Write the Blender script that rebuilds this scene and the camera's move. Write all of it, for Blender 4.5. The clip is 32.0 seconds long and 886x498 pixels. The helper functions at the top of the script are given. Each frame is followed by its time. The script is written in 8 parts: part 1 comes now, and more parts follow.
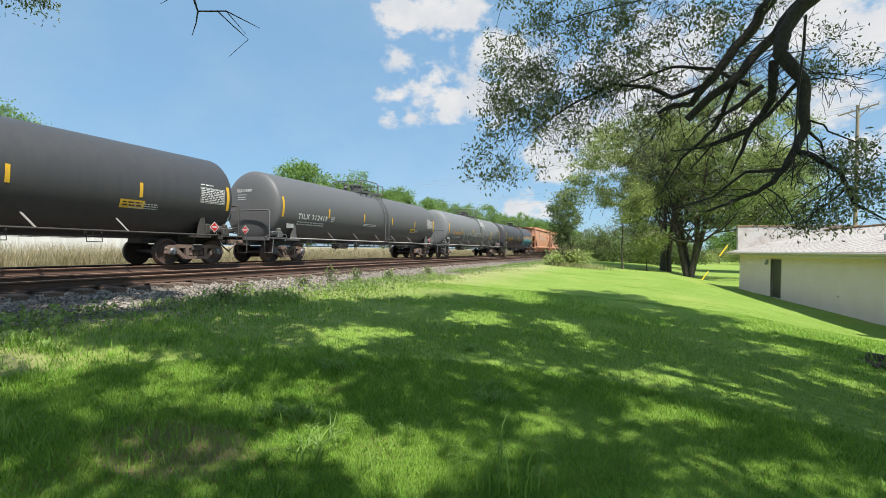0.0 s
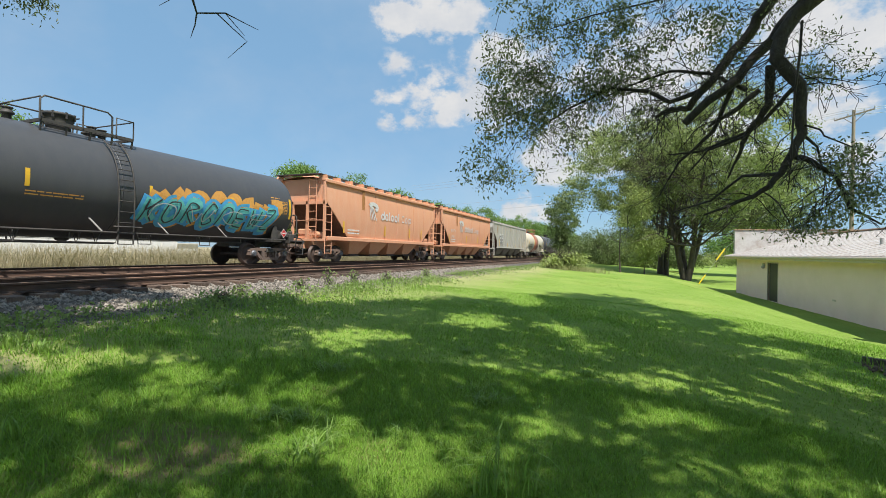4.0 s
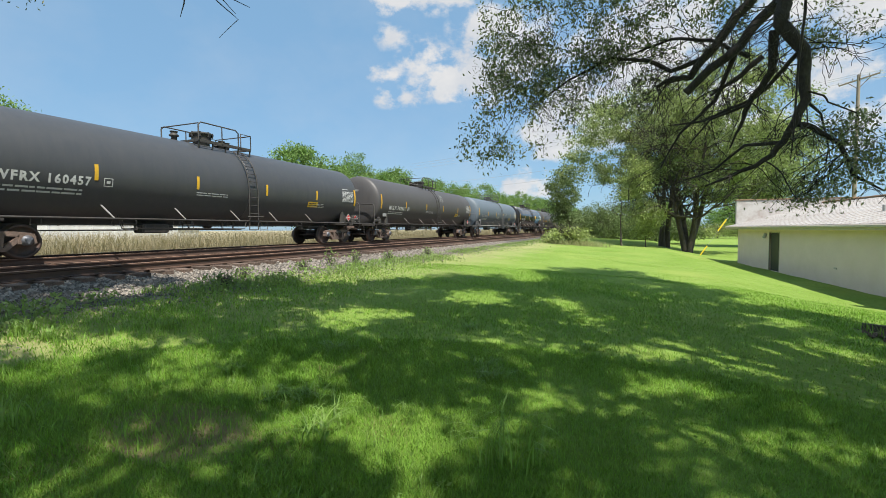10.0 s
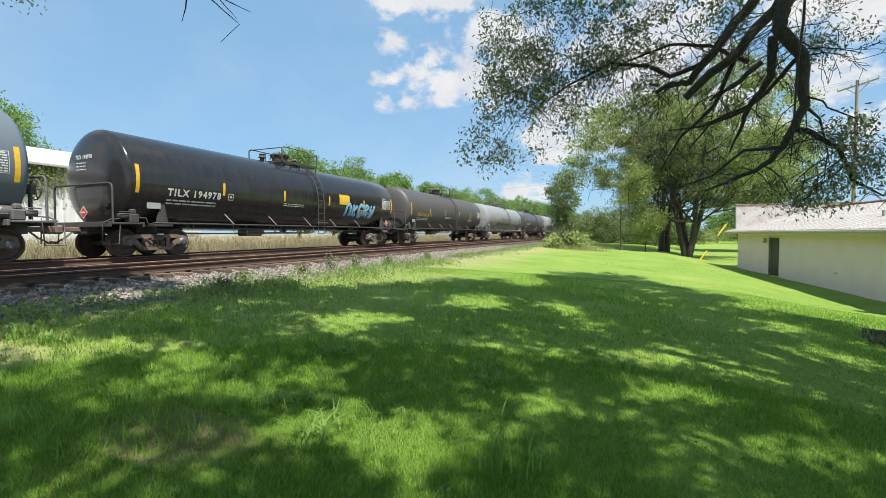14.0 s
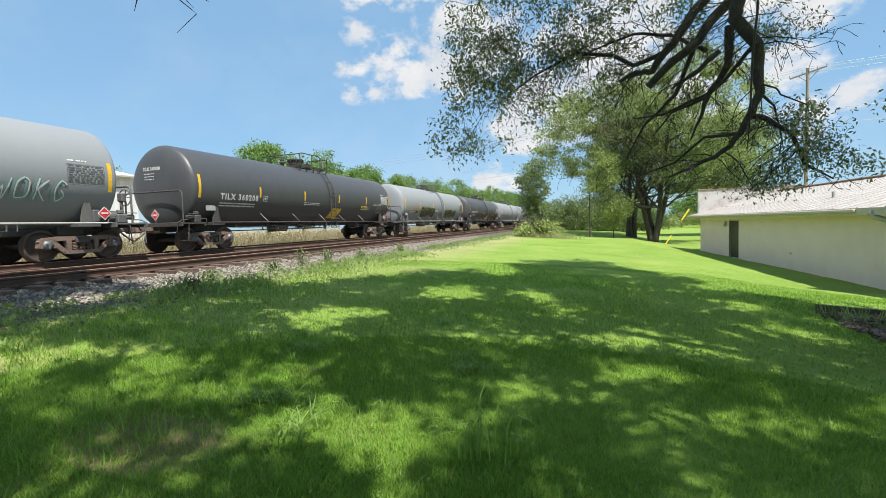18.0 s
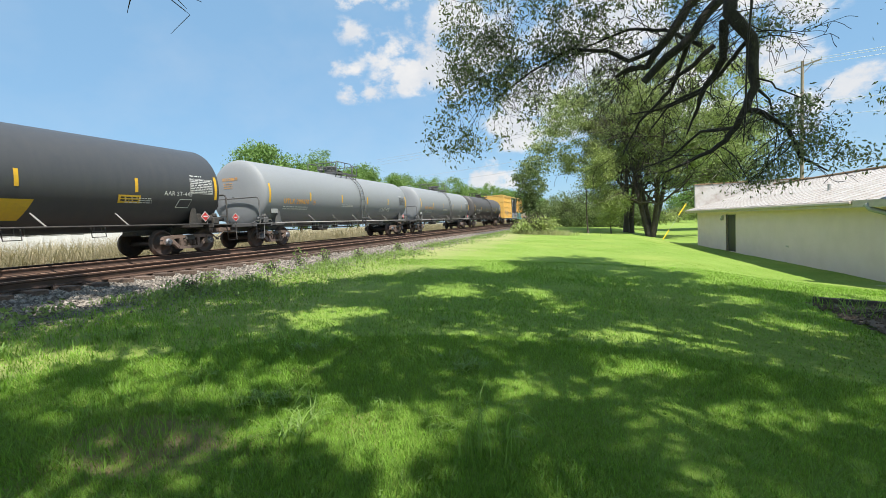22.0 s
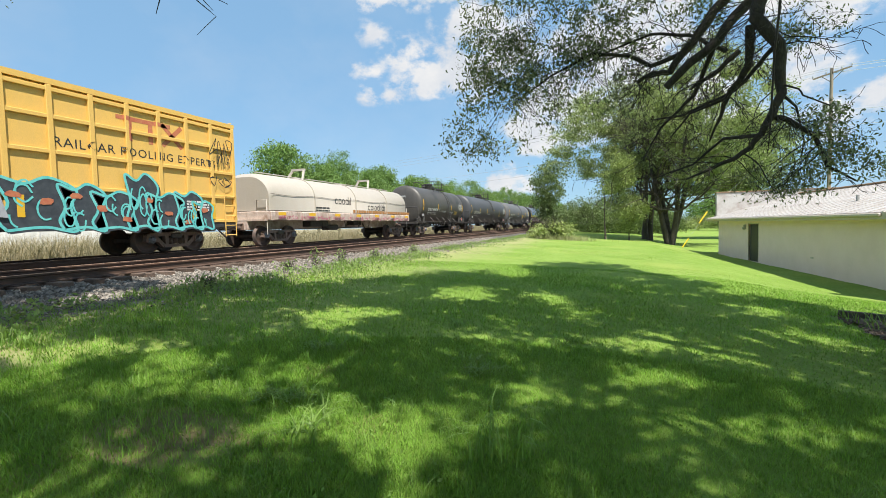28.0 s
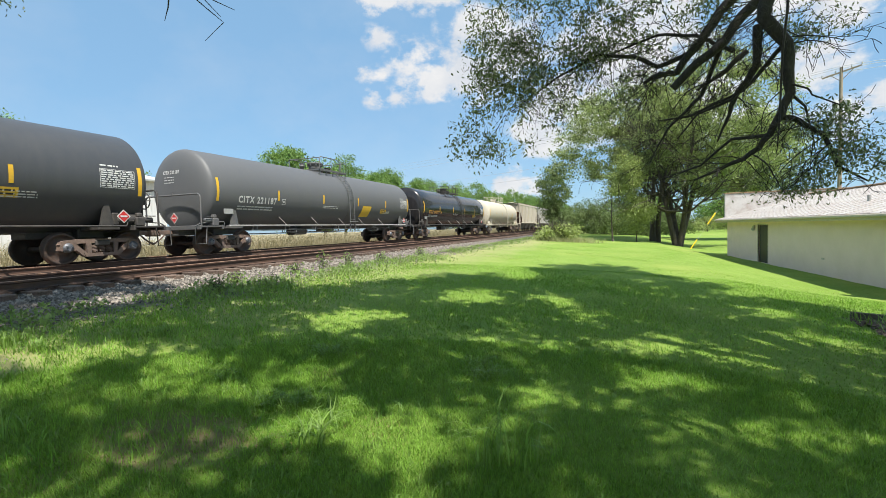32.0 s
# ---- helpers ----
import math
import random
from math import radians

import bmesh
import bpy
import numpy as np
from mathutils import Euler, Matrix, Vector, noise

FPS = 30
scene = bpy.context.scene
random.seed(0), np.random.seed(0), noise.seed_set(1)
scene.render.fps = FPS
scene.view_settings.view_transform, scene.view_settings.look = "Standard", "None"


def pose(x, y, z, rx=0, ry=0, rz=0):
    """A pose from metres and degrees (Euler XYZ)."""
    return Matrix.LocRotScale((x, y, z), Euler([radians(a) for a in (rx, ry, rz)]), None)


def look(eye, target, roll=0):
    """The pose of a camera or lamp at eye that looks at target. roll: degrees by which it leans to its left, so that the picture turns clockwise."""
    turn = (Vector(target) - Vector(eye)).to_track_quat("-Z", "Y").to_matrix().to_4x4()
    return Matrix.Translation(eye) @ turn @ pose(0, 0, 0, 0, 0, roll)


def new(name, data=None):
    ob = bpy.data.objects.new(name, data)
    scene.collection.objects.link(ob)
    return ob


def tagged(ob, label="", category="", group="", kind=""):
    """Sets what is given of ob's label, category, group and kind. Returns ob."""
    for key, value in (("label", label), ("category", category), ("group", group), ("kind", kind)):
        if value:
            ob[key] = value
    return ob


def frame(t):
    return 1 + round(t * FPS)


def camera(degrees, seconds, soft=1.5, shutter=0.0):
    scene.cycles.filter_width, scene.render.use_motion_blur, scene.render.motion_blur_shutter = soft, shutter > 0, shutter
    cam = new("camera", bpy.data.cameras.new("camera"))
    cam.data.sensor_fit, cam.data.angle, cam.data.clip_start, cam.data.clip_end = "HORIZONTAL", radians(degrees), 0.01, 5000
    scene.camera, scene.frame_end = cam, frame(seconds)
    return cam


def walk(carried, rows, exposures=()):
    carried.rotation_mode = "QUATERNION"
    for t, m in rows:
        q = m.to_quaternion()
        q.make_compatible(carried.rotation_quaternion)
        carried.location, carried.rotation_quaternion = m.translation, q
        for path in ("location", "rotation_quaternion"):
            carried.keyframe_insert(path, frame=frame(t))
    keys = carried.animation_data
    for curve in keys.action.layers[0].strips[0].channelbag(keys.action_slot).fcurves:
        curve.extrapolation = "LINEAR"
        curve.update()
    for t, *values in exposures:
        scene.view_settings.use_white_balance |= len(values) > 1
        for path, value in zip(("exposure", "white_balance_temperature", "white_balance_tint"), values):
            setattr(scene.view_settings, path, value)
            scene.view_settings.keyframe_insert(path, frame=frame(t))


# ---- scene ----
# ---- camera: held by hand at one spot, turning a little ----
EYE = (0.0, 0.0, 1.5)
TURNS = [
    (0.0, 90.00, -0.86, 22.34),
    (0.5, 89.98, -1.13, 22.16),
    (1.0, 90.17, -1.29, 22.11),
    (1.5, 90.22, -1.39, 22.05),
    (2.0, 90.28, -1.46, 21.98),
    (2.5, 90.33, -1.34, 22.05),
    (3.0, 90.40, -1.23, 22.12),
    (3.5, 90.39, -1.15, 22.09),
    (5.5, 90.08, -0.83, 22.22),
    (6.0, 89.88, -0.74, 22.28),
    (6.5, 89.28, -0.60, 22.26),
    (7.0, 88.85, -0.44, 22.33),
    (7.5, 88.43, -0.25, 22.41),
    (8.0, 88.05, -0.02, 22.39),
    (8.5, 87.92, 0.13, 22.44),
    (9.0, 87.76, 0.35, 22.41),
    (9.5, 87.62, 0.40, 22.38),
    (10.0, 87.53, 0.36, 22.18),
    (10.5, 87.37, 0.25, 22.03),
    (11.0, 87.31, 0.16, 21.94),
    (11.5, 87.27, 0.09, 21.88),
    (12.0, 87.71, -0.00, 21.86),
    (12.5, 87.75, -0.18, 21.81),
    (13.0, 87.85, -0.19, 22.09),
    (13.5, 87.98, -0.12, 22.17),
    (14.0, 88.06, 0.25, 22.17),
    (14.5, 87.99, 0.53, 22.21),
    (16.5, 88.51, 1.27, 22.26),
    (17.0, 88.05, 1.27, 22.49),
    (17.5, 87.29, 1.45, 22.11),
    (18.0, 86.95, 1.83, 18.67),
    (18.5, 86.80, 2.06, 15.27),
    (19.0, 86.78, 2.44, 15.41),
    (19.5, 86.83, 2.72, 15.95),
    (20.0, 86.91, 2.82, 16.59),
    (20.5, 86.89, 2.82, 16.81),
    (21.0, 86.97, 2.81, 17.46),
    (21.5, 86.83, 2.73, 17.82),
    (22.0, 86.72, 2.67, 18.37),
    (22.5, 86.54, 2.64, 18.66),
    (23.0, 86.52, 2.61, 18.70),
    (23.5, 86.84, 2.42, 17.38),
    (24.0, 86.88, 2.46, 18.07),
    (24.5, 86.61, 2.41, 18.30),
    (25.0, 86.46, 2.47, 18.78),
    (25.5, 86.38, 2.49, 18.94),
    (27.5, 87.31, 1.47, 20.33),
    (28.0, 87.12, 1.39, 20.39),
    (28.5, 87.09, 1.42, 20.34),
    (29.0, 87.08, 1.54, 20.37),
    (29.5, 87.04, 1.54, 20.50),
    (30.0, 87.11, 1.47, 20.82),
    (30.5, 87.17, 1.34, 20.86),
    (31.0, 87.32, 1.34, 20.96),
    (31.5, 87.47, 1.43, 21.08),
    (32.0, 87.48, 1.70, 21.19),
]
cam = camera(88.85, 32.0, soft=0.8)
# the camera closes down a little while the sky fills more of the picture
walk(cam, [(t, pose(*EYE, a, b, c)) for t, a, b, c in TURNS], [(0.0, 0.55), (1.0, 0.46), (2.0, 0.42), (5.5, 0.47), (9.5, 0.47), (11.0, 0.58), (12.0, 0.64), (32.0, 0.64)])

# ---- world, sun, exposure ----
SUN_AZ, SUN_EL = 135.0, 59.5      # degrees: azimuth clockwise from +y (along the track), elevation


def build_world():
    w = bpy.data.worlds.new("sky")
    scene.world = w
    w.use_nodes = True
    nt = w.node_tree
    nt.nodes.clear()
    out = nt.nodes.new("ShaderNodeOutputWorld")
    bg = nt.nodes.new("ShaderNodeBackground")
    sky = nt.nodes.new("ShaderNodeTexSky")
    sky.sky_type, sky.sun_disc = "NISHITA", False
    sky.sun_elevation, sky.sun_rotation = radians(SUN_EL), radians(SUN_AZ)
    sky.air_density, sky.dust_density, sky.ozone_density = 1.0, 0.5, 0.3
    tc = nt.nodes.new("ShaderNodeTexCoord")
    # cumulus: banks round a few bearings, their edges eaten by noise
    def noise_at(scale, detail, rough):
        n = nt.nodes.new("ShaderNodeTexNoise")
        n.inputs["Scale"].default_value, n.inputs["Detail"].default_value, n.inputs["Roughness"].default_value = scale, detail, rough
        nt.links.new(flat.outputs["Vector"], n.inputs["Vector"])
        return n.outputs["Fac"]

    def ranged(src, a, b, lo=0.0, hi=1.0, kind="LINEAR"):
        r = nt.nodes.new("ShaderNodeMapRange")
        r.interpolation_type = kind
        r.inputs["From Min"].default_value, r.inputs["From Max"].default_value = a, b
        r.inputs["To Min"].default_value, r.inputs["To Max"].default_value = lo, hi
        nt.links.new(src, r.inputs["Value"])
        return r.outputs["Result"]

    def joined(op, a, b):
        x = nt.nodes.new("ShaderNodeMath")
        x.operation = op
        nt.links.new(a, x.inputs[0])
        nt.links.new(b, x.inputs[1])
        return x.outputs[0]

    def blend(fac, a, b):
        x = nt.nodes.new("ShaderNodeMix")
        x.data_type = "RGBA"
        for key, v in (("Factor", fac), ("A", a), ("B", b)):
            if isinstance(v, (tuple, float)):
                x.inputs[key].default_value = v
            else:
                nt.links.new(v, x.inputs[key])
        return x.outputs["Result"]

    flat = nt.nodes.new("ShaderNodeMapping")
    flat.inputs["Scale"].default_value = (1.0, 1.0, 1.45)
    nt.links.new(tc.outputs["Generated"], flat.inputs["Vector"])
    total = None
    for az, el, rad, wt in CLOUDS:
        v = Vector((math.sin(radians(az)) * math.cos(radians(el)), math.cos(radians(az)) * math.cos(radians(el)), math.sin(radians(el)) * 1.45))
        d = nt.nodes.new("ShaderNodeVectorMath")
        d.operation = "DISTANCE"
        d.inputs[1].default_value = v
        nt.links.new(flat.outputs["Vector"], d.inputs[0])
        bank = ranged(d.outputs["Value"], radians(rad * 1.55), 0.0, 0.0, wt)
        total = bank if total is None else joined("MAXIMUM", total, bank)
    puff = ranged(noise_at(17.0, 9.0, 0.62), 0.3, 0.7, -0.42, 0.42)
    dense = joined("ADD", total, joined("MULTIPLY", puff, ranged(total, 0.0, 0.35)))
    cover = ranged(dense, 0.16, 0.66, 0.0, 0.94, "SMOOTHSTEP")
    haze = ranged(noise_at(3.0, 5.0, 0.6), 0.45, 0.75, 0.0, 0.16)
    tint = nt.nodes.new("ShaderNodeVectorMath")
    tint.operation = "MULTIPLY"
    tint.inputs[1].default_value = (0.86, 1.0, 1.07)
    nt.links.new(sky.outputs["Color"], tint.inputs[0])
    # thin summer haze evens out the blue from the horizon up
    blue = blend(0.74, tint.outputs["Vector"], HAZE)
    white = blend(ranged(noise_at(9.0, 6.0, 0.6), 0.35, 0.65), (CLOUD_L * 0.80, CLOUD_L * 0.83, CLOUD_L * 0.88, 1), (CLOUD_L, CLOUD_L * 0.985, CLOUD_L * 0.97, 1))
    nt.links.new(blend(joined("MAXIMUM", cover, haze), blue, white), bg.inputs["Color"])
    bg.inputs["Strength"].default_value = SKY_STRENGTH
    nt.links.new(bg.outputs[0], out.inputs["Surface"])


SKY_STRENGTH = 0.112
CLOUD_L = 5.3
HAZE = (1.62, 3.0, 4.55, 1)
# bearing from the track's line (degrees to the right), height, radius, weight
CLOUDS = [(-27.5, 27.2, 3.2, 1.0), (-24, 27.8, 3.6, 1.0), (-20.2, 27.5, 3.4, 1.0), (-28.5, 22.6, 2.6, 0.42), (-16.6, 23.4, 3.8, 1.0), (-13, 21.5, 5.0, 1.0), (-24.2, 20.3, 3.4, 0.62), (-21, 17.9, 3.0, 1.0), (-17.5, 18.5, 4.5, 1.0), (-30.3, 18.9, 1.8, 0.55), (-29.0, 18.5, 1.8, 0.6), (-28.8, 16.1, 2.0, 0.6), (-26.8, 16.0, 2.2, 0.6), (-25, 17, 2.6, 0.5),
          (-11.7, 5.2, 4.0, 0.62), (-8.2, 11.4, 4.2, 0.9), (-4, 14, 7.0, 0.95), (2, 20, 8.0, 0.9), (8, 12, 8.0, 0.8), (20.0, 20, 3.6, 1.0), (16.5, 22, 5.0, 1.0), (18.5, 14, 3.0, 1.0), (19.5, 9, 3.4, 0.7), (23.9, 11, 2.4, 0.85), (26.8, 10.9, 1.8, 0.8), (28.6, 8.5, 3.0, 0.85)]
# banks out of view, added to whiten and lift the fill in the shade
CLOUDS += [(42, 15, 9, 0.8), (62, 26, 13, 0.8), (84, 14, 12, 0.8), (90, 42, 15, 0.8), (118, 20, 15, 0.8), (150, 30, 18, 0.8), (150, 60, 13, 0.7), (-172, 16, 14, 0.8), (-145, 40, 18, 0.8), (-125, 16, 14, 0.8), (-95, 38, 14, 0.75), (-70, 56, 12, 0.75), (30, 62, 13, 0.75)]
build_world()
sun_data = bpy.data.lights.new("sun", "SUN")
sun_data.energy, sun_data.angle, sun_data.color = 5.0, radians(0.53), (1.0, 0.955, 0.88)
sun = new("sun", sun_data)
_az, _el = radians(SUN_AZ), radians(SUN_EL)
sun.matrix_world = look((math.sin(_az) * math.cos(_el) * 100, math.cos(_az) * math.cos(_el) * 100, math.sin(_el) * 100), (0, 0, 0))


# ---- materials ----
def material(name, color, rough=0.6, metal=0.0, color2=None, scale=3.0, mix2=0.5, detail=6.0, grain=0.0, grain_scale=60.0, bump=0.0, bump_scale=40.0,
             stretch=(1, 1, 1), spec=0.5, random_amount=0.0, island=False, translucent=0.0, contrast=0.18):
    """Two-scale procedural surface in object space: stains of color2, fine grain, relief, and a spread from piece to piece."""
    m = bpy.data.materials.new(name)
    m.use_nodes = True
    nt = m.node_tree
    N, L = nt.nodes, nt.links
    b = N["Principled BSDF"]
    b.inputs["Roughness"].default_value, b.inputs["Metallic"].default_value = rough, metal
    b.inputs["Specular IOR Level"].default_value = spec
    tc = N.new("ShaderNodeTexCoord")
    mp = N.new("ShaderNodeMapping")
    mp.inputs["Scale"].default_value = stretch
    L.new(tc.outputs["Object"], mp.inputs["Vector"])
    c = N.new("ShaderNodeRGB")
    c.outputs[0].default_value = (*color, 1)
    col = c.outputs[0]
    if color2:
        n = N.new("ShaderNodeTexNoise")
        n.inputs["Scale"].default_value, n.inputs["Detail"].default_value, n.inputs["Roughness"].default_value = scale, detail, 0.65
        L.new(mp.outputs["Vector"], n.inputs["Vector"])
        r = N.new("ShaderNodeMapRange")
        r.inputs["From Min"].default_value, r.inputs["From Max"].default_value = mix2 - contrast + 0.0, mix2 + contrast
        L.new(n.outputs["Fac"], r.inputs["Value"])
        x = N.new("ShaderNodeMix")
        x.data_type = "RGBA"
        L.new(r.outputs["Result"], x.inputs["Factor"])
        L.new(col, x.inputs["A"])
        x.inputs["B"].default_value = (*color2, 1)
        col = x.outputs["Result"]
    if grain:
        n = N.new("ShaderNodeTexNoise")
        n.inputs["Scale"].default_value, n.inputs["Detail"].default_value = grain_scale, 3.0
        L.new(mp.outputs["Vector"], n.inputs["Vector"])
        r = N.new("ShaderNodeMapRange")
        r.inputs["From Min"].default_value, r.inputs["From Max"].default_value = 0.25, 0.75
        r.inputs["To Min"].default_value, r.inputs["To Max"].default_value = 1 - grain, 1 + grain
        L.new(n.outputs["Fac"], r.inputs["Value"])
        x = N.new("ShaderNodeVectorMath")
        x.operation = "SCALE"
        L.new(col, x.inputs[0])
        L.new(r.outputs["Result"], x.inputs["Scale"])
        col = x.outputs["Vector"]
    if random_amount:
        if island:
            g = N.new("ShaderNodeNewGeometry")
            src = g.outputs["Random Per Island"]
        else:
            g = N.new("ShaderNodeObjectInfo")
            src = g.outputs["Random"]
        r = N.new("ShaderNodeMapRange")
        r.inputs["To Min"].default_value, r.inputs["To Max"].default_value = 1 - random_amount, 1 + random_amount
        L.new(src, r.inputs["Value"])
        x = N.new("ShaderNodeVectorMath")
        x.operation = "SCALE"
        L.new(col, x.inputs[0])
        L.new(r.outputs["Result"], x.inputs["Scale"])
        col = x.outputs["Vector"]
    L.new(col, b.inputs["Base Color"])
    if bump:
        n = N.new("ShaderNodeTexNoise")
        n.inputs["Scale"].default_value, n.inputs["Detail"].default_value = bump_scale, 5.0
        L.new(mp.outputs["Vector"], n.inputs["Vector"])
        bu = N.new("ShaderNodeBump")
        bu.inputs["Strength"].default_value, bu.inputs["Distance"].default_value = bump, 0.02
        L.new(n.outputs["Fac"], bu.inputs["Height"])
        L.new(bu.outputs["Normal"], b.inputs["Normal"])
    if translucent:
        t = N.new("ShaderNodeBsdfTranslucent")
        x2 = N.new("ShaderNodeVectorMath")
        x2.operation = "MULTIPLY"
        L.new(col, x2.inputs[0])
        x2.inputs[1].default_value = (1.25, 1.3, 0.7)
        L.new(x2.outputs["Vector"], t.inputs["Color"])
        s = N.new("ShaderNodeMixShader")
        s.inputs["Fac"].default_value = translucent
        L.new(b.outputs[0], s.inputs[1])
        L.new(t.outputs[0], s.inputs[2])
        L.new(s.outputs[0], N["Material Output"].inputs["Surface"])
    return m


def paint(name, color, rough=0.45, grime=0.35, dust=(0.16, 0.145, 0.125), spec=0.5):
    """Weathered railcar paint: streaks that run down the side, dust and fine speckle."""
    d = tuple(c * (1 - grime) + e * grime for c, e in zip(color, dust))
    return material(name, color, rough, 0.0, d, 1.6, 0.52, 8.0, 0.10, 55.0, 0.05, 30.0, (3.0, 3.0, 0.5), spec, contrast=0.24)


# ---- mesh building ----
class Mesh:
    """Collects vertices and faces of one part."""

    def __init__(self):
        self.v, self.f, self.s, self.layer = [], [], [], 0.0

    def add(self, verts, faces, smooth=False):
        k = len(self.v)
        self.v += [tuple(p) for p in verts]
        self.f += [tuple(i + k for i in f) for f in faces]
        self.s += [smooth] * len(faces)
        return self

    def box(self, x0, y0, z0, x1, y1, z1, m=None, chamfer=0.0):
        c = min(chamfer, (x1 - x0) / 3, (y1 - y0) / 3, (z1 - z0) / 3)
        if c > 0:
            v = []
            for x, sx in ((x0, 1), (x1, -1)):
                for y, sy in ((y0, 1), (y1, -1)):
                    for z, sz in ((z0, 1), (z1, -1)):
                        v += [(x, y + c * sy, z + c * sz), (x + c * sx, y, z + c * sz), (x + c * sx, y + c * sy, z)]
            i = lambda a, b, e, k: ((a * 2 + b) * 2 + e) * 3 + k
            f = [(i(0, 0, 0, 0), i(0, 0, 1, 0), i(0, 1, 1, 0), i(0, 1, 0, 0)), (i(1, 0, 0, 0), i(1, 1, 0, 0), i(1, 1, 1, 0), i(1, 0, 1, 0)),
                 (i(0, 0, 0, 1), i(1, 0, 0, 1), i(1, 0, 1, 1), i(0, 0, 1, 1)), (i(0, 1, 0, 1), i(0, 1, 1, 1), i(1, 1, 1, 1), i(1, 1, 0, 1)),
                 (i(0, 0, 0, 2), i(0, 1, 0, 2), i(1, 1, 0, 2), i(1, 0, 0, 2)), (i(0, 0, 1, 2), i(1, 0, 1, 2), i(1, 1, 1, 2), i(0, 1, 1, 2))]
            for a in (0, 1):
                for b in (0, 1):
                    f += [(i(a, b, 0, 0), i(a, b, 1, 0), i(a, b, 1, 1), i(a, b, 0, 1)), (i(a, 0, b, 0), i(a, 1, b, 0), i(a, 1, b, 2), i(a, 0, b, 2)), (i(0, a, b, 1), i(1, a, b, 1), i(1, a, b, 2), i(0, a, b, 2))]
                    for e in (0, 1):
                        f.append((i(a, b, e, 0), i(a, b, e, 1), i(a, b, e, 2)))
        else:
            v = [(x, y, z) for x in (x0, x1) for y in (y0, y1) for z in (z0, z1)]
            f = [(0, 1, 3, 2), (4, 6, 7, 5), (0, 4, 5, 1), (2, 3, 7, 6), (0, 2, 6, 4), (1, 5, 7, 3)]
        if m is not None:
            v = [m @ Vector(p) for p in v]
        return self.add(v, f)

    def beam(self, a, b, w, h, chamfer=0.0):
        """A bar of section w x h from a to b."""
        a, b = Vector(a), Vector(b)
        q = (b - a).to_track_quat("Y", "Z").to_matrix().to_4x4()
        return self.box(-w / 2, 0, -h / 2, w / 2, (b - a).length, h / 2, Matrix.Translation(a) @ q, chamfer)

    def tube(self, pts, r, n=6, caps=True, smooth=True):
        """A round bar along points; r is a number or one radius for each point."""
        pts = [Vector(p) for p in pts]
        rs = r if isinstance(r, (list, tuple)) else [r] * len(pts)
        rings, side = [], None
        for i, p in enumerate(pts):
            d = (pts[min(i + 1, len(pts) - 1)] - pts[max(i - 1, 0)]).normalized()
            if side is None:
                side = d.orthogonal().normalized()
            side = (side - d * side.dot(d)).normalized()
            up = d.cross(side)
            rings.append([p + (side * math.cos(2 * math.pi * k / n) + up * math.sin(2 * math.pi * k / n)) * rs[i] for k in range(n)])
        v = [q for ring in rings for q in ring]
        f = [(i * n + k, i * n + (k + 1) % n, (i + 1) * n + (k + 1) % n, (i + 1) * n + k) for i in range(len(pts) - 1) for k in range(n)]
        self.add(v, f, smooth)
        if caps:
            self.add(rings[0][::-1], [tuple(range(n))])
            self.add(rings[-1], [tuple(range(n))])
        return self

    def lathe(self, profile, n=32, m=None, smooth=True, closed=False):
        """Turns (along, radius) pairs round the y axis."""
        v, f = [], []
        for y, r in profile:
            v += [(r * math.cos(2 * math.pi * k / n), y, r * math.sin(2 * math.pi * k / n)) for k in range(n)]
        p = len(profile)
        f = [(i * n + k, (i + 1) * n + k, (i + 1) * n + (k + 1) % n, i * n + (k + 1) % n) for i in range(p - 1) for k in range(n)]
        if m is not None:
            v = [m @ Vector(q) for q in v]
        self.add(v, f, smooth)
        if not closed:
            self.add(v[:n], [tuple(range(n))])
            self.add(v[-n:], [tuple(range(n))[::-1]])
        return self

    def prism(self, poly, x0, x1, m=None):
        """A (y, z) outline pushed from x0 to x1."""
        n = len(poly)
        v = [(x0, y, z) for y, z in poly] + [(x1, y, z) for y, z in poly]
        f = [tuple(range(n))[::-1], tuple(range(n, 2 * n))] + [(k, (k + 1) % n, n + (k + 1) % n, n + k) for k in range(n)]
        if m is not None:
            v = [m @ Vector(q) for q in v]
        return self.add(v, f)

    def data(self, name, mat):
        me = bpy.data.meshes.new(name)
        me.from_pydata(self.v, [], self.f)
        me.polygons.foreach_set("use_smooth", self.s)
        me.materials.append(mat)
        bm = bmesh.new()
        bm.from_mesh(me)
        bmesh.ops.recalc_face_normals(bm, faces=bm.faces)
        bm.to_mesh(me)
        bm.free()
        return me


def thing(name, m=None, label="", category="", group="", kind=""):
    ob = tagged(new(name), label, category, group, kind)
    ob.empty_display_size = 0.3
    if m is not None:
        ob.matrix_basis = m
    return ob


def part(name, mesh, mat, parent, label="", m=None):
    """Links a Mesh (or mesh data already made) as one object under parent."""
    me = mesh.data(name, mat) if isinstance(mesh, Mesh) else mesh
    ob = new(name, me)
    ob.parent = parent
    if m is not None:
        ob.matrix_basis = m
    if label:
        ob["label"] = label
    return ob


def solid(name, mesh, mat, label="", category="", group="", kind="", m=None):
    """A top-level thing that is one mesh."""
    ob = tagged(new(name, mesh.data(name, mat)), label, category, group, kind)
    if m is not None:
        ob.matrix_basis = m
    return ob


STORE = {}


def stored(key, build, mat):
    """Mesh data made once for a key and a material, then shared."""
    k = (key, mat.name)
    if k not in STORE:
        STORE[k] = build().data(key.split("|")[0], mat)
    return STORE[k]


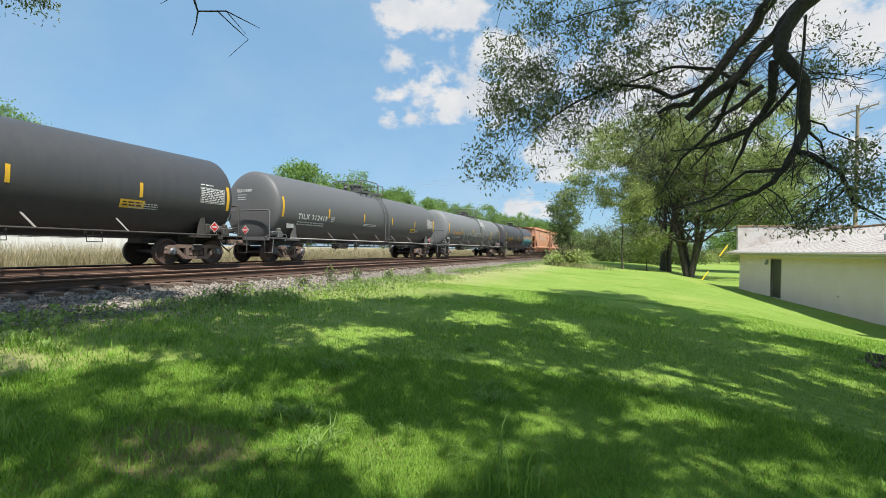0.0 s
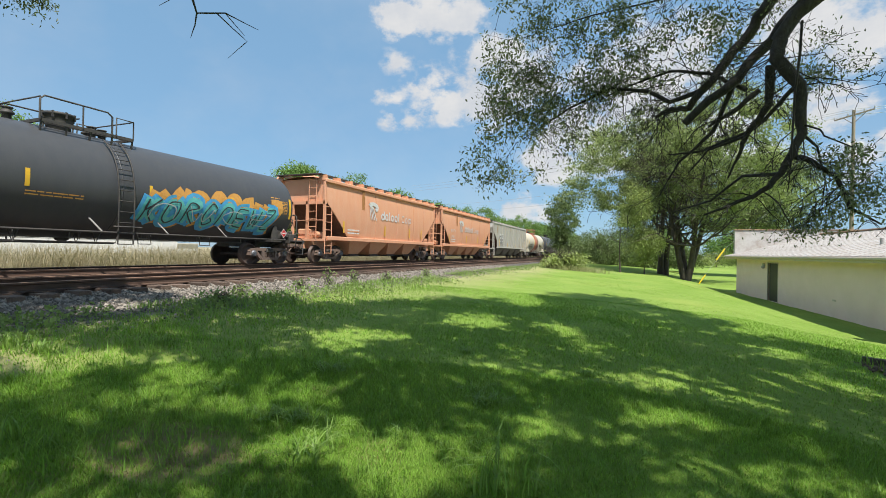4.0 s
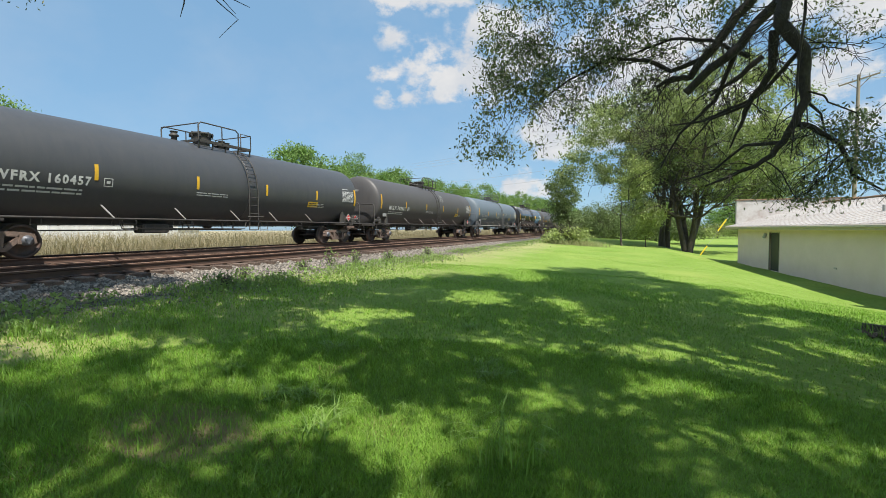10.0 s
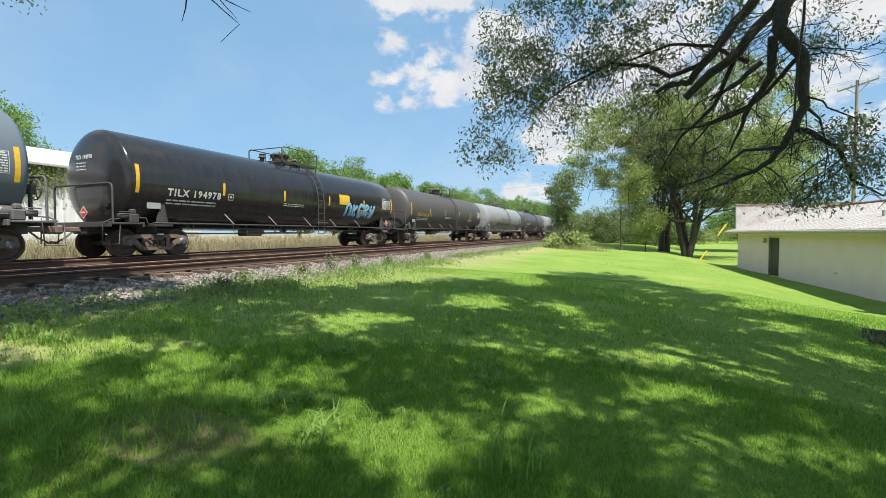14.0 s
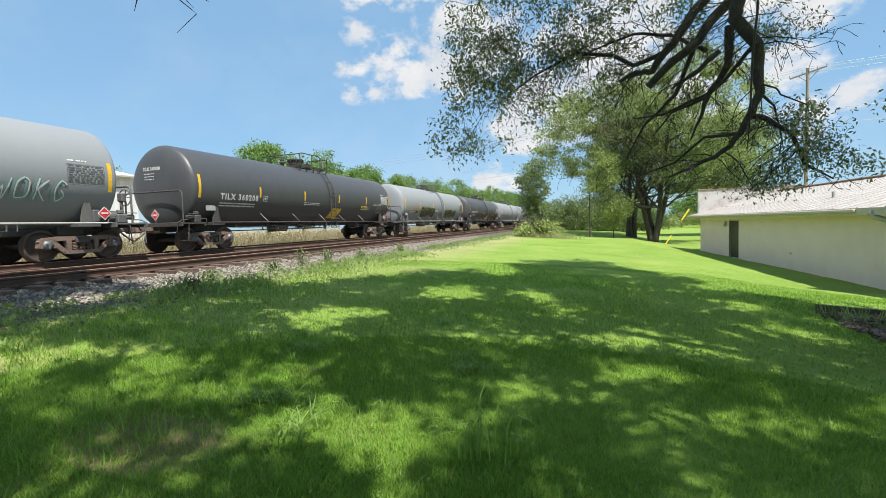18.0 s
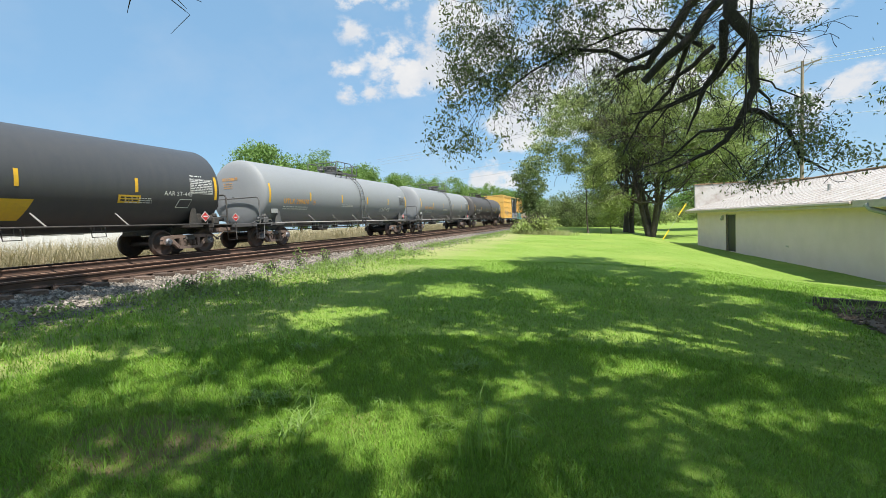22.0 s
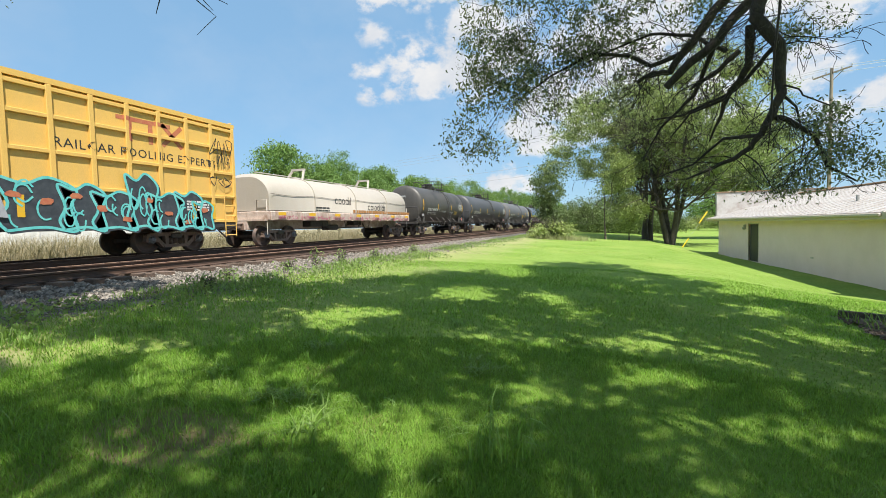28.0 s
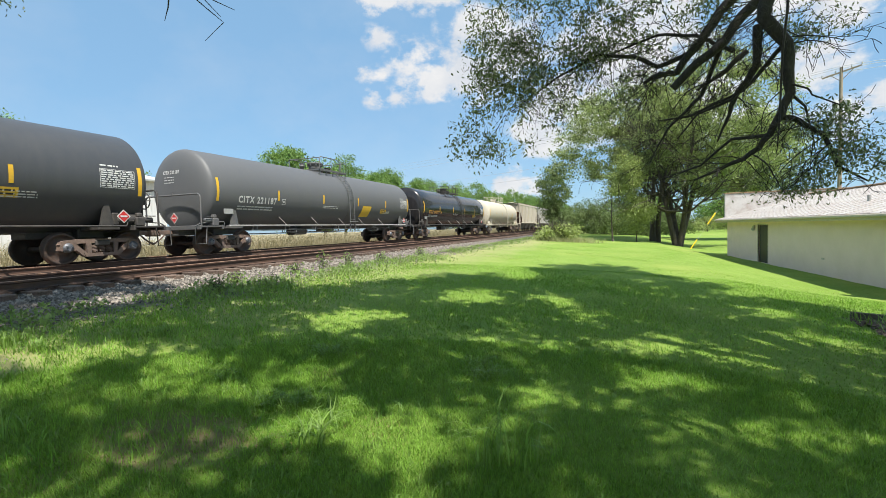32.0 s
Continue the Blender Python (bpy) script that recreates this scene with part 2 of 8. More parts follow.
def fast_mesh(name, verts, faces, mat, smooth=False):
    """A mesh from numpy arrays: faces is an (n, 3) or (n, 4) array."""
    me = bpy.data.meshes.new(name)
    verts, faces = np.asarray(verts, np.float32), np.asarray(faces, np.int32)
    k = faces.shape[1]
    me.vertices.add(len(verts))
    me.vertices.foreach_set("co", verts.ravel())
    me.loops.add(faces.size)
    me.loops.foreach_set("vertex_index", faces.ravel())
    me.polygons.add(len(faces))
    me.polygons.foreach_set("loop_start", np.arange(0, faces.size, k, dtype=np.int32))
    me.polygons.foreach_set("use_smooth", np.full(len(faces), smooth))
    me.update(calc_edges=True)
    me.materials.append(mat)
    return me


def letters(text, size, spacing=1.0, bold=0.0):
    """Flat letters as a Mesh in the x-z plane, from the built-in font; starts at x = 0."""
    cu = bpy.data.curves.new("letters", "FONT")
    cu.body, cu.size, cu.space_character, cu.resolution_u, cu.offset = text, size, spacing, 2, bold
    ob = bpy.data.objects.new("letters", cu)
    scene.collection.objects.link(ob)
    me = ob.to_mesh()
    out = Mesh()
    out.add([(v.co.x, v.co.y, 0) for v in me.vertices], [tuple(p.vertices) for p in me.polygons])
    ob.to_mesh_clear()
    bpy.data.objects.remove(ob)
    bpy.data.curves.remove(cu)
    return out


# ---- the freight train ----
TRAIN_X, NEAR_X, RAIL_Z, GAUGE = -15.1, -10.55, 0.82, 1.435
WHEEL_R = 0.44
STEEL = material("rolled_steel", (0.10, 0.085, 0.075), 0.5, 0.6, (0.16, 0.09, 0.06), 6.0, 0.55, grain=0.15)
BOGIE = material("bogie_casting", (0.13, 0.095, 0.078), 0.8, 0.0, (0.22, 0.15, 0.115), 5.0, 0.52, grain=0.25, grain_scale=40, bump=0.3)
WHEEL = material("wheel_steel", (0.07, 0.058, 0.052), 0.6, 0.3, (0.13, 0.08, 0.06), 6.0, 0.55, grain=0.15)
BLACKGEAR = material("black_running_gear", (0.035, 0.033, 0.032), 0.65, 0.0, (0.08, 0.07, 0.06), 4.0, 0.55, grain=0.2)
GALV = material("galvanised_steel", (0.42, 0.42, 0.41), 0.5, 0.3, (0.3, 0.29, 0.27), 5.0, 0.55, grain=0.12)
CAP = material("bearing_cap", (0.17, 0.19, 0.22), 0.5, 0.4, (0.12, 0.10, 0.09), 12.0, 0.55, grain=0.15)
PIPE = material("pale_hand_pipe", (0.40, 0.395, 0.38), 0.6, 0.0, (0.27, 0.25, 0.22), 2.5, 0.55, grain=0.12)
TRIM_GREY = material("grey_fittings", (0.085, 0.09, 0.095), 0.6, 0.0, (0.13, 0.12, 0.11), 4.0, 0.55, grain=0.15)
YELLOW = material("reflective_yellow", (0.72, 0.42, 0.02), 0.5, 0.0, (0.6, 0.36, 0.05), 9.0, 0.6)
WHITE_INK = material("white_stencil", (0.62, 0.62, 0.6), 0.6, 0.0, (0.45, 0.45, 0.43), 12.0, 0.6)
ORANGE_INK = material("amber_stencil", (0.60, 0.31, 0.07), 0.6, 0.0, (0.5, 0.22, 0.05), 12.0, 0.6)
BLACK_INK = material("black_stencil", (0.025, 0.025, 0.025), 0.6)
RED_INK = material("red_placard", (0.55, 0.03, 0.03), 0.5)
RUST = material("rust_streak", (0.30, 0.13, 0.04), 0.85, 0.0, (0.42, 0.2, 0.06), 14.0, 0.5)
DECAL_YELLOW = material("yellow_decal", (0.68, 0.43, 0.03), 0.5, 0.0, (0.58, 0.36, 0.05), 9.0, 0.6)


def wheelset_mesh():
    q = Mesh()
    for s in (1, -1):
        rim = [(0.68, 0.10), (0.70, 0.16), (0.712, 0.30), (0.70, WHEEL_R - 0.09), (0.69, WHEEL_R - 0.06), (0.685, WHEEL_R + 0.028), (0.715, WHEEL_R + 0.026), (0.725, WHEEL_R), (0.825, WHEEL_R - 0.006),
               (0.828, WHEEL_R - 0.055), (0.80, WHEEL_R - 0.075), (0.762, WHEEL_R - 0.10), (0.775, 0.24), (0.80, 0.17), (0.845, 0.13), (0.845, 0.09)]
        q.lathe([(y * s, r) for y, r in rim], 28, Matrix.Rotation(-math.pi / 2, 4, "Z"))
    q.lathe([(-1.02, 0.075), (1.02, 0.075)], 10, Matrix.Rotation(-math.pi / 2, 4, "Z"))
    return q


def side_frame_mesh():
    """Cast side frame: top chord, sloping tension members, bolster window and two bearing pedestals."""
    q = Mesh()
    x0, x1 = 0.92, 1.06
    q.prism([(-1.10, 0.56), (-0.98, 0.66), (-0.62, 0.70), (0.62, 0.70), (0.98, 0.66), (1.10, 0.56), (0.98, 0.54), (0.55, 0.58), (-0.55, 0.58), (-0.98, 0.54)], x0, x1)
    q.prism([(-0.46, 0.20), (0.46, 0.20), (0.50, 0.30), (-0.50, 0.30)], x0 - 0.03, x1 + 0.03)
    for s in (1, -1):
        q.prism([(s * 0.47, 0.20), (s * 0.80, 0.50), (s * 0.98, 0.56), (s * 0.72, 0.60), (s * 0.42, 0.32)], x0, x1)
        q.prism([(s * 0.30, 0.28), (s * 0.40, 0.28), (s * 0.44, 0.60), (s * 0.30, 0.60)], x0, x1 + 0.02)
        q.prism([(s * 0.70, 0.38), (s * 0.75, 0.64), (s * 1.05, 0.64), (s * 1.10, 0.40), (s * 1.02, 0.38), (s * 0.99, 0.54), (s * 0.80, 0.54), (s * 0.77, 0.38)], x0 - 0.02, x1 + 0.02)
        q.box(x0, s * 0.89 - 0.13, 0.40, x1 + 0.03, s * 0.89 + 0.13, 0.56, chamfer=0.03)
    return q


def bearing_mesh():
    q = Mesh().lathe([(0.96, 0.13), (1.10, 0.13), (1.11, 0.10), (1.13, 0.10), (1.14, 0.05)], 14, Matrix.Rotation(-math.pi / 2, 4, "Z"))
    for a in (0.5, 2.6, 4.7):
        q.box(1.12, -0.02, -0.02, 1.16, 0.02, 0.02, Matrix.Translation((0, 0.07 * math.cos(a), 0.07 * math.sin(a))))
    return q


def spring_mesh():
    """One coil spring of the truck's nest."""
    return Mesh().tube([(1.0 + 0.075 * math.cos(a), 0.085 * math.sin(a), 0.31 + 0.20 * a / 31.4) for a in np.linspace(0, 31.4, 41)], 0.016, 4, False)


def bolster_mesh():
    q = Mesh().box(-1.12, -0.2, 0.5, 1.12, 0.2, 0.66, chamfer=0.03).box(-0.3, -0.26, 0.62, 0.3, 0.26, 0.76, chamfer=0.04)
    for s in (1, -1):
        q.beam((-0.9, s * 0.55, 0.38), (0.9, s * 0.55, 0.38), 0.09, 0.16)
        q.box(-0.86, s * 0.50 - 0.06, 0.24, -0.62, s * 0.50 + 0.06, 0.5).box(0.62, s * 0.50 - 0.06, 0.24, 0.86, s * 0.50 + 0.06, 0.5)
    return q


WHEELSETS = []


def truck(car, y, mat=None):
    """A three-piece truck under a car: bolster with two side frames, coil springs, and two wheelsets that turn."""
    mat = mat or BOGIE
    t = part("truck", stored("truck", bolster_mesh, BLACKGEAR), None, car, m=pose(0, y, 0))
    for s in (1, -1):
        part("side_frame", stored("side_frame", side_frame_mesh, mat), None, t, m=pose(0, 0, 0, 0, 0, 0 if s > 0 else 180))
        for y in (-0.2, 0.0, 0.2):
            part("spring", stored("spring", spring_mesh, mat), None, t, m=pose(0, y, 0, 0, 0, 0 if s > 0 else 180))
    for k, s in enumerate((1, -1)):
        w = part("wheelset", stored("wheelset", wheelset_mesh, WHEEL), None, t, "steel wheels on an axle", m=pose(0, s * 0.89, WHEEL_R))
        WHEELSETS.append((w, s * 0.89))
        for turn in (0, 180):
            part("bearing", stored("bearing", bearing_mesh, CAP), None, t, m=pose(0, s * 0.89, 0.47, 0, 0, turn))
    return t


def coupler_mesh():
    q = Mesh().box(-0.07, 0, 0.78, 0.07, 0.62, 0.92, chamfer=0.02).box(-0.14, 0.6, 0.72, 0.16, 0.86, 0.98, chamfer=0.05)
    q.box(-0.22, -0.1, 0.7, 0.22, 0.08, 1.02, chamfer=0.03)
    q.tube([(0.28, 0.1, 0.86), (0.30, 0.35, 0.62), (0.22, 0.65, 0.46), (0.05, 0.86, 0.50)], 0.028, 6)
    q.tube([(-0.2, 0.1, 1.0), (0.55, 0.16, 0.98), (1.2, 0.12, 0.92), (1.3, 0.12, 0.78)], 0.018, 5)
    return q


def couplers(car, half):
    for s in (1, -1):
        part("coupler", stored("coupler", coupler_mesh, BOGIE), None, car, m=pose(0, s * (half - 0.84), 0, 0, 0, 0 if s > 0 else 180))


def curved(mesh, r, zc, y0, z0, lift=0.007):
    """Lays flat letters or patches (x to the right, y up) on the near side of a lying cylinder."""
    a0 = math.asin(max(-1, min(1, (z0 - zc) / r)))
    mesh.v = [((r + lift + w) * math.cos(a0 + v / r), y0 + u, zc + (r + lift + w) * math.sin(a0 + v / r)) for u, v, w in mesh.v]
    return mesh


def flat(mesh, x, y0, z0, lift=0.006):
    mesh.v = [(x + lift + w, y0 + u, z0 + v) for u, v, w in mesh.v]
    return mesh


def patch(w, h, n=5, u=0.0, v=0.0, q=None):
    q = q or Mesh()
    q.add([(u + w * a, v + h * k / n, 0) for k in range(n + 1) for a in (0, 1)], [(2 * k, 2 * k + 1, 2 * k + 3, 2 * k + 2) for k in range(n)])
    return q


def bars(rows, w, line, gap, seed=0, words=True):
    """Writing too small to read: rows of short bars."""
    rnd, q = random.Random(seed), Mesh()
    for r in range(rows):
        u = 0.0
        while u < w:
            k = rnd.uniform(0.05, 0.16) * (2.2 if w > 1 else 1.2)
            k = min(k, w - u)
            patch(k, line, 1, u, -r * (line + gap), q)
            u += k + rnd.uniform(0.02, 0.05)
    return q


def ribbon(pts, w, q=None):
    """A painted stroke in the x-y plane."""
    q = q or Mesh()
    q.layer += 0.0006
    P = [Vector((*p, q.layer)) for p in pts]
    v, n = [], len(P)
    for i, p in enumerate(P):
        d = (P[min(i + 1, n - 1)] - P[max(i - 1, 0)]).normalized()
        s = Vector((-d.y, d.x, 0)) * (w / 2)
        v += [p + s, p - s]
    q.add(v, [(2 * i, 2 * i + 1, 2 * i + 3, 2 * i + 2) for i in range(n - 1)])
    return q


def spline(pts, k=6):
    """Catmull-Rom curve through points of the plane."""
    P, out = [np.array(p, float) for p in pts], []
    P = [P[0]] + P + [P[-1]]
    for i in range(1, len(P) - 2):
        for t in np.linspace(0, 1, k, endpoint=False):
            a, b, c, d = P[i - 1:i + 3]
            out.append(tuple(0.5 * (2 * b + (c - a) * t + (2 * a - 5 * b + 4 * c - d) * t * t + (3 * b - a - 3 * c + d) * t ** 3)))
    out.append(tuple(P[-2]))
    return out


def scrawl(w, h, n, width, seed):
    """Sprayed tag: looping strokes with no letters in it."""
    rnd, q = random.Random(seed), Mesh()
    for i in range(n):
        cx, cw = w * (i + 0.5) / n, w / n * 0.62
        pts = [(cx + rnd.uniform(-cw, cw), h * rnd.uniform(0.0, 1.0)) for _ in range(6)]
        ribbon(spline(pts), width, q)
    return q


GLYPHS = [[(0, 1), (1, 1), (.1, 0), (1, 0)], [(1, .95), (.1, .9), (.05, .5), (.7, .52), (.05, .48), (.1, .05), (1, 0)], [(0, 0), (.1, .8), (.5, 1), (.9, .8), (1, 0)], [(.9, .85), (.4, 1), (.05, .5), (.4, 0), (.95, .2), (.6, .45)],
          [(.5, 1), (.95, .8), (.95, .2), (.5, 0), (.05, .2), (.05, .8), (.5, 1)], [(0, 0), (.05, 1), (.9, .85), (.1, .5), (1, 0)], [(0, 1), (.3, 0), (.5, .6), (.75, 0), (1, 1)], [(.1, 0), (.1, 1), (.15, .5), (.9, .95), (.3, .5), (.95, 0)]]


def piece(order, w, h, stroke, lean=0.1, seed=0):
    """Fat sprayed shapes side by side: strokes of one width, jittered."""
    rnd, q = random.Random(seed), Mesh()
    cell = w / len(order)
    for k, g in enumerate(order):
        pts = [((k + 0.18 + 0.66 * x + rnd.uniform(-.04, .04)) * cell + lean * y * h, h * (0.15 + 0.7 * y + rnd.uniform(-.05, .05))) for x, y in GLYPHS[g % len(GLYPHS)]]
        ribbon(spline(pts, 5), stroke, q)
    return q


def blob(w, h, seed, n=22, rough=0.16, q=None, u=0.0, v=0.0):
    """A bulging painted field: a fan round its middle."""
    rnd = random.Random(seed)
    q = q or Mesh()
    q.layer += 0.0006
    rim = [(u + w / 2 + w / 2 * math.copysign(abs(math.cos(a)) ** 0.6, math.cos(a)) * (1 + rnd.uniform(-rough, rough)), v + h / 2 + h / 2 * math.copysign(abs(math.sin(a)) ** 0.6, math.sin(a)) * (1 + rnd.uniform(-rough, rough)), q.layer)
           for a in np.linspace(0, 2 * math.pi, n, endpoint=False)]
    mid = [((x - u - w / 2) * 0.5 + u + w / 2, (y - v - h / 2) * 0.5 + v + h / 2, q.layer) for x, y, _ in rim]
    q.add(rim + mid + [(u + w / 2, v + h / 2, q.layer)], [(i, (i + 1) % n, n + (i + 1) % n, n + i) for i in range(n)] + [(n + i, n + (i + 1) % n, 2 * n) for i in range(n)])
    return q


def emblem_row(plan, x_height, stroke):
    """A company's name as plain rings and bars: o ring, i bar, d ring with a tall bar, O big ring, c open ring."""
    q, u, r = Mesh(), 0.0, x_height / 2
    for c in plan:
        k = 1.3 if c in "OC" else 1.0
        if c in "odpOcC":
            a = np.linspace(0.7, 5.6, 12) if c in "cC" else np.linspace(0, 2 * math.pi, 15)
            ribbon([(u + r * k + r * k * 0.82 * math.cos(t), r * k + r * k * 0.9 * math.sin(t)) for t in a], stroke, q)
        if c in "dil":
            ribbon([(u + (2 * r if c == "d" else r * 0.3), 0), (u + (2 * r if c == "d" else r * 0.3), x_height * (1.45 if c in "dl" else 1.0))], stroke, q)
        if c == "p":
            ribbon([(u + r * 0.15, -x_height * 0.5), (u + r * 0.15, x_height)], stroke, q)
        u += 2 * r * k + stroke * 1.1 if c not in "il" else stroke * 2.6
    return q


TANK_R, TANK_FOOT = 1.53, 0.87
GREYS = []


def shell_mesh(half, r, zc, head=0.34):
    prof = [(-(half + head * math.sin(a)), max(0.001, r * math.cos(a) ** 0.72)) for a in np.linspace(math.pi / 2, 0, 12)]
    prof += [(y, r) for y in np.linspace(-half, half, 9)[1:-1]]
    prof += [(-y, q) for y, q in prof[:12][::-1]]
    return Mesh().lathe(prof, 48, Matrix.Translation((0, 0, zc)), closed=True)


def seam_mesh(r, zc, ys):
    q = Mesh()
    for y in ys:
        q.lathe([(y - 0.02, r - 0.01), (y - 0.02, r + 0.006), (y + 0.02, r + 0.006), (y + 0.02, r - 0.01)], 48, Matrix.Translation((0, 0, zc)), closed=True)
    return q


def ladder_mesh(r, zc, bottom=0.72):
    """Ladder bent over the shell's side down to below the walkway."""
    q = Mesh()
    path = [((r + 0.09) * math.cos(a), (r + 0.09) * math.sin(a) + zc) for a in np.linspace(1.0, 0.12, 8)] + [(r + 0.13, zc - 0.2), (r + 0.12, zc - 0.9), (r + 0.10, bottom)]
    for y in (-0.22, 0.22):
        q.tube([(x, y, z) for x, z in path], 0.022, 5)
    d = np.cumsum([0] + [math.dist(path[i], path[i + 1]) for i in range(len(path) - 1)])
    for s in np.arange(0.2, d[-1], 0.31):
        x, z = np.interp(s, d, [p[0] for p in path]), np.interp(s, d, [p[1] for p in path])
        q.tube([(x, -0.22, z), (x, 0.22, z)], 0.014, 5)
    q.tube([(r + 0.10, -0.22, 1.2), (r + 0.2, -0.4, 1.22), (r + 0.2, 0.4, 1.22), (r + 0.10, 0.22, 1.2)], 0.022, 5)
    return q


def manway_mesh(r, zc):
    t = zc + r
    q = Mesh()
    up = Matrix.Rotation(math.pi / 2, 4, "X")
    q.lathe([(-0.15, 0.29), (0.14, 0.29), (0.15, 0.33), (0.19, 0.33), (0.21, 0.33), (0.38, 0.36), (0.39, 0.40), (0.45, 0.40), (0.47, 0.37), (0.49, 0.2), (0.50, 0.001)], 20, Matrix.Translation((0, 0, t)) @ up)
    for a in range(8):
        q.box(-0.025, -0.025, 0.30, 0.025, 0.025, 0.48, Matrix.Translation((0.38 * math.cos(a * 0.785), 0.38 * math.sin(a * 0.785), t)))
    q.tube([(0.1, 0.35, t + 0.42), (0.1, 0.48, t + 0.46), (-0.1, 0.48, t + 0.46), (-0.1, 0.35, t + 0.42)], 0.02, 5)
    return q


def valve_mesh(r, zc):
    up = Matrix.Rotation(math.pi / 2, 4, "X")
    return Mesh().lathe([(-0.1, 0.10), (0.12, 0.10), (0.13, 0.16), (0.17, 0.16), (0.2, 0.12), (0.27, 0.10), (0.28, 0.13), (0.31, 0.13), (0.33, 0.001)], 12, Matrix.Translation((0, 0, zc + r)) @ up)


def platform_mesh(r, zc, y0, y1, hw=0.92):
    """Top walkway round the manway: grating edges and cross bars."""
    q, z = Mesh(), zc + r + 0.02
    for x in (-hw, hw):
        q.beam((x, y0, z - 0.02), (x, y1, z - 0.02), 0.05, 0.09)
    for x in np.linspace(-hw, hw, 13):
        if abs(x) > 0.5:
            q.beam((x, y0, z), (x, y1, z), 0.012, 0.04)
    for y in (y0, y1):
        q.beam((-hw, y, z - 0.02), (hw, y, z - 0.02), 0.05, 0.09)
    for y in np.linspace(y0, y1, 5):
        for x in (-hw, hw):
            q.beam((x, y, z - 0.02), (x * 0.92, y, z - 0.02 - r * 0.22), 0.04, 0.04)
    return q


def rail_mesh(r, zc, y0, y1, hw=0.95, h=0.64):
    """Safety railing round the platform: posts, a bent top rail, and a mid rail."""
    q, z = Mesh(), zc + r
    for s in (1, -1):
        q.tube([(s * hw, y0, z), (s * hw, y0, z + h - 0.1), (s * hw, y0 + 0.1, z + h), (s * hw, y1 - 0.75, z + h), (s * hw, y1 - 0.62, z + h - 0.1), (s * hw, y1 - 0.62, z)], 0.026, 6)
        q.tube([(s * hw, y0 + (y1 - y0) * 0.42, z), (s * hw, y0 + (y1 - y0) * 0.42, z + h)], 0.022, 5)
        q.tube([(s * hw, y1, z), (s * hw, y1, z + h * 0.86), (s * hw, y1 - 0.5, z + h * 0.86), (s * hw, y1 - 0.5, z)], 0.022, 5)
    q.tube([(-hw, y0, z + h - 0.05), (hw, y0, z + h - 0.05)], 0.022, 5)
    q.tube([(-hw, y1, z + h * 0.86), (hw, y1, z + h * 0.86)], 0.022, 5)
    return q


def side_rail_mesh(half):
    """Long hand pipe along the foot of the tank, with a thin lower pipe and hangers."""
    q = Mesh()
    for s in (1, -1):
        q.tube([(s * 1.52, -half, 1.05), (s * 1.52, half, 1.05)], 0.03, 6)
        q.tube([(s * 1.46, -half + 1.2, 0.87), (s * 1.46, half - 2.4, 0.87)], 0.012, 4)
        for y in np.arange(-half + 1.2, half - 2.4, 1.9):
            for d in (0.0, 0.22):
                q.beam((s * 1.50, y + d, 1.05), (s * 1.47, y + d, 0.86), 0.028, 0.02)
    return q


def strut_mesh():
    return Mesh().beam((1.24, -0.14, 1.44), (1.51, 0.06, 1.05), 0.075, 0.02)


def step_mesh():
    """Hanging sill step."""
    q = Mesh()
    q.tube([(1.44, -0.2, 1.05), (1.48, -0.2, 0.74), (1.48, 0.2, 0.74), (1.44, 0.2, 1.05)], 0.016, 5)
    q.tube([(1.48, -0.2, 0.90), (1.48, 0.2, 0.90)], 0.014, 5)
    return q


def end_deck_mesh():
    """End platform with its stub sill, and the bent end hand rail."""
    q = Mesh()
    q.box(-1.48, -0.05, 1.0, 1.48, 0.95, 1.05, chamfer=0.01)
    q.box(-1.5, -0.06, 0.92, 1.5, 0.0, 1.07, chamfer=0.01).box(-1.5, 0.9, 0.92, 1.5, 0.96, 1.07, chamfer=0.01)
    q.box(-0.34, -2.2, 0.72, 0.34, 0.9, 1.0, chamfer=0.02)
    return q


def end_rail_mesh():
    """Tall bent rail across the end platform, with the stirrups below its corners."""
    q = Mesh()
    q.tube([(-1.38, 0.55, 1.05), (-1.38, 0.55, 2.06), (-1.34, 0.55, 2.15), (-1.25, 0.55, 2.19), (1.25, 0.55, 2.19), (1.34, 0.55, 2.15), (1.38, 0.55, 2.06), (1.38, 0.55, 1.05)], 0.030, 6)
    q.tube([(0.0, 0.55, 2.19), (0.0, 0.55, 2.27)], 0.03, 5)
    for s in (1, -1):
        q.tube([(s * 1.46, 0.88, 1.0), (s * 1.46, 0.9, 0.42), (s * 1.46, 0.45, 0.42), (s * 1.46, 0.4, 1.0)], 0.018, 5)
    return q


def brake_valve_mesh():
    """Cluster of a valve body, its cover, pipes and a bracket on the deck's corner."""
    q = Mesh().box(1.18, -0.30, 1.05, 1.44, -0.02, 1.32, chamfer=0.03).box(1.24, -0.24, 1.32, 1.40, -0.08, 1.46, chamfer=0.03)
    q.lathe([(-0.16, 0.001), (-0.16, 0.09), (0.16, 0.09), (0.16, 0.001)], 10, Matrix.Translation((1.32, -0.40, 1.24)))
    q.tube([(1.36, 0.02, 1.2), (1.38, 0.22, 1.2), (1.38, 0.26, 1.06)], 0.022, 5)
    q.tube([(1.36, -0.5, 1.16), (1.38, -0.8, 1.14), (1.36, -1.0, 1.04)], 0.018, 5)
    q.tube([(1.42, -0.3, 1.36), (1.44, -0.62, 1.36)], 0.016, 5)
    return q


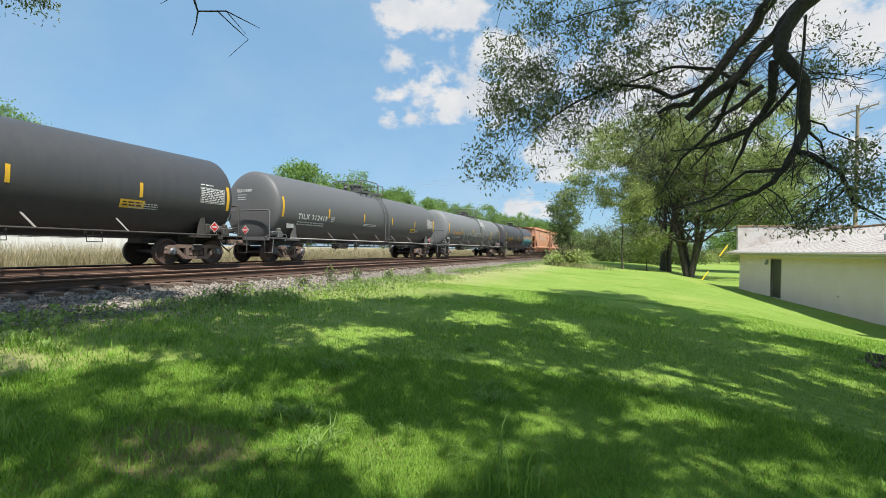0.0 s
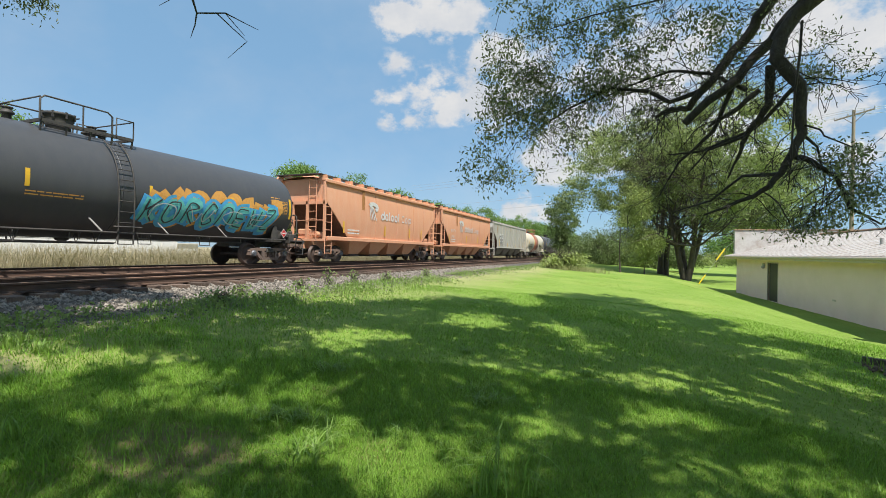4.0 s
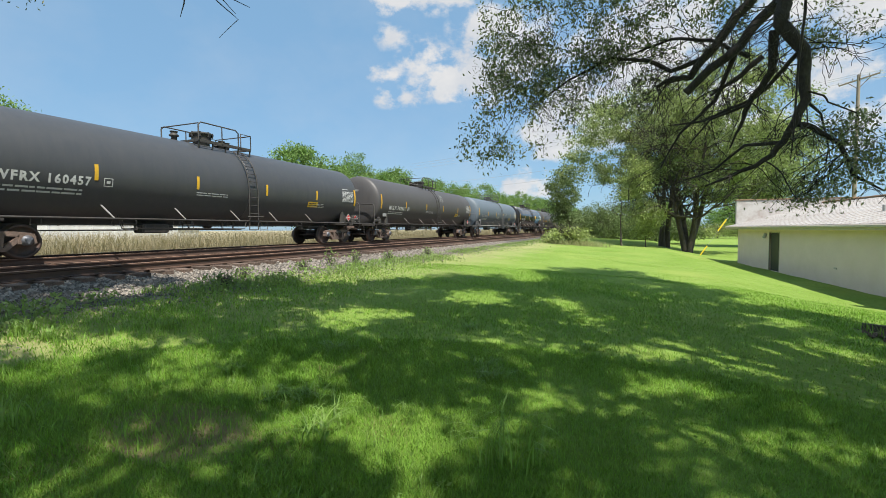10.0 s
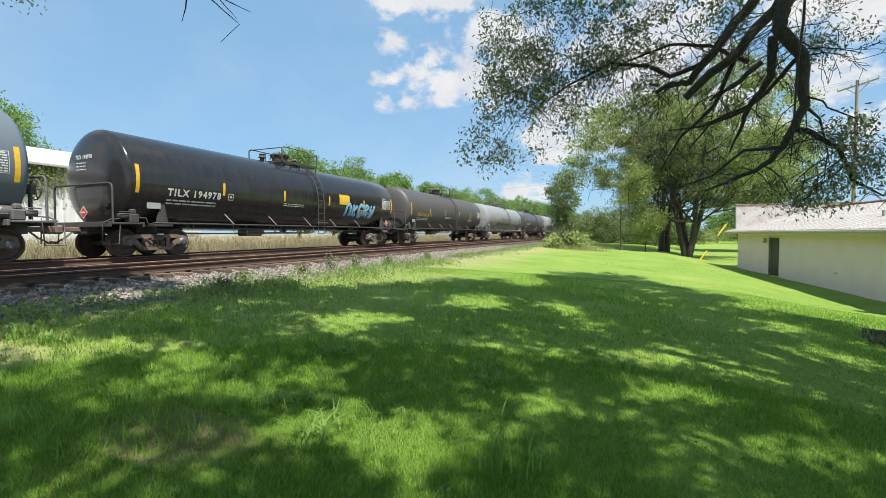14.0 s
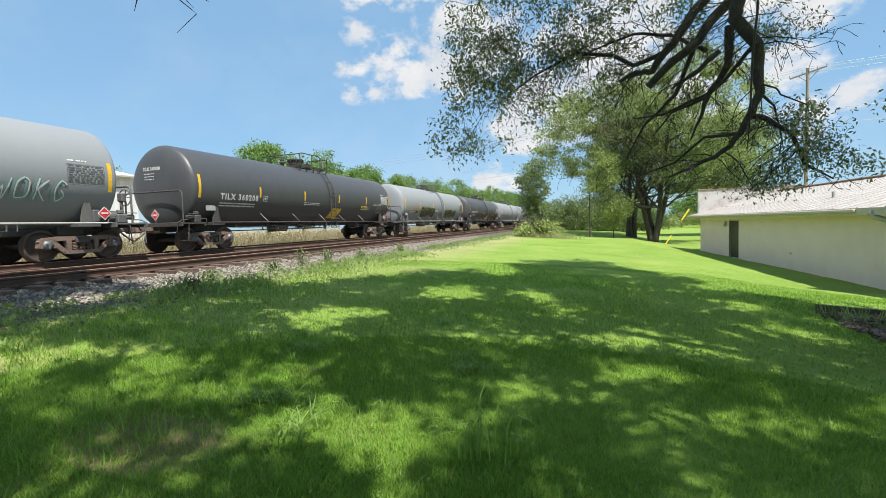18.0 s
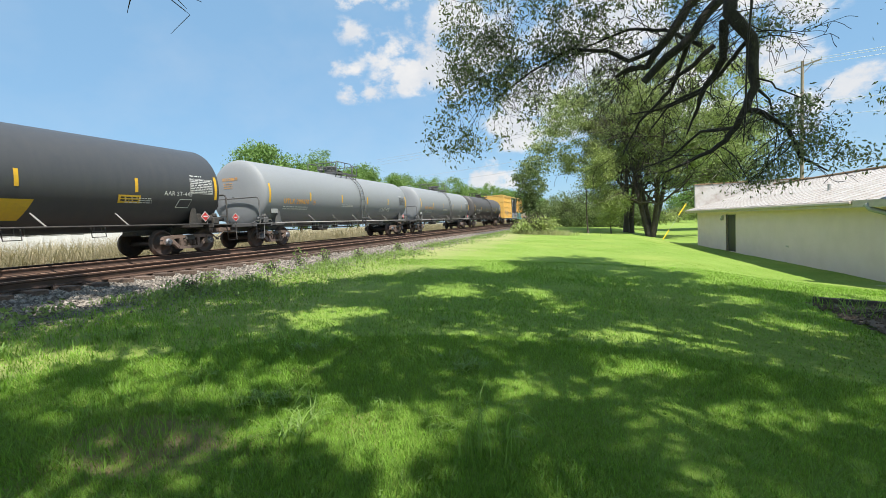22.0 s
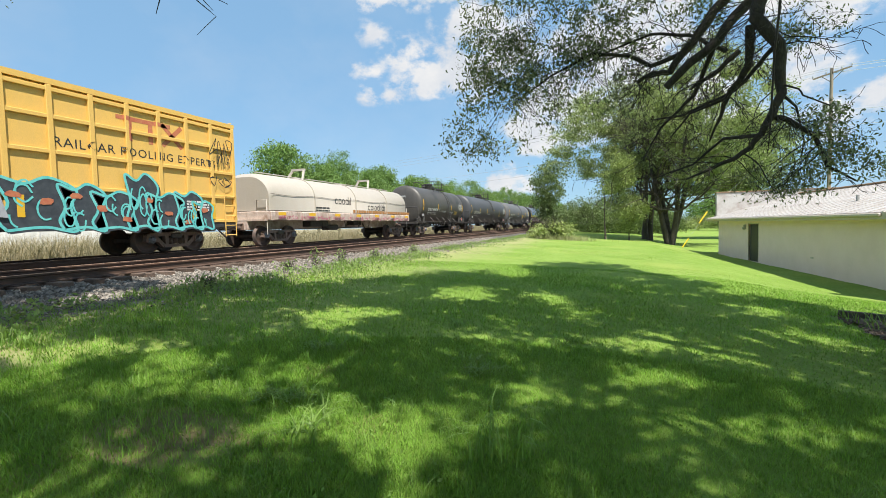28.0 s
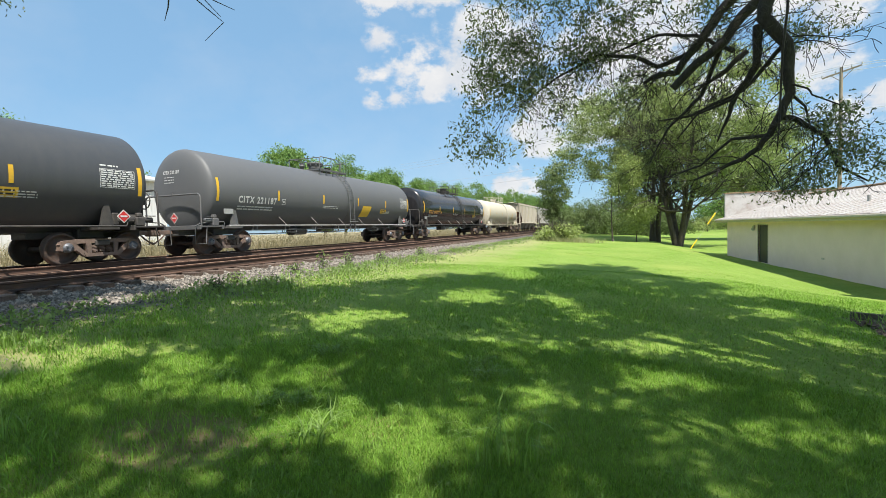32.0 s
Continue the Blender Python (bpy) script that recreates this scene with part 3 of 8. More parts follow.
def saddle_mesh():
    """Saddle bracket between the tank and the bolster."""
    q = Mesh()
    for s in (1, -1):
        q.prism([(-0.20, 1.02), (0.20, 1.02), (0.07, 1.68), (-0.07, 1.68)], s * 1.28, s * 1.34)
        q.box(min(s * 0.5, s * 1.44), -0.3, 0.94, max(s * 0.5, s * 1.44), 0.3, 1.06, chamfer=0.02)
    q.box(-0.6, -0.35, 0.72, 0.6, 0.35, 1.1, chamfer=0.03)
    return q


def brake_mesh():
    """Brake reservoir, cylinder and rods below the shell."""
    q = Mesh()
    q.box(0.45, -0.55, 0.62, 0.95, 0.35, 0.92, chamfer=0.05).box(0.6, 0.35, 0.7, 0.8, 0.6, 0.86, chamfer=0.03)
    q.tube([(0.7, -3.4, 0.72), (0.7, 3.6, 0.74)], 0.022, 5)
    q.tube([(1.1, -1.4, 1.16), (1.1, -1.3, 0.78), (1.1, 3.4, 0.76), (1.1, 3.5, 1.12)], 0.018, 5)
    for y in (0.9, 2.3, 2.8):
        q.tube([(1.0, y, 1.1), (1.0, y + 0.12, 0.74), (1.0, y + 0.26, 1.1)], 0.02, 5)
    return q


def hand_brake_mesh():
    """Upright brake wheel on its post at one end."""
    q = Mesh().tube([(-0.7, 0, 1.0), (-0.7, 0, 1.8)], 0.05, 6)
    q.tube([(-0.7 + 0.27 * math.cos(a), 0.12, 1.8 + 0.27 * math.sin(a)) for a in np.linspace(0, 2 * math.pi, 15)], 0.02, 5, False)
    for a in range(5):
        q.tube([(-0.7, 0.12, 1.8), (-0.7 + 0.27 * math.cos(a * 1.257), 0.12, 1.8 + 0.27 * math.sin(a * 1.257))], 0.014, 4)
    q.box(-0.82, -0.06, 1.66, -0.58, 0.1, 1.94, chamfer=0.03)
    return q


def reservoir_mesh():
    """Air tank and valve lying on the end of the frame."""
    q = Mesh().lathe([(-0.45, 0.001), (-0.42, 0.13), (-0.34, 0.17), (0.34, 0.17), (0.42, 0.13), (0.45, 0.001)], 12, Matrix.Translation((1.18, 1.3, 1.25)))
    q.box(1.0, 0.75, 1.08, 1.3, 0.95, 1.45, chamfer=0.03)
    return q


def outlet_mesh():
    up = Matrix.Rotation(math.pi / 2, 4, "X")
    return Mesh().lathe([(0.72, 0.07), (0.78, 0.09), (0.82, 0.16), (0.88, 0.18), (1.0, 0.28), (1.05, 0.28)], 14, up).box(-0.2, -0.04, 0.72, 0.2, 0.04, 0.79)


def diamond(size, q=None):
    q = q or Mesh()
    return q.add([(0, -size, 0), (size, 0, 0), (0, size, 0), (-size, 0, 0)], [(0, 1, 2, 3)])


def placard(car, x, y, z):
    """Hazard diamond on its holder."""
    p = part("placard", flat(diamond(0.20), x, y, z, 0.024), WHITE_INK, car, "red and white diamond placard")
    part("placard_face", flat(diamond(0.165), x, y, z, 0.030), RED_INK, p)
    part("placard_text", flat(patch(0.20, 0.05, 1, -0.1, -0.025), x, y, z, 0.036), WHITE_INK, p)
    return p


def end_placard(car, x, y, z):
    """The same diamond on a post of the end platform, facing down the line."""
    def facing(q, lift):
        q.v = [(x + u, y - lift, z + v) for u, v, w in q.v]
        return q
    p = part("placard", facing(diamond(0.20), 0.0), WHITE_INK, car, "red and white diamond placard")
    part("placard_face", facing(diamond(0.165), 0.006), RED_INK, p)
    part("placard_text", facing(patch(0.20, 0.05, 1, -0.1, -0.025), 0.012), WHITE_INK, p)
    part("placard_post", Mesh().box(x - 0.03, y + 0.01, 1.05, x + 0.03, y + 0.04, z + 0.1), BLACKGEAR, p)


def tank_car(length, mat, label, marks="", ink=None, trim=None, top=None, r=TANK_R, dome=0.0, panel=True, placards=True, stripes=6, small_ink=None, size=0.34, truck_mat=None, gap=1.32, bonnet=True, turned=False, brake_first=False):
    """A tank car: shell on stub sills with saddles, top platform, ladder, hand pipes, trucks, couplers and its painted marks."""
    GREYS = [P_GREY, P_LIGHT, P_BLUE, P_DARK]
    trim, top, ink, small_ink = trim or (TRIM_GREY if mat in GREYS else BLACKGEAR), top or trim or (TRIM_GREY if mat in GREYS else BLACKGEAR), ink or WHITE_INK, small_ink or WHITE_INK
    zc = TANK_FOOT + r
    half = length / 2
    body = half - gap
    car = thing("tank_car", None, label, "railway tank car", "cars of the freight train")
    part("tank_shell", stored(f"tank_shell|{length:.2f}|{r:.2f}", lambda: shell_mesh(body, r, zc), mat), None, car)
    part("weld_seam", stored(f"weld_seam|{length:.2f}|{r:.2f}", lambda: seam_mesh(r, zc, [0.72]), mat), None, car)
    y0, y1 = dome - 1.05, dome + 1.35
    key = f"|{r:.2f}"
    if bonnet:
        part("manway", stored("manway" + key, lambda: manway_mesh(r, zc), top), None, car, m=pose(0, dome + (0.35 if turned else -0.15), 0))
    else:
        for y in (-0.6, -0.1):
            part("valve", stored("valve" + key, lambda: valve_mesh(r, zc), BLACKGEAR), None, car, m=pose(0.1, dome + y, 0.1))
    for x, y in ((0.18, -0.5), (-0.16, -0.4), (0.05, -0.75)) if turned else ((0.18, 0.62), (-0.16, 0.70), (0.05, 0.98)):
        part("valve", stored("valve" + key, lambda: valve_mesh(r, zc), BLACKGEAR), None, car, m=pose(x, dome + y, -0.02))
    part("valve", stored("valve" + key, lambda: valve_mesh(r, zc), top), None, car, m=pose(0.1, dome - 1.35, 0.0))
    part("platform", stored("platform" + key, lambda: platform_mesh(r, zc, -1.0, 1.35), top), None, car, m=pose(0, dome, 0))
    part("railing", stored("railing" + key, lambda: rail_mesh(r, zc, -1.05, 1.35), top), None, car, m=pose(0, dome, 0))
    for s in (1, -1):
        part("ladder", stored("ladder" + key, lambda: ladder_mesh(r, zc), trim), None, car, m=pose(0, dome + (0.35 if turned else 0.75 * s), 0, 0, 0, 0 if s > 0 else 180))
    part("side_rail", stored(f"side_rail|{length:.2f}", lambda: side_rail_mesh(half - 1.9), PIPE if mat in GREYS else trim), None, car)
    ny = half - 2.33
    for y in (-ny * 0.62, -ny * 0.3, ny * 0.3, ny * 0.62, ny * 0.02):
        part("strut", stored("strut", strut_mesh, PIPE), None, car, m=pose(0, y, 0))
    for y in (-ny * 0.55, -ny * 0.28, ny * 0.2, ny * 0.5):
        part("sill_step", stored("sill_step", step_mesh, trim), None, car, m=pose(0, y, 0))
    out = 0.25 if gap < 1.45 else 0.0   # long shells: the end rail stands further out
    for s in (1, -1):
        rot = 0 if s > 0 else 180
        part("end_deck", stored("end_deck", end_deck_mesh, trim), None, car, m=pose(0, s * (half - 1.6), 0, 0, 0, rot))
        part("end_rail", stored("end_rail", end_rail_mesh, trim), None, car, m=pose(0, s * (half - 1.6 + out), 0, 0, 0, rot))
        part("brake_valve", stored("brake_valve", brake_valve_mesh, trim), None, car, m=pose(0, s * (half - 1.55), 0) @ Matrix.Scale(-s, 4, (0, 1, 0)))
        part("saddle", stored("saddle", saddle_mesh, trim), None, car, m=pose(0, s * ny, 0))
        truck(car, s * ny, truck_mat)
    couplers(car, half)
    part("brake_gear", stored("brake_gear", brake_mesh, BLACKGEAR), None, car, m=pose(0, -2.6, 0))
    part("hand_brake", stored("hand_brake", hand_brake_mesh, trim), None, car, m=pose(-0.25, 0.78 - half, 0, 0, 0, 0) @ Matrix.Scale(-1, 4, (0, 1, 0)) if brake_first else pose(1.2, half - 0.72, 0.1))
    part("reservoir", stored("reservoir", reservoir_mesh, trim), None, car, m=pose(0, half - 2.9, 0))
    part("bottom_outlet", stored("bottom_outlet", outlet_mesh, BLACKGEAR), None, car)
    # painted marks of the side that faces the lawn
    count = 6 if length > 15 else 4
    for k, y in enumerate(np.linspace(-body + 0.12, body - 0.12, count)[:stripes]):
        end = k in (0, count - 1)
        h = 0.86 if end else 0.44
        z0 = zc - 0.44 if end else zc - 0.30
        part("reflective_stripe", curved(patch(0.115 if end else 0.10, h), r, zc, y - 0.05, z0), YELLOW, car)
    if marks:
        q = letters(marks, size * 0.95, 1.25, 0.012)
        wide = max(v[0] for v in q.v)
        wide_to = min(2.3 * (size / 0.34) ** 0.5, (2 * body - 0.24) / (count - 1) - 1.1)
        q.v = [(v[0] * wide_to / wide, v[1], 0) for v in q.v]
        part("reporting_mark", curved(q, r, zc, -body + 1.1, zc - 0.45), ink, car)
        part("small_writing", curved(bars(2, 1.9, 0.05, 0.06, 3), r, zc, -body + 1.1, zc - 0.62), small_ink, car)
        q = Mesh()
        for u, v, a, b in ((0, 0, 0.24, 0.02), (0, 0.22, 0.24, 0.02), (0, 0, 0.02, 0.24), (0.22, 0, 0.02, 0.24), (0.07, 0.08, 0.1, 0.08)):
            patch(a, b, 3, u, v, q)
        part("classification_box", curved(q, r, zc, max(-body + 1.1 + wide_to, -body + 0.12 + (2 * body - 0.24) / (count - 1)) + 0.2, zc - 0.45), ink, car)
        q = letters(marks, 0.17, 1.08, 0.006)
        wide = max(v[0] for v in q.v)
        q.v = [(v[0] * 0.86 / wide, v[1], 0) for v in q.v]
        h = part("head_writing", on_head(q, body, r, zc, -0.66, 0.60), ink, car, "small number on the tank's end")
        part("small_writing", on_head(bars(3, 0.5, 0.03, 0.07, 13), body, r, zc, -0.58, 0.46), ink, h)
    if panel:
        panel_ink = TRIM_GREY if mat in (P_LIGHT, P_GREY) else small_ink
        d = part("data_panel", curved(bars(8, 0.92, 0.034, 0.028, 5), r, zc, body - 1.22, zc + 0.22), panel_ink, car, "framed panel of small writing")
        q = Mesh()
        for u, v, a, b in ((-0.03, 0.05, 0.98, 0.012), (-0.03, -0.47, 0.98, 0.012), (-0.03, -0.47, 0.012, 0.53), (0.94, -0.47, 0.012, 0.53), (0.40, -0.47, 0.012, 0.53)):
            patch(a, b, 4, u, v, q)
        part("panel_frame", curved(q, r, zc, body - 1.22, zc + 0.22), panel_ink, d)
        part("small_writing", curved(bars(1, 0.5, 0.04, 0.0, 6), r, zc, body - 1.22, zc + 0.36), small_ink, car)
        part("small_writing", curved(bars(3, 0.9, 0.03, 0.04, 7), r, zc, body - 3.6, zc - 0.5), small_ink, car)
        part("small_writing", curved(bars(2, 1.3, 0.03, 0.05, 9), r, zc, -body * 0.2, zc - 0.42), small_ink, car)
    if mat is not P_LIGHT:
        part("yellow_decal", curved(patch(0.72, 0.26), r, zc, body * 0.52, zc - 0.64), DECAL_YELLOW, car, "yellow sticker with black writing")
    if mat is not P_LIGHT:
        part("small_writing", curved(bars(2, 0.58, 0.045, 0.045, 11), r, zc, body * 0.52 + 0.07, zc - 0.49, 0.012), BLACK_INK, car)
    if placards:
        placard(car, 1.40, ny + 0.42, 1.34)
        end_placard(car, 0.12, -(half - 1.6) - 0.6 - out, 1.36)
        part("card_holder", Mesh().box(1.36, -ny - 0.52, 1.50, 1.38, -ny - 0.08, 1.69, chamfer=0.004), GALV, car, "blank pale metal card board")
    return car


def on_head(q, body, r, zc, x0, z0):
    """Lays flat writing on the bulged end that faces down the line."""
    out = []
    for u, v, w in q.v:
        x, z = x0 + u, z0 + v
        rho = min(0.999, math.hypot(x, z) / r)
        out.append((x, -(body + 0.34 * math.sqrt(1 - rho ** 2.778)) - 0.014, zc + z))
    q.v = out
    return q


def car_at(k, car):
    CARS.append((car, (COUPLINGS[k] + COUPLINGS[k + 1]) / 2))
    return car


CARS = []
# where the couplings stand along the track at the clip's start
COUPLINGS = [-5.0, 13.72, 32.51, 51.48, 70.3, 85.3, 100.4, 119.25, 135.35, 154.18, 173.4, 192.06, 210.63, 229.1, 247.91, 266.48, 285.09, 303.64, 322.11, 340.65, 359.4, 380.6, 396.55, 409.93,
             428.5, 447.3, 466.2, 483.4, 500.0, 517.0, 535.5]


def long_of(k):
    return COUPLINGS[k + 1] - COUPLINGS[k]


# ---- the other kinds of car ----
def hopper_car(length, mat, label, marks="", bays=4, round_side=True, z_top=4.18, w=1.55, sill=None, gear=None, ribs=0):
    """Covered hopper: side sheets, sloped ends open over the trucks, roof with hatches and running boards, discharge bays."""
    half = length / 2
    gear = gear or mat
    car = thing("hopper_car", None, label, "railway hopper car", "cars of the freight train")
    zs, cut = 1.30, 2.25
    e = half - 0.78           # end of the roof and of the end posts
    lo = e - 2.1              # where the slope sheet meets the side sill
    knee = zs if round_side else 2.05   # flat-sided cars: the cut's lower corner, straight down from there
    cut_y = lo if round_side else e - 1.5
    sill_end = half - 0.95 if round_side else cut_y
    # side sheets with the corner cut away below
    for s in (1, -1):
        q = Mesh()
        rows = []
        levels = sorted(set([zs + (z_top - 0.16 - zs) * k / 9 for k in range(10)] + [knee, cut + 0.75]))
        n = len(levels) - 1
        for z in levels:
            a = (z - zs) / (z_top - 0.16 - zs)
            x = w - (0.09 * (2 * a - 1) ** 2 if round_side else 0.0)
            ye = e - 0.15 if z > cut + 0.75 else (cut_y + (e - 0.15 - cut_y) * max(0.0, (z - knee) / (cut + 0.75 - knee)))
            rows.append((x, z, ye))
        v = []
        for x, z, ye in rows:
            v += [(s * x, -ye, z), (s * x, -lo * 0.5, z), (s * x, 0, z), (s * x, lo * 0.5, z), (s * x, ye, z)]
        q.add(v, [(5 * i + j, 5 * i + j + 1, 5 * i + j + 6, 5 * i + j + 5) for i in range(n) for j in range(4)], True)
        q.v += [(x - s * 0.03, y, z) for x, y, z in v]
        q.f += [tuple(i + len(v) for i in f) for f in q.f[:n * 4]]
        q.s += [True] * (n * 4)
        part("side_sheet", q, mat, car)
        part("side_sill", Mesh().box(min(s * (w - 0.14), s * (w + 0.06)), -sill_end, 1.14 if round_side else 1.22, max(s * (w - 0.14), s * (w + 0.06)), sill_end, 1.34, chamfer=0.02), mat, car)
        part("top_chord", Mesh().box(min(s * (w - 0.12), s * (w + 0.05)), -e, z_top - 0.22, max(s * (w - 0.12), s * (w + 0.05)), e, z_top - 0.05, chamfer=0.03), mat, car)
        for k in range(ribs):
            y = -e * 0.9 + 1.8 * e * k / (ribs - 1)
            part("side_post", Mesh().box(min(s * w, s * (w + 0.05)), y - 0.05, 1.34 if abs(y) < cut_y else knee + 0.12 + (abs(y) - cut_y) * (0.5 if round_side else 0.72), max(s * w, s * (w + 0.05)), y + 0.05, z_top - 0.2, chamfer=0.01), mat, car)
    # slope sheets and end walls
    foot = lo if round_side else e - 2.76
    for s in (1, -1):
        q = Mesh()
        q.add([(-w + 0.05, s * foot, zs - 0.1), (w - 0.05, s * foot, zs - 0.1), (w - 0.05, s * (e - 0.2), cut + 0.75), (-w + 0.05, s * (e - 0.2), cut + 0.75)], [(0, 1, 2, 3)])
        part("slope_sheet", q, SLOPE, car, "grimy sloped end sheet, darkened for the shade below it")
        part("end_sheet", Mesh().box(-w + 0.05, min(s * (e - 0.2), s * (e - 0.16)), cut + 0.75, w - 0.05, max(s * (e - 0.2), s * (e - 0.16)), z_top - 0.02), mat, car)
        q = Mesh()
        for x in (-w + 0.02, w - 0.14, -0.5, 0.38):
            q.box(x, min(s * (e - 0.12), s * e), 1.1, x + 0.12, max(s * (e - 0.12), s * e), z_top - 0.1 if abs(x) > 1 else cut + 0.8, chamfer=0.01)
        q.box(-w, min(s * (e - 0.14), s * e), cut + 0.65, w, max(s * (e - 0.14), s * e), cut + 0.8)
        part("end_frame", q, mat, car)
        q = Mesh()
        q.box(-w + 0.02, min(s * (e - 0.6), s * (half - 0.75)), 1.08, w - 0.02, max(s * (e - 0.6), s * (half - 0.75)), 1.2, chamfer=0.01)
        q.box(-0.3, min(s * (lo - 0.6), s * (half - 0.8)), 0.72, 0.3, max(s * (lo - 0.6), s * (half - 0.8)), 1.08)
        part("end_deck", q, gear, car)
        q = Mesh()
        for x in (w - 0.02, -w + 0.02):
            for yy in (e - 0.02, e - 0.55):
                q.tube([(x, s * yy, 0.45), (x, s * yy, 2.75 if yy < e - 0.1 else z_top - 0.05)], 0.025, 5)
            for z in np.arange(0.5, 2.8, 0.38):
                q.tube([(x, s * (e - 0.02), z), (x, s * (e - 0.55), z)], 0.018, 5)
        part("ladder", q, mat, car)
        q = Mesh()
        for x in (w - 0.5, w - 0.95):
            q.tube([(x, s * (e + 0.04), 1.2), (x, s * (e + 0.04), z_top)], 0.022, 5)
        for z in np.arange(1.4, z_top, 0.38):
            q.tube([(w - 0.5, s * (e + 0.04), z), (w - 0.95, s * (e + 0.04), z)], 0.018, 5)
        q.tube([(-w + 0.1, s * (e + 0.05), 2.1), (w - 0.1, s * (e + 0.05), 2.1)], 0.022, 5)
        part("end_ladder", q, mat, car)
        truck(car, s * (half - 1.95))
    couplers(car, half)
    part("brake_gear", Mesh().box(-0.3, -e + 0.25, 1.2, 0.35, -e + 0.8, 1.7, chamfer=0.05).lathe([(-0.3, 0.16), (0.3, 0.16)], 12, Matrix.Translation((0.7, -e + 0.6, 1.42))), gear, car)
    # roof, hatches, running boards
    deck_z = z_top + (0.17 if round_side else 0.10)
    n = 6
    q = Mesh()
    sec = [(-w + 0.05 + 2 * (w - 0.05) * k / n, z_top - 0.08 + 0.20 * math.sin(math.pi * k / n)) for k in range(n + 1)]
    q.add([(x, -e + 0.1, z) for x, z in sec] + [(x, e - 0.1, z) for x, z in sec], [(k, k + 1, n + 2 + k, n + 1 + k) for k in range(n)], True)
    part("roof", q, mat, car)
    q = Mesh()
    for s in (1, -1):
        x = s * (w - 0.42)
        for d in np.linspace(-0.22, 0.22, 6):
            q.beam((x + d, -e - 0.2, deck_z), (x + d, e + 0.2, deck_z), 0.014, 0.03)
        for y in np.linspace(-e - 0.1, e + 0.1, 40):
            q.beam((x - 0.25, y, deck_z + 0.01), (x + 0.25, y, deck_z + 0.01), 0.014, 0.03)
    for s in (1, -1):
        q.beam((-w + 0.2, s * (e + 0.05), deck_z), (w - 0.2, s * (e + 0.05), deck_z), 0.4, 0.04)
    part("running_board", q, BLACKGEAR, car)
    for y in np.linspace(-e + 0.1, e - 0.1, 13):
        for s in (1, -1):
            part("running_board_bracket", stored(f"running_board_bracket|{z_top}|{w}", lambda: Mesh().prism([(-0.03, z_top - 0.1), (0.14, z_top - 0.1), (0.03, deck_z - 0.02), (-0.03, deck_z - 0.02)], w - 0.45, w - 0.02), mat), None, car, m=pose(0, y, 0, 0, 0, 0 if s > 0 else 180))
    part("hatch", Mesh().box(-0.42, -e + 0.6, z_top + 0.05, 0.42, e - 0.6, z_top + 0.24, chamfer=0.05), mat, car)
    # discharge bays
    for k in range(bays):
        y = (-1 + 2 * (k + 0.5) / bays) * (lo - 0.35)
        hw = (lo - 0.35) / bays
        q = Mesh()
        q.add([(-w + 0.2, y - hw, 1.2), (w - 0.2, y - hw, 1.2), (w - 0.2, y + hw, 1.2), (-w + 0.2, y + hw, 1.2), (-0.85, y - hw * 0.42, 0.42), (0.85, y - hw * 0.42, 0.42), (0.85, y + hw * 0.42, 0.42), (-0.85, y + hw * 0.42, 0.42)],
              [(0, 1, 5, 4), (1, 2, 6, 5), (2, 3, 7, 6), (3, 0, 4, 7), (4, 5, 6, 7)])
        b = part("discharge_bay", q, mat if round_side else P_BAY, car)
        part("outlet_gate", Mesh().box(-0.95, y - hw * 0.42, 0.32, 0.95, y + hw * 0.42, 0.44, chamfer=0.02), BLACKGEAR, b)
    return car


def on_posts(q, y0, z0, w, posts):
    """Lays flat writing on a framed side: on the posts where it crosses one, else on the panel behind."""
    q.v = [((w + 0.039 if min(abs(y0 + u - p) for p in posts) < 0.075 else w - 0.045), y0 + u, z0 + v) for u, v, d in q.v]
    return q


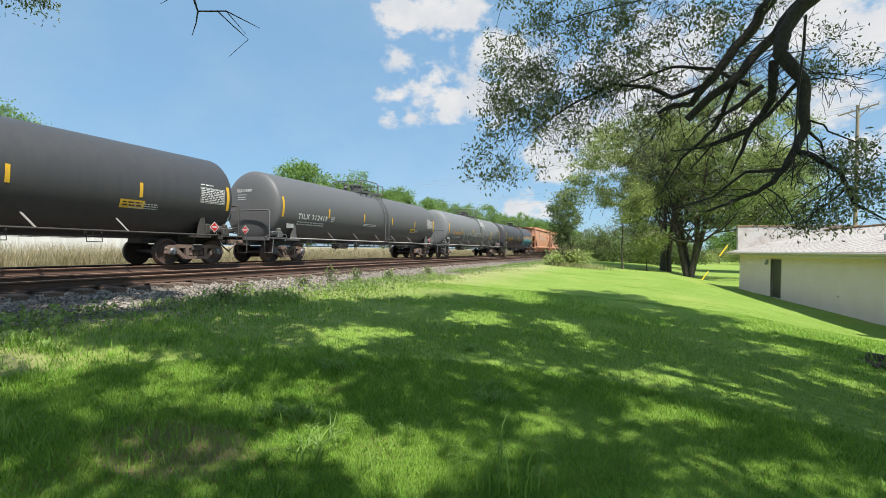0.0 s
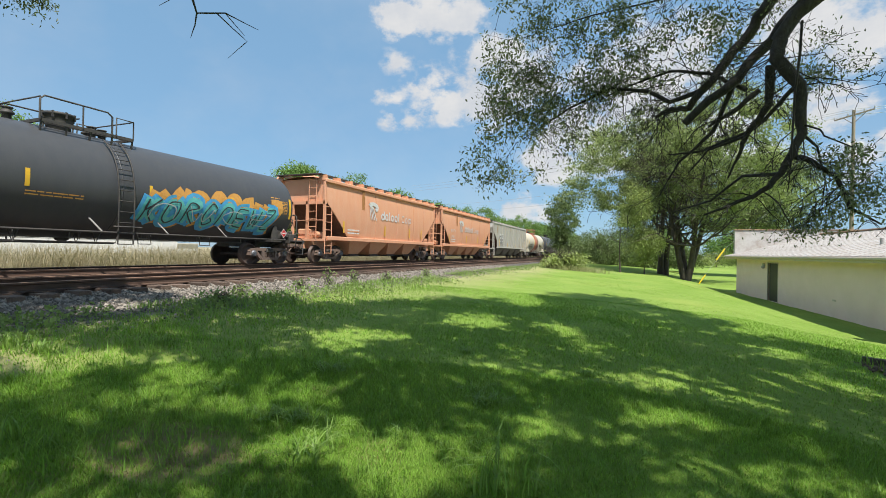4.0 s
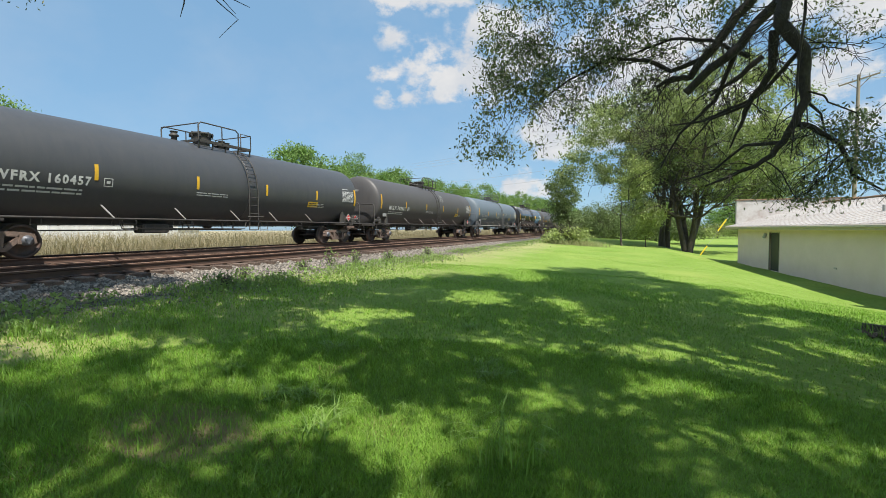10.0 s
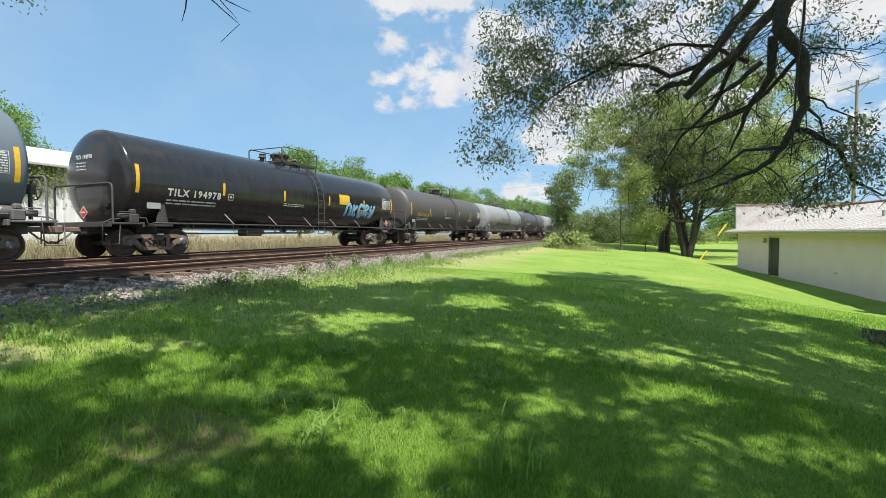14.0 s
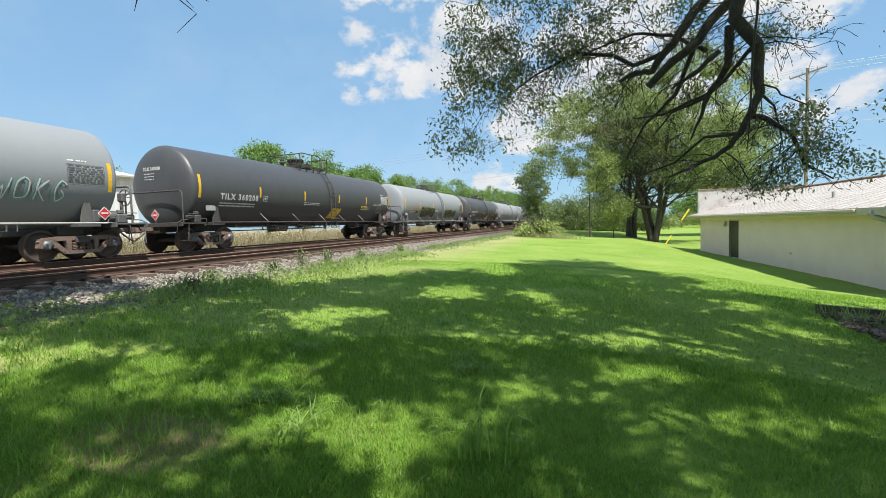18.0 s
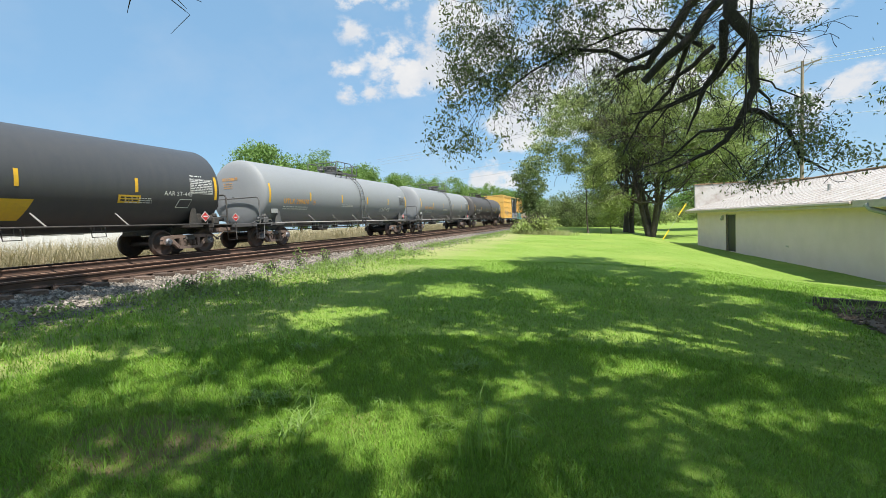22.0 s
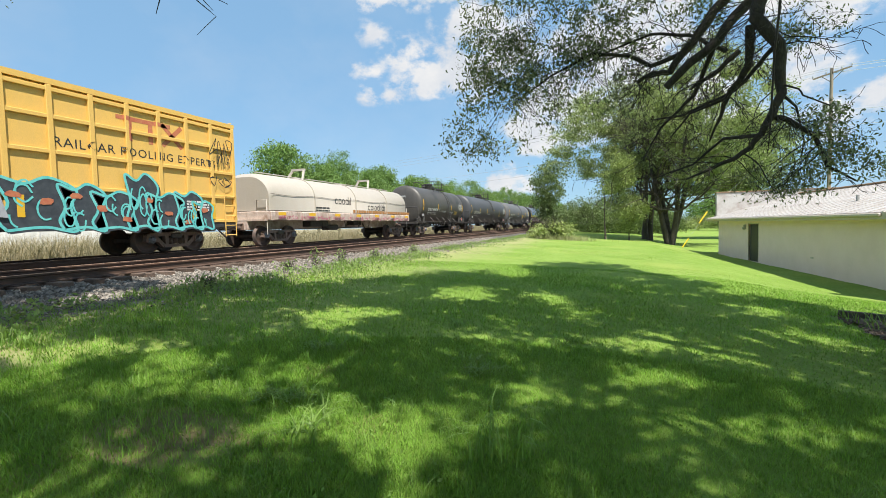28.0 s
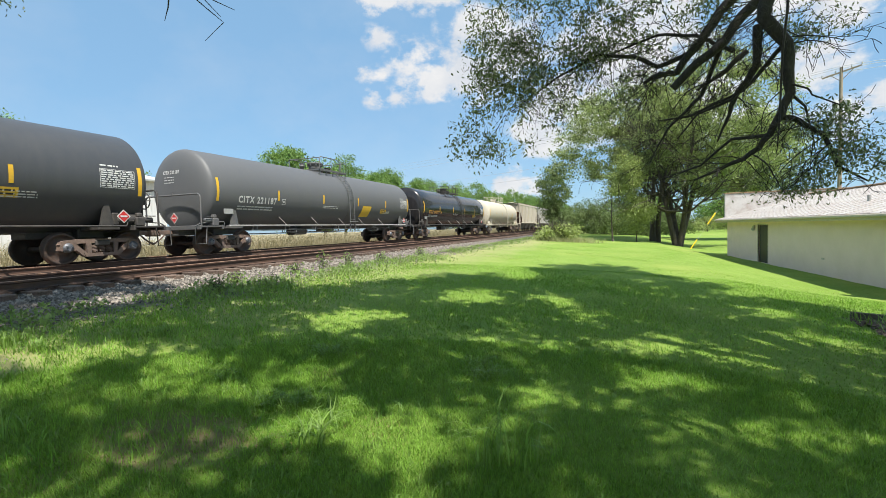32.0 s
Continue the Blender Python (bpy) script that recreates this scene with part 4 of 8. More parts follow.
def box_car(length):
    """High-cube box car with framed sides, dark double doors and sprayed fields below."""
    half, w, z0, z1 = length / 2, 1.58, 1.02, 4.62
    e = half - 0.95
    car = thing("box_car", None, "tall yellow box car with black doors and spray paint", "railway box car", "cars of the freight train")
    part("body", Mesh().box(-w + 0.05, -e, z0, w - 0.05, e, z1 - 0.05, chamfer=0.04), BOX_YELLOW, car)
    part("roof", Mesh().prism([(-e - 0.04, z1 - 0.05), (e + 0.04, z1 - 0.05), (e + 0.04, z1 + 0.1), (-e - 0.04, z1 + 0.1)], -w - 0.02, w + 0.02), BOX_YELLOW, car)
    dy = 2.45
    # framed panels
    zr = [z0 + 0.06, 1.95, 2.85, 3.75, 4.45]
    for s in (1, -1):
        side = np.linspace(dy + 0.15, e - 0.06, 8)
        for y in side:
            part("side_post", stored("side_post|box", lambda: Mesh().box(w - 0.06, -0.07, z0, w + 0.035, 0.07, z1 - 0.06, chamfer=0.015), BOX_YELLOW), None, car, m=pose(0, s * y, 0))
        for z in zr:
            part("side_rail", stored("side_rail|box", lambda: Mesh().box(w - 0.06, dy + 0.1, -0.055, w + 0.025, e, 0.055, chamfer=0.012), BOX_YELLOW), None, car, m=pose(0, (0 if s > 0 else -(dy + 0.1 + e)), z))
        q = Mesh()
        for yy in (e + 0.03,):
            for z in np.arange(1.2, 4.9, 0.4):
                q.tube([(w - 0.1, s * yy, z), (w - 0.6, s * yy, z)], 0.016, 5)
        part("end_ladder", q, BOX_YELLOW, car)
        q = Mesh()
        for y in (e - 0.1, e - 0.6):
            q.tube([(w + 0.06, s * y, 0.5), (w + 0.06, s * y, 2.1)], 0.02, 5)
        for z in np.arange(0.55, 2.1, 0.36):
            q.tube([(w + 0.06, s * (e - 0.1), z), (w + 0.06, s * (e - 0.6), z)], 0.018, 5)
        part("ladder", q, BOX_YELLOW, car)
        part("end_deck", Mesh().box(-1.2, min(s * e, s * (half - 0.7)), 1.0, 1.2, max(s * e, s * (half - 0.7)), 1.1).box(-0.3, min(s * (e - 2), s * (half - 0.8)), 0.72, 0.3, max(s * (e - 2), s * (half - 0.8)), 1.04), BLACKGEAR, car)
        truck(car, s * (half - 3.15))
        d = part("door", Mesh().box(w - 0.02, min(0, s * dy), z0 + 0.05, w + 0.06, max(0, s * dy), z1 - 0.12, chamfer=0.02), BOX_BLACK, car, "black sliding plug door with ribs")
        for k in range(5):
            part("door_rib", Mesh().box(w + 0.05, min(s * 0.08, s * (dy - 0.08)), z0 + 0.3 + k * 0.78, w + 0.085, max(s * 0.08, s * (dy - 0.08)), z0 + 0.38 + k * 0.78, chamfer=0.01), BOX_BLACK, d)
        for y in (0.45, 0.75):
            part("lock_rod", Mesh().tube([(w + 0.11, s * y, z0 + 0.1), (w + 0.11, s * y, z1 - 0.2)], 0.03, 6), BOX_BLACK, d)
        part("small_writing", flat(bars(5, 1.0, 0.05, 0.07, 20), w + 0.06, min(s * 0.5, s * 1.9), 4.1), WHITE_INK, d)
        part("small_writing", flat(bars(3, 0.7, 0.05, 0.07, 24), w + 0.06, min(s * 0.5, s * 1.9), 3.3), WHITE_INK, d)
    couplers(car, half)
    part("sill", Mesh().box(w - 0.1, -e, 0.82, w, e, z0 + 0.02, chamfer=0.02).box(-w, -e, 0.82, -w + 0.1, e, z0 + 0.02, chamfer=0.02), BLACKGEAR, car)
    q = letters("RAILCAR POOLING EXPERTS", 0.36, 1.1)
    wide = max(v[0] for v in q.v)
    q.v = [(v[0] * 5.15 / wide, v[1], 0) for v in q.v]
    posts = list(np.linspace(dy + 0.15, e - 0.06, 8))
    part("side_writing", on_posts(q, dy + 1.2, 3.02, w, posts), BLACK_INK, car)
    q = Mesh()
    for u, v, a, b in ((0, 0.55, 1.75, 0.13), (0.32, -0.05, 0.15, 0.6), (0.98, -0.05, 0.15, 0.6)):
        for k in range(max(1, round(a / 0.05))):
            patch(a / max(1, round(a / 0.05)), b, 1, u + a * k / max(1, round(a / 0.05)), v, q)
    ribbon([(1.45 + 0.7 * k / 12, -0.03 + 0.69 * k / 12) for k in range(13)], 0.14, q)
    ribbon([(1.45 + 0.7 * k / 12, 0.66 - 0.69 * k / 12) for k in range(13)], 0.14, q)
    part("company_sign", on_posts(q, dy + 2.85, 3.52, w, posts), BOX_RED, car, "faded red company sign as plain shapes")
    # sprayed fields: leaning bulbous shapes with a pale teal edge, dark fill and lighter inner strokes
    base = dy + 0.3
    rnd = random.Random(8)
    q1, q2, q3, q0 = Mesh(), Mesh(), Mesh(), Mesh()
    for k, (u, wd, ht) in enumerate(((-0.3, 1.6, 1.35), (0.95, 1.1, 1.25), (1.75, 1.2, 1.1), (2.7, 0.95, 1.7), (3.35, 1.2, 1.15), (4.3, 1.0, 1.25), (4.95, 0.8, 0.95))):
        pts = spline([(base + u + wd * a, 0.82 + ht * b) for a, b in ((0.05, 0.0), (0.55, 0.06), (1.0, -0.02), (0.92, 0.45), (1.02, 0.78), (0.62, 1.0), (0.3, 0.86), (-0.06, 0.95), (0.08, 0.5), (-0.05, 0.2), (0.05, 0.0))], 5)
        mid = (sum(p[0] for p in pts) / len(pts), sum(p[1] for p in pts) / len(pts))
        q2.add([(x, y, 0) for x, y in pts[:-1]] + [(*mid, 0)], [(a, (a + 1) % (len(pts) - 1), len(pts) - 1) for a in range(len(pts) - 1)])
        ribbon(pts, 0.07, q1)
        ribbon([(x + 0.05, y - 0.05) for x, y in pts], 0.07, q0)
        for _ in range(4):
            a, b = rnd.uniform(0.15, 0.8), rnd.uniform(0.1, 0.75)
            ribbon(spline([(base + u + wd * (a + 0.12 * math.cos(c)), 0.82 + ht * (b + 0.2 * math.sin(c))) for c in np.linspace(rnd.uniform(0, 3), rnd.uniform(4, 6.5), 6)]), 0.045, q3)
    p = part("spray_paint", flat(q2, w + 0.040, 0, 0), SPRAY_DARK, car, "dark grey sprayed shapes with a teal edge")
    part("spray_shadow", flat(q0, w + 0.044, 0, 0), SPRAY_DARK, p)
    part("spray_edge", flat(q1, w + 0.048, 0, 0), SPRAY_TEAL, p, "teal sprayed outline")
    part("spray_stroke", flat(q3, w + 0.052, 0, 0), SPRAY_TEAL, p)
    q7 = Mesh()
    for k in range(9):
        blob(0.28, 0.16, 150 + k, 10, 0.3, q7, base - 0.2 + k * 0.68, 0.9 + 0.75 * rnd.random())
    part("spray_spot", flat(q7, w + 0.056, 0, 0), BOX_RED, p, "red sprayed spots")
    q4, q5, q6 = Mesh(), Mesh(), Mesh()
    for k in range(7):
        blob(0.95, 0.95, 70 + k, 18, 0.25, q4, -dy + 0.05 + k * 0.66, 0.95)
        ribbon(spline([(-dy + k * 0.66 + rnd.uniform(0.1, .8), 1.0 + rnd.random() * 0.85) for _ in range(6)]), 0.07, q5)
    for k in range(5):
        ribbon(spline([(-e + 0.5 + k * 1.2 + rnd.uniform(0, 1.2), 1.2 + rnd.random() * 1.1) for _ in range(7)]), 0.08, q6)
    p = part("spray_paint", flat(q4, w + 0.09, 0, 0), SPRAY_GREY, car, "pale grey sprayed field")
    part("spray_stroke", flat(q5, w + 0.096, 0, 0), SPRAY_DARK, p)
    part("spray_paint", flat(q6, w + 0.036, 0, 0), SPRAY_PINK, car, "pink and green sprayed loops")
    q = scrawl(1.0, 1.2, 3, 0.03, 5)
    part("spray_tag", flat(q, w + 0.036, e - 1.15, 2.9), BLACK_INK, car)
    part("spray_tag", flat(scrawl(0.9, 0.6, 3, 0.03, 6), w + 0.036, e - 1.15, 2.2), BLACK_INK, car)
    for y in (dy + 0.3, dy + 5.2, e - 1.2, -dy - 1.5, -e + 0.4):
        part("reflective_stripe", flat(patch(0.16, 0.55, 1), w + 0.05, y, 1.15), YELLOW, car)
    part("data_panel", flat(bars(4, 0.9, 0.06, 0.03, 15), w + 0.05, e - 2.2, 1.7), WHITE_INK, car)
    return car


def coil_car(length):
    """Coil car: long white hood with rounded shoulders on a low frame."""
    half, w = length / 2, 1.45
    e = half - 1.1
    car = thing("coil_car", None, "coil car with a dirty white steel hood on a rusty frame", "railway coil car", "cars of the freight train")
    q = Mesh()
    sec = [(w, 1.55), (w, 2.2)] + [(w - 1.15 + 1.15 * math.cos(a), 2.2 + 1.0 * math.sin(a)) for a in np.linspace(0.12, math.pi / 2, 8)]
    sec = sec + [(-x, z) for x, z in sec[::-1]]
    n = len(sec)
    for y0, y1 in ((-e, -0.02), (0.02, e)):
        ya, yb = y0 + (0.22 if y0 < -1 else 0), y1 - (0.22 if y1 > 1 else 0)
        rings = [[(x * (0.93 if y0 < -1 else 1), y0, 1.55 + (z - 1.55) * (0.9 if y0 < -1 else 1)) for x, z in sec], [(x, ya, z) for x, z in sec], [(x, yb, z) for x, z in sec], [(x * (0.93 if y1 > 1 else 1), y1, 1.55 + (z - 1.55) * (0.9 if y1 > 1 else 1)) for x, z in sec]]
        v = [p for r in rings for p in r]
        q.add(v, [(i * n + k, i * n + k + 1, (i + 1) * n + k + 1, (i + 1) * n + k) for i in range(3) for k in range(n - 1)], True)
        q.add(rings[0], [tuple(range(n))])
        q.add(rings[3], [tuple(range(n))])
    part("hood", q, COIL_WHITE, car)
    for y in (-e * 0.55, 0.0, e * 0.55):
        part("hood_rib", Mesh().tube([(x * 1.015, y, z + 0.02) for x, z in sec], 0.035, 6), COIL_WHITE, car)
    part("seam_cable", Mesh().tube([(w + 0.02, y, 2.25 + 0.03 * math.cos(y * 1.7)) for y in np.linspace(-e, e, 40)], 0.008, 5), BLACKGEAR, car)
    for y in (-e * 0.45, e * 0.5):
        part("lifting_bracket", Mesh().beam((-0.5, y - 0.35, 3.15), (-0.35, y, 3.75), 0.1, 0.1).beam((0.5, y - 0.35, 3.15), (0.35, y, 3.75), 0.1, 0.1).beam((-0.4, y, 3.75), (0.4, y, 3.75), 0.14, 0.1), COIL_WHITE, car)
    part("top_rail", Mesh().tube([(0.2, -e + 0.5, 3.3), (0.2, e - 0.5, 3.3)], 0.03, 5), COIL_WHITE, car)
    part("frame", Mesh().box(-w - 0.05, -e - 0.2, 1.12, w + 0.05, e + 0.2, 1.52, chamfer=0.03).box(-0.4, -half + 0.8, 0.72, 0.4, half - 0.8, 1.14, chamfer=0.02), COIL_FRAME, car, "rusty pink-white side sill")
    for y in np.linspace(-e, e, 14):
        part("stake_pocket", stored("stake_pocket", lambda: Mesh().box(w + 0.04, -0.12, 1.1, w + 0.12, 0.12, 1.5, chamfer=0.02), COIL_FRAME), None, car, m=pose(0, y, 0))
    for y in np.linspace(-e + 0.3, e - 0.6, 7):
        part("reflective_stripe", flat(patch(0.5, 0.14, 1), w + 0.125, y, 1.33), YELLOW, car)
    part("company_sign", flat(emblem_row("coiodildi", 0.28, 0.05), w + 0.004, e * 0.2, 1.75), BLACK_INK, car)
    part("company_sign", flat(emblem_row("coodil", 0.28, 0.05), w + 0.004, -e * 0.3, 2.0), BLACK_INK, car)
    part("side_writing", flat(bars(2, 1.2, 0.07, 0.06, 37), w + 0.004, -e * 0.55, 1.72), BLACK_INK, car)
    for k, y in enumerate(np.arange(-e + 0.4, e - 1.0, 1.35)):
        part("spray_tag", flat(scrawl(1.15, 0.2, 5, 0.022, 140 + k), w + 0.122, y, 1.14), SPRAY_MAGENTA, car, "magenta sprayed scrawl on the sill")
    part("rub_stain", flat(bars(1, e * 1.1, 0.16, 0.0, 44), w + 0.004, -0.3, 1.56), RUST, car, "rust-brown scrape along the hood's foot")
    part("brake_gear", stored("brake_gear", brake_mesh, BLACKGEAR), None, car, m=pose(0, -1.4, 0))
    part("sill_truss", Mesh().box(-0.9, -e * 0.5, 0.82, 0.9, -e * 0.28, 1.12, chamfer=0.03).box(-0.9, e * 0.1, 0.88, 0.9, e * 0.22, 1.12, chamfer=0.03), BLACKGEAR, car)
    for s in (1, -1):
        q = Mesh()
        for x in (-1.35, 1.35):
            q.tube([(x, s * (half - 0.95), 0.5), (x, s * (half - 0.95), 2.0), (x * 0.6, s * (half - 0.95), 2.0), (x * 0.6, s * (half - 0.95), 1.1)], 0.022, 5)
        part("end_rail", q, COIL_WHITE, car)
        part("end_deck", Mesh().box(-1.4, min(s * e, s * (half - 0.8)), 1.1, 1.4, max(s * e, s * (half - 0.8)), 1.18), COIL_FRAME, car)
        truck(car, s * (half - 2.1))
    couplers(car, half)
    return car


BOX_YELLOW = paint("box_car_yellow", (0.72, 0.44, 0.105), 0.55, 0.22, (0.52, 0.36, 0.17))
BOX_BLACK = paint("box_car_black", (0.03, 0.03, 0.035), 0.5, 0.2)
BOX_RED = material("faded_red", (0.42, 0.10, 0.06), 0.6, 0.0, (0.5, 0.2, 0.09), 8.0, 0.5)
SPRAY_TEAL = material("spray_teal", (0.10, 0.48, 0.47), 0.5, 0.0, (0.2, 0.6, 0.56), 5.0, 0.55)
SPRAY_MAGENTA = material("spray_magenta", (0.42, 0.05, 0.15), 0.55, 0.0, (0.5, 0.12, 0.2), 5.0, 0.5)
SPRAY_DARK = material("spray_dark", (0.035, 0.04, 0.05), 0.5, 0.0, (0.07, 0.08, 0.09), 5.0, 0.55)
SPRAY_GREY = material("spray_pale", (0.42, 0.42, 0.44), 0.55, 0.0, (0.3, 0.3, 0.34), 5.0, 0.5)
SPRAY_PINK = material("spray_pink", (0.55, 0.25, 0.25), 0.55, 0.0, (0.3, 0.45, 0.25), 2.0, 0.5)
SPRAY_GREEN = material("spray_green", (0.05, 0.10, 0.05), 0.55, 0.0, (0.10, 0.16, 0.06), 4.0, 0.5)
SPRAY_LIME = material("spray_lime", (0.38, 0.42, 0.06), 0.55)
SPRAY_OLIVE = material("spray_olive", (0.30, 0.34, 0.24), 0.55, 0.0, (0.20, 0.25, 0.16), 3.0, 0.5)
SPRAY_FADED = material("spray_faded", (0.15, 0.19, 0.15), 0.6, 0.0, (0.10, 0.12, 0.10), 5.0, 0.5)
SPRAY_BLACK = material("spray_black", (0.014, 0.014, 0.012), 0.5, 0.0, (0.03, 0.03, 0.025), 5.0, 0.5)
SPRAY_PALE_TEAL = material("spray_pale_teal", (0.16, 0.30, 0.30), 0.55, 0.0, (0.22, 0.27, 0.27), 4.0, 0.5)
SPRAY_BLUE = material("spray_blue", (0.06, 0.30, 0.62), 0.5, 0.0, (0.1, 0.45, 0.7), 4.0, 0.5)
COIL_WHITE = paint("coil_hood_white", (0.40, 0.365, 0.315), 0.6, 0.35, (0.34, 0.28, 0.22))
COIL_FRAME = material("coil_frame", (0.56, 0.46, 0.40), 0.7, 0.0, (0.26, 0.15, 0.10), 3.0, 0.58, grain=0.2)

# dark for grime and for the shade below the sloped ends, put into the colour
SLOPE = material("grimy_shaded_slope", (0.075, 0.04, 0.028), 0.9, 0.0, (0.13, 0.07, 0.045), 4.0, 0.5, grain=0.2)
P_BLACK = paint("tank_black", (0.045, 0.046, 0.050), 0.48, 0.14)
P_BLACK2 = paint("tank_soft_black", (0.052, 0.055, 0.061), 0.44, 0.14)
P_DARK = paint("tank_dark_grey", (0.10, 0.103, 0.108), 0.55, 0.16)
P_BROWNBLACK = paint("tank_brown_black", (0.066, 0.062, 0.062), 0.5, 0.14)
P_SOOTY = paint("tank_sooty", (0.055, 0.052, 0.048), 0.45, 0.4, (0.115, 0.10, 0.085))
P_SOOT = paint("tank_soot_patch", (0.028, 0.028, 0.028), 0.45, 0.2)
P_GLOSS = paint("tank_gloss_black", (0.016, 0.016, 0.018), 0.16, 0.10)
P_GREY = paint("tank_mid_grey", (0.16, 0.168, 0.176), 0.6, 0.22, (0.17, 0.16, 0.145))
P_BLUE = paint("tank_blue_grey", (0.115, 0.145, 0.175), 0.52, 0.15, (0.14, 0.145, 0.15))
P_LIGHT = paint("tank_light_grey", (0.235, 0.25, 0.265), 0.6, 0.18, (0.19, 0.18, 0.165))
P_WHITE = paint("tank_cream", (0.52, 0.485, 0.40), 0.55, 0.2, (0.55, 0.42, 0.22))
P_BAND = paint("tank_rust_band", (0.36, 0.135, 0.075), 0.55, 0.25, (0.3, 0.16, 0.1))
P_ORANGE = paint("hopper_orange", (0.64, 0.295, 0.165), 0.6, 0.45, (0.66, 0.43, 0.30))
P_HOPGREY = paint("hopper_grey", (0.41, 0.40, 0.36), 0.6, 0.22, (0.36, 0.29, 0.2))
RUST_RUN = paint("rust_run", (0.40, 0.33, 0.24), 0.75, 0.6, (0.44, 0.25, 0.11))
# bay colour holds both grime and the shade under the hopper
P_BAY = paint("hopper_bay_grime_shade", (0.23, 0.22, 0.195), 0.75, 0.4, (0.12, 0.10, 0.08))
P_BEIGE = paint("hopper_beige", (0.52, 0.47, 0.38), 0.6, 0.3, (0.4, 0.3, 0.2))


def tag(car, length, mesh, mat, y, z, label="", r=TANK_R, lift=0.011):
    return part("spray_paint", curved(mesh, r, TANK_FOOT + r, y, z - 0.22 if z < 2.2 else z, lift), mat, car, label)


def slanted(w, h, n=6):
    """A leaning four-sided panel in rows, so that it follows the shell."""
    return Mesh().add([(u + 0.22 * k / n, h * k / n, 0) for k in range(n + 1) for u in (0.0, w)], [(2 * k, 2 * k + 1, 2 * k + 3, 2 * k + 2) for k in range(n)])


def build_train():
    L = long_of
    cs = "black steel tank car with yellow stripes"
    car_at(0, tank_car(L(0), P_BLACK, "dull black tank car with yellow reflective stripes", "", placards=True))
    car_at(1, tank_car(L(1), P_DARK, "dark grey tank car with white numbers", "TILX 312419"))
    c = car_at(2, tank_car(L(2), P_GREY, "mid-grey tank car with white scrawled spray paint", "UTLX 206935", ORANGE_INK, gap=1.7))
    tag(c, L(2), scrawl(9.8, 0.95, 15, 0.042, 3), WHITE_INK, -3.9, 1.62, "white sprayed scrawl")
    tag(c, L(2), scrawl(1.2, 1.1, 3, 0.06, 4), WHITE_INK, 1.1, 2.7)
    c = car_at(3, tank_car(L(3), P_BLACK2, "black tank car with teal and orange spray paint", "UTLX 205140", ORANGE_INK, gap=1.55, size=0.42, small_ink=ORANGE_INK))
    order = (7, 4, 5, 3, 2, 1, 6, 0)
    tag(c, L(3), piece(order, 5.6, 1.5, 0.42, 0.25, 2), ORANGE_INK, 1.25, 1.52, "orange sprayed flame edge")
    tag(c, L(3), piece(order, 5.6, 1.15, 0.46, 0.2, 3), SPRAY_BLUE, 1.15, 1.55, "blue and teal sprayed shapes", lift=0.020)
    tag(c, L(3), piece(order, 5.6, 1.0, 0.24, 0.2, 3), SPRAY_TEAL, 1.17, 1.62, lift=0.032)
    tag(c, L(3), piece(order, 5.6, 1.05, 0.045, 0.2, 4), SPRAY_DARK, 1.15, 1.60, lift=0.044)
    tag(c, L(3), piece((2, 6, 3, 1), 5.4, 0.7, 0.03, 0.1, 6), WHITE_INK, 1.3, 1.72, lift=0.056)
    for k in (4, 5):
        c = car_at(k, hopper_car(L(k), P_ORANGE, "faded orange covered hopper car with a company sign", "POTX 1162", 4))
        h = L(k) / 2
        if k == 5:
            part("reporting_mark", flat(letters("POTX", 0.36, 1.15), 1.545, -h + 2.75, 2.34, 0.03), WHITE_INK, c)
            part("reporting_mark", flat(letters("1162", 0.36, 1.1), 1.545, -h + 2.75, 1.86, 0.03), WHITE_INK, c)
        part("small_writing", flat(bars(2, 1.1, 0.07, 0.09, 41), 1.52, -h + 2.7, 1.70, 0.03), WHITE_INK, c)
        q = Mesh()
        for j in range(4):
            ribbon([(0.25 + 0.2 * j, 0.0), (0.1 + 0.12 * j, 0.7)] + [(0.45 + (0.35 + 0.08 * j) * math.cos(a), 0.72 + (0.12 + 0.05 * j) * math.sin(a)) for a in np.linspace(2.6, -0.9, 8)], 0.07, q)
        part("company_sign", flat(q, 1.545, -h + 4.75, 2.42, 0.03), WHITE_INK, c, "white company sign as plain shapes")
        part("company_sign", flat(emblem_row("dolool", 0.36, 0.10), 1.545, -h + 6.15, 2.5, 0.03), WHITE_INK, c)
        part("company_sign", flat(emblem_row("Coip", 0.34, 0.055), 1.545, -h + 8.75, 2.5, 0.03), WHITE_INK, c)
        for y in (-h + 5.6, -h + 8.2, -h + 10.6, -h + 12.2):
            part("weld_seam", Mesh().tube([(1.47 + 0.095 * (1 - (2 * a - 1) ** 2), y, 1.36 + 2.6 * a) for a in np.linspace(0, 1, 9)], 0.012, 4), P_ORANGE, c)
        q = Mesh()
        for k2, (y, ww) in enumerate(((-h + 4.05, 0.07), (-h + 4.16, 0.12), (-h + 4.3, 0.05))):
            patch(ww, 0.9 + 0.25 * (k2 % 2), 1, y, 0, q)
        part("rust_streak", flat(q, 1.53, 0, 2.9, 0.022), RUST, c, "rust run below the top chord")
        for y in (-h + 2.3, -0.9, 2.4, 4.3):
            part("reflective_stripe", flat(patch(0.12, 0.6, 1), 1.52, y, 1.55, 0.03), YELLOW, c)
    c = car_at(6, hopper_car(L(6), P_HOPGREY, "weathered grey covered hopper car with rust streaks", "", 4, False, 4.12, 1.52, gear=P_HOPGREY, ribs=12))
    rnd = random.Random(61)
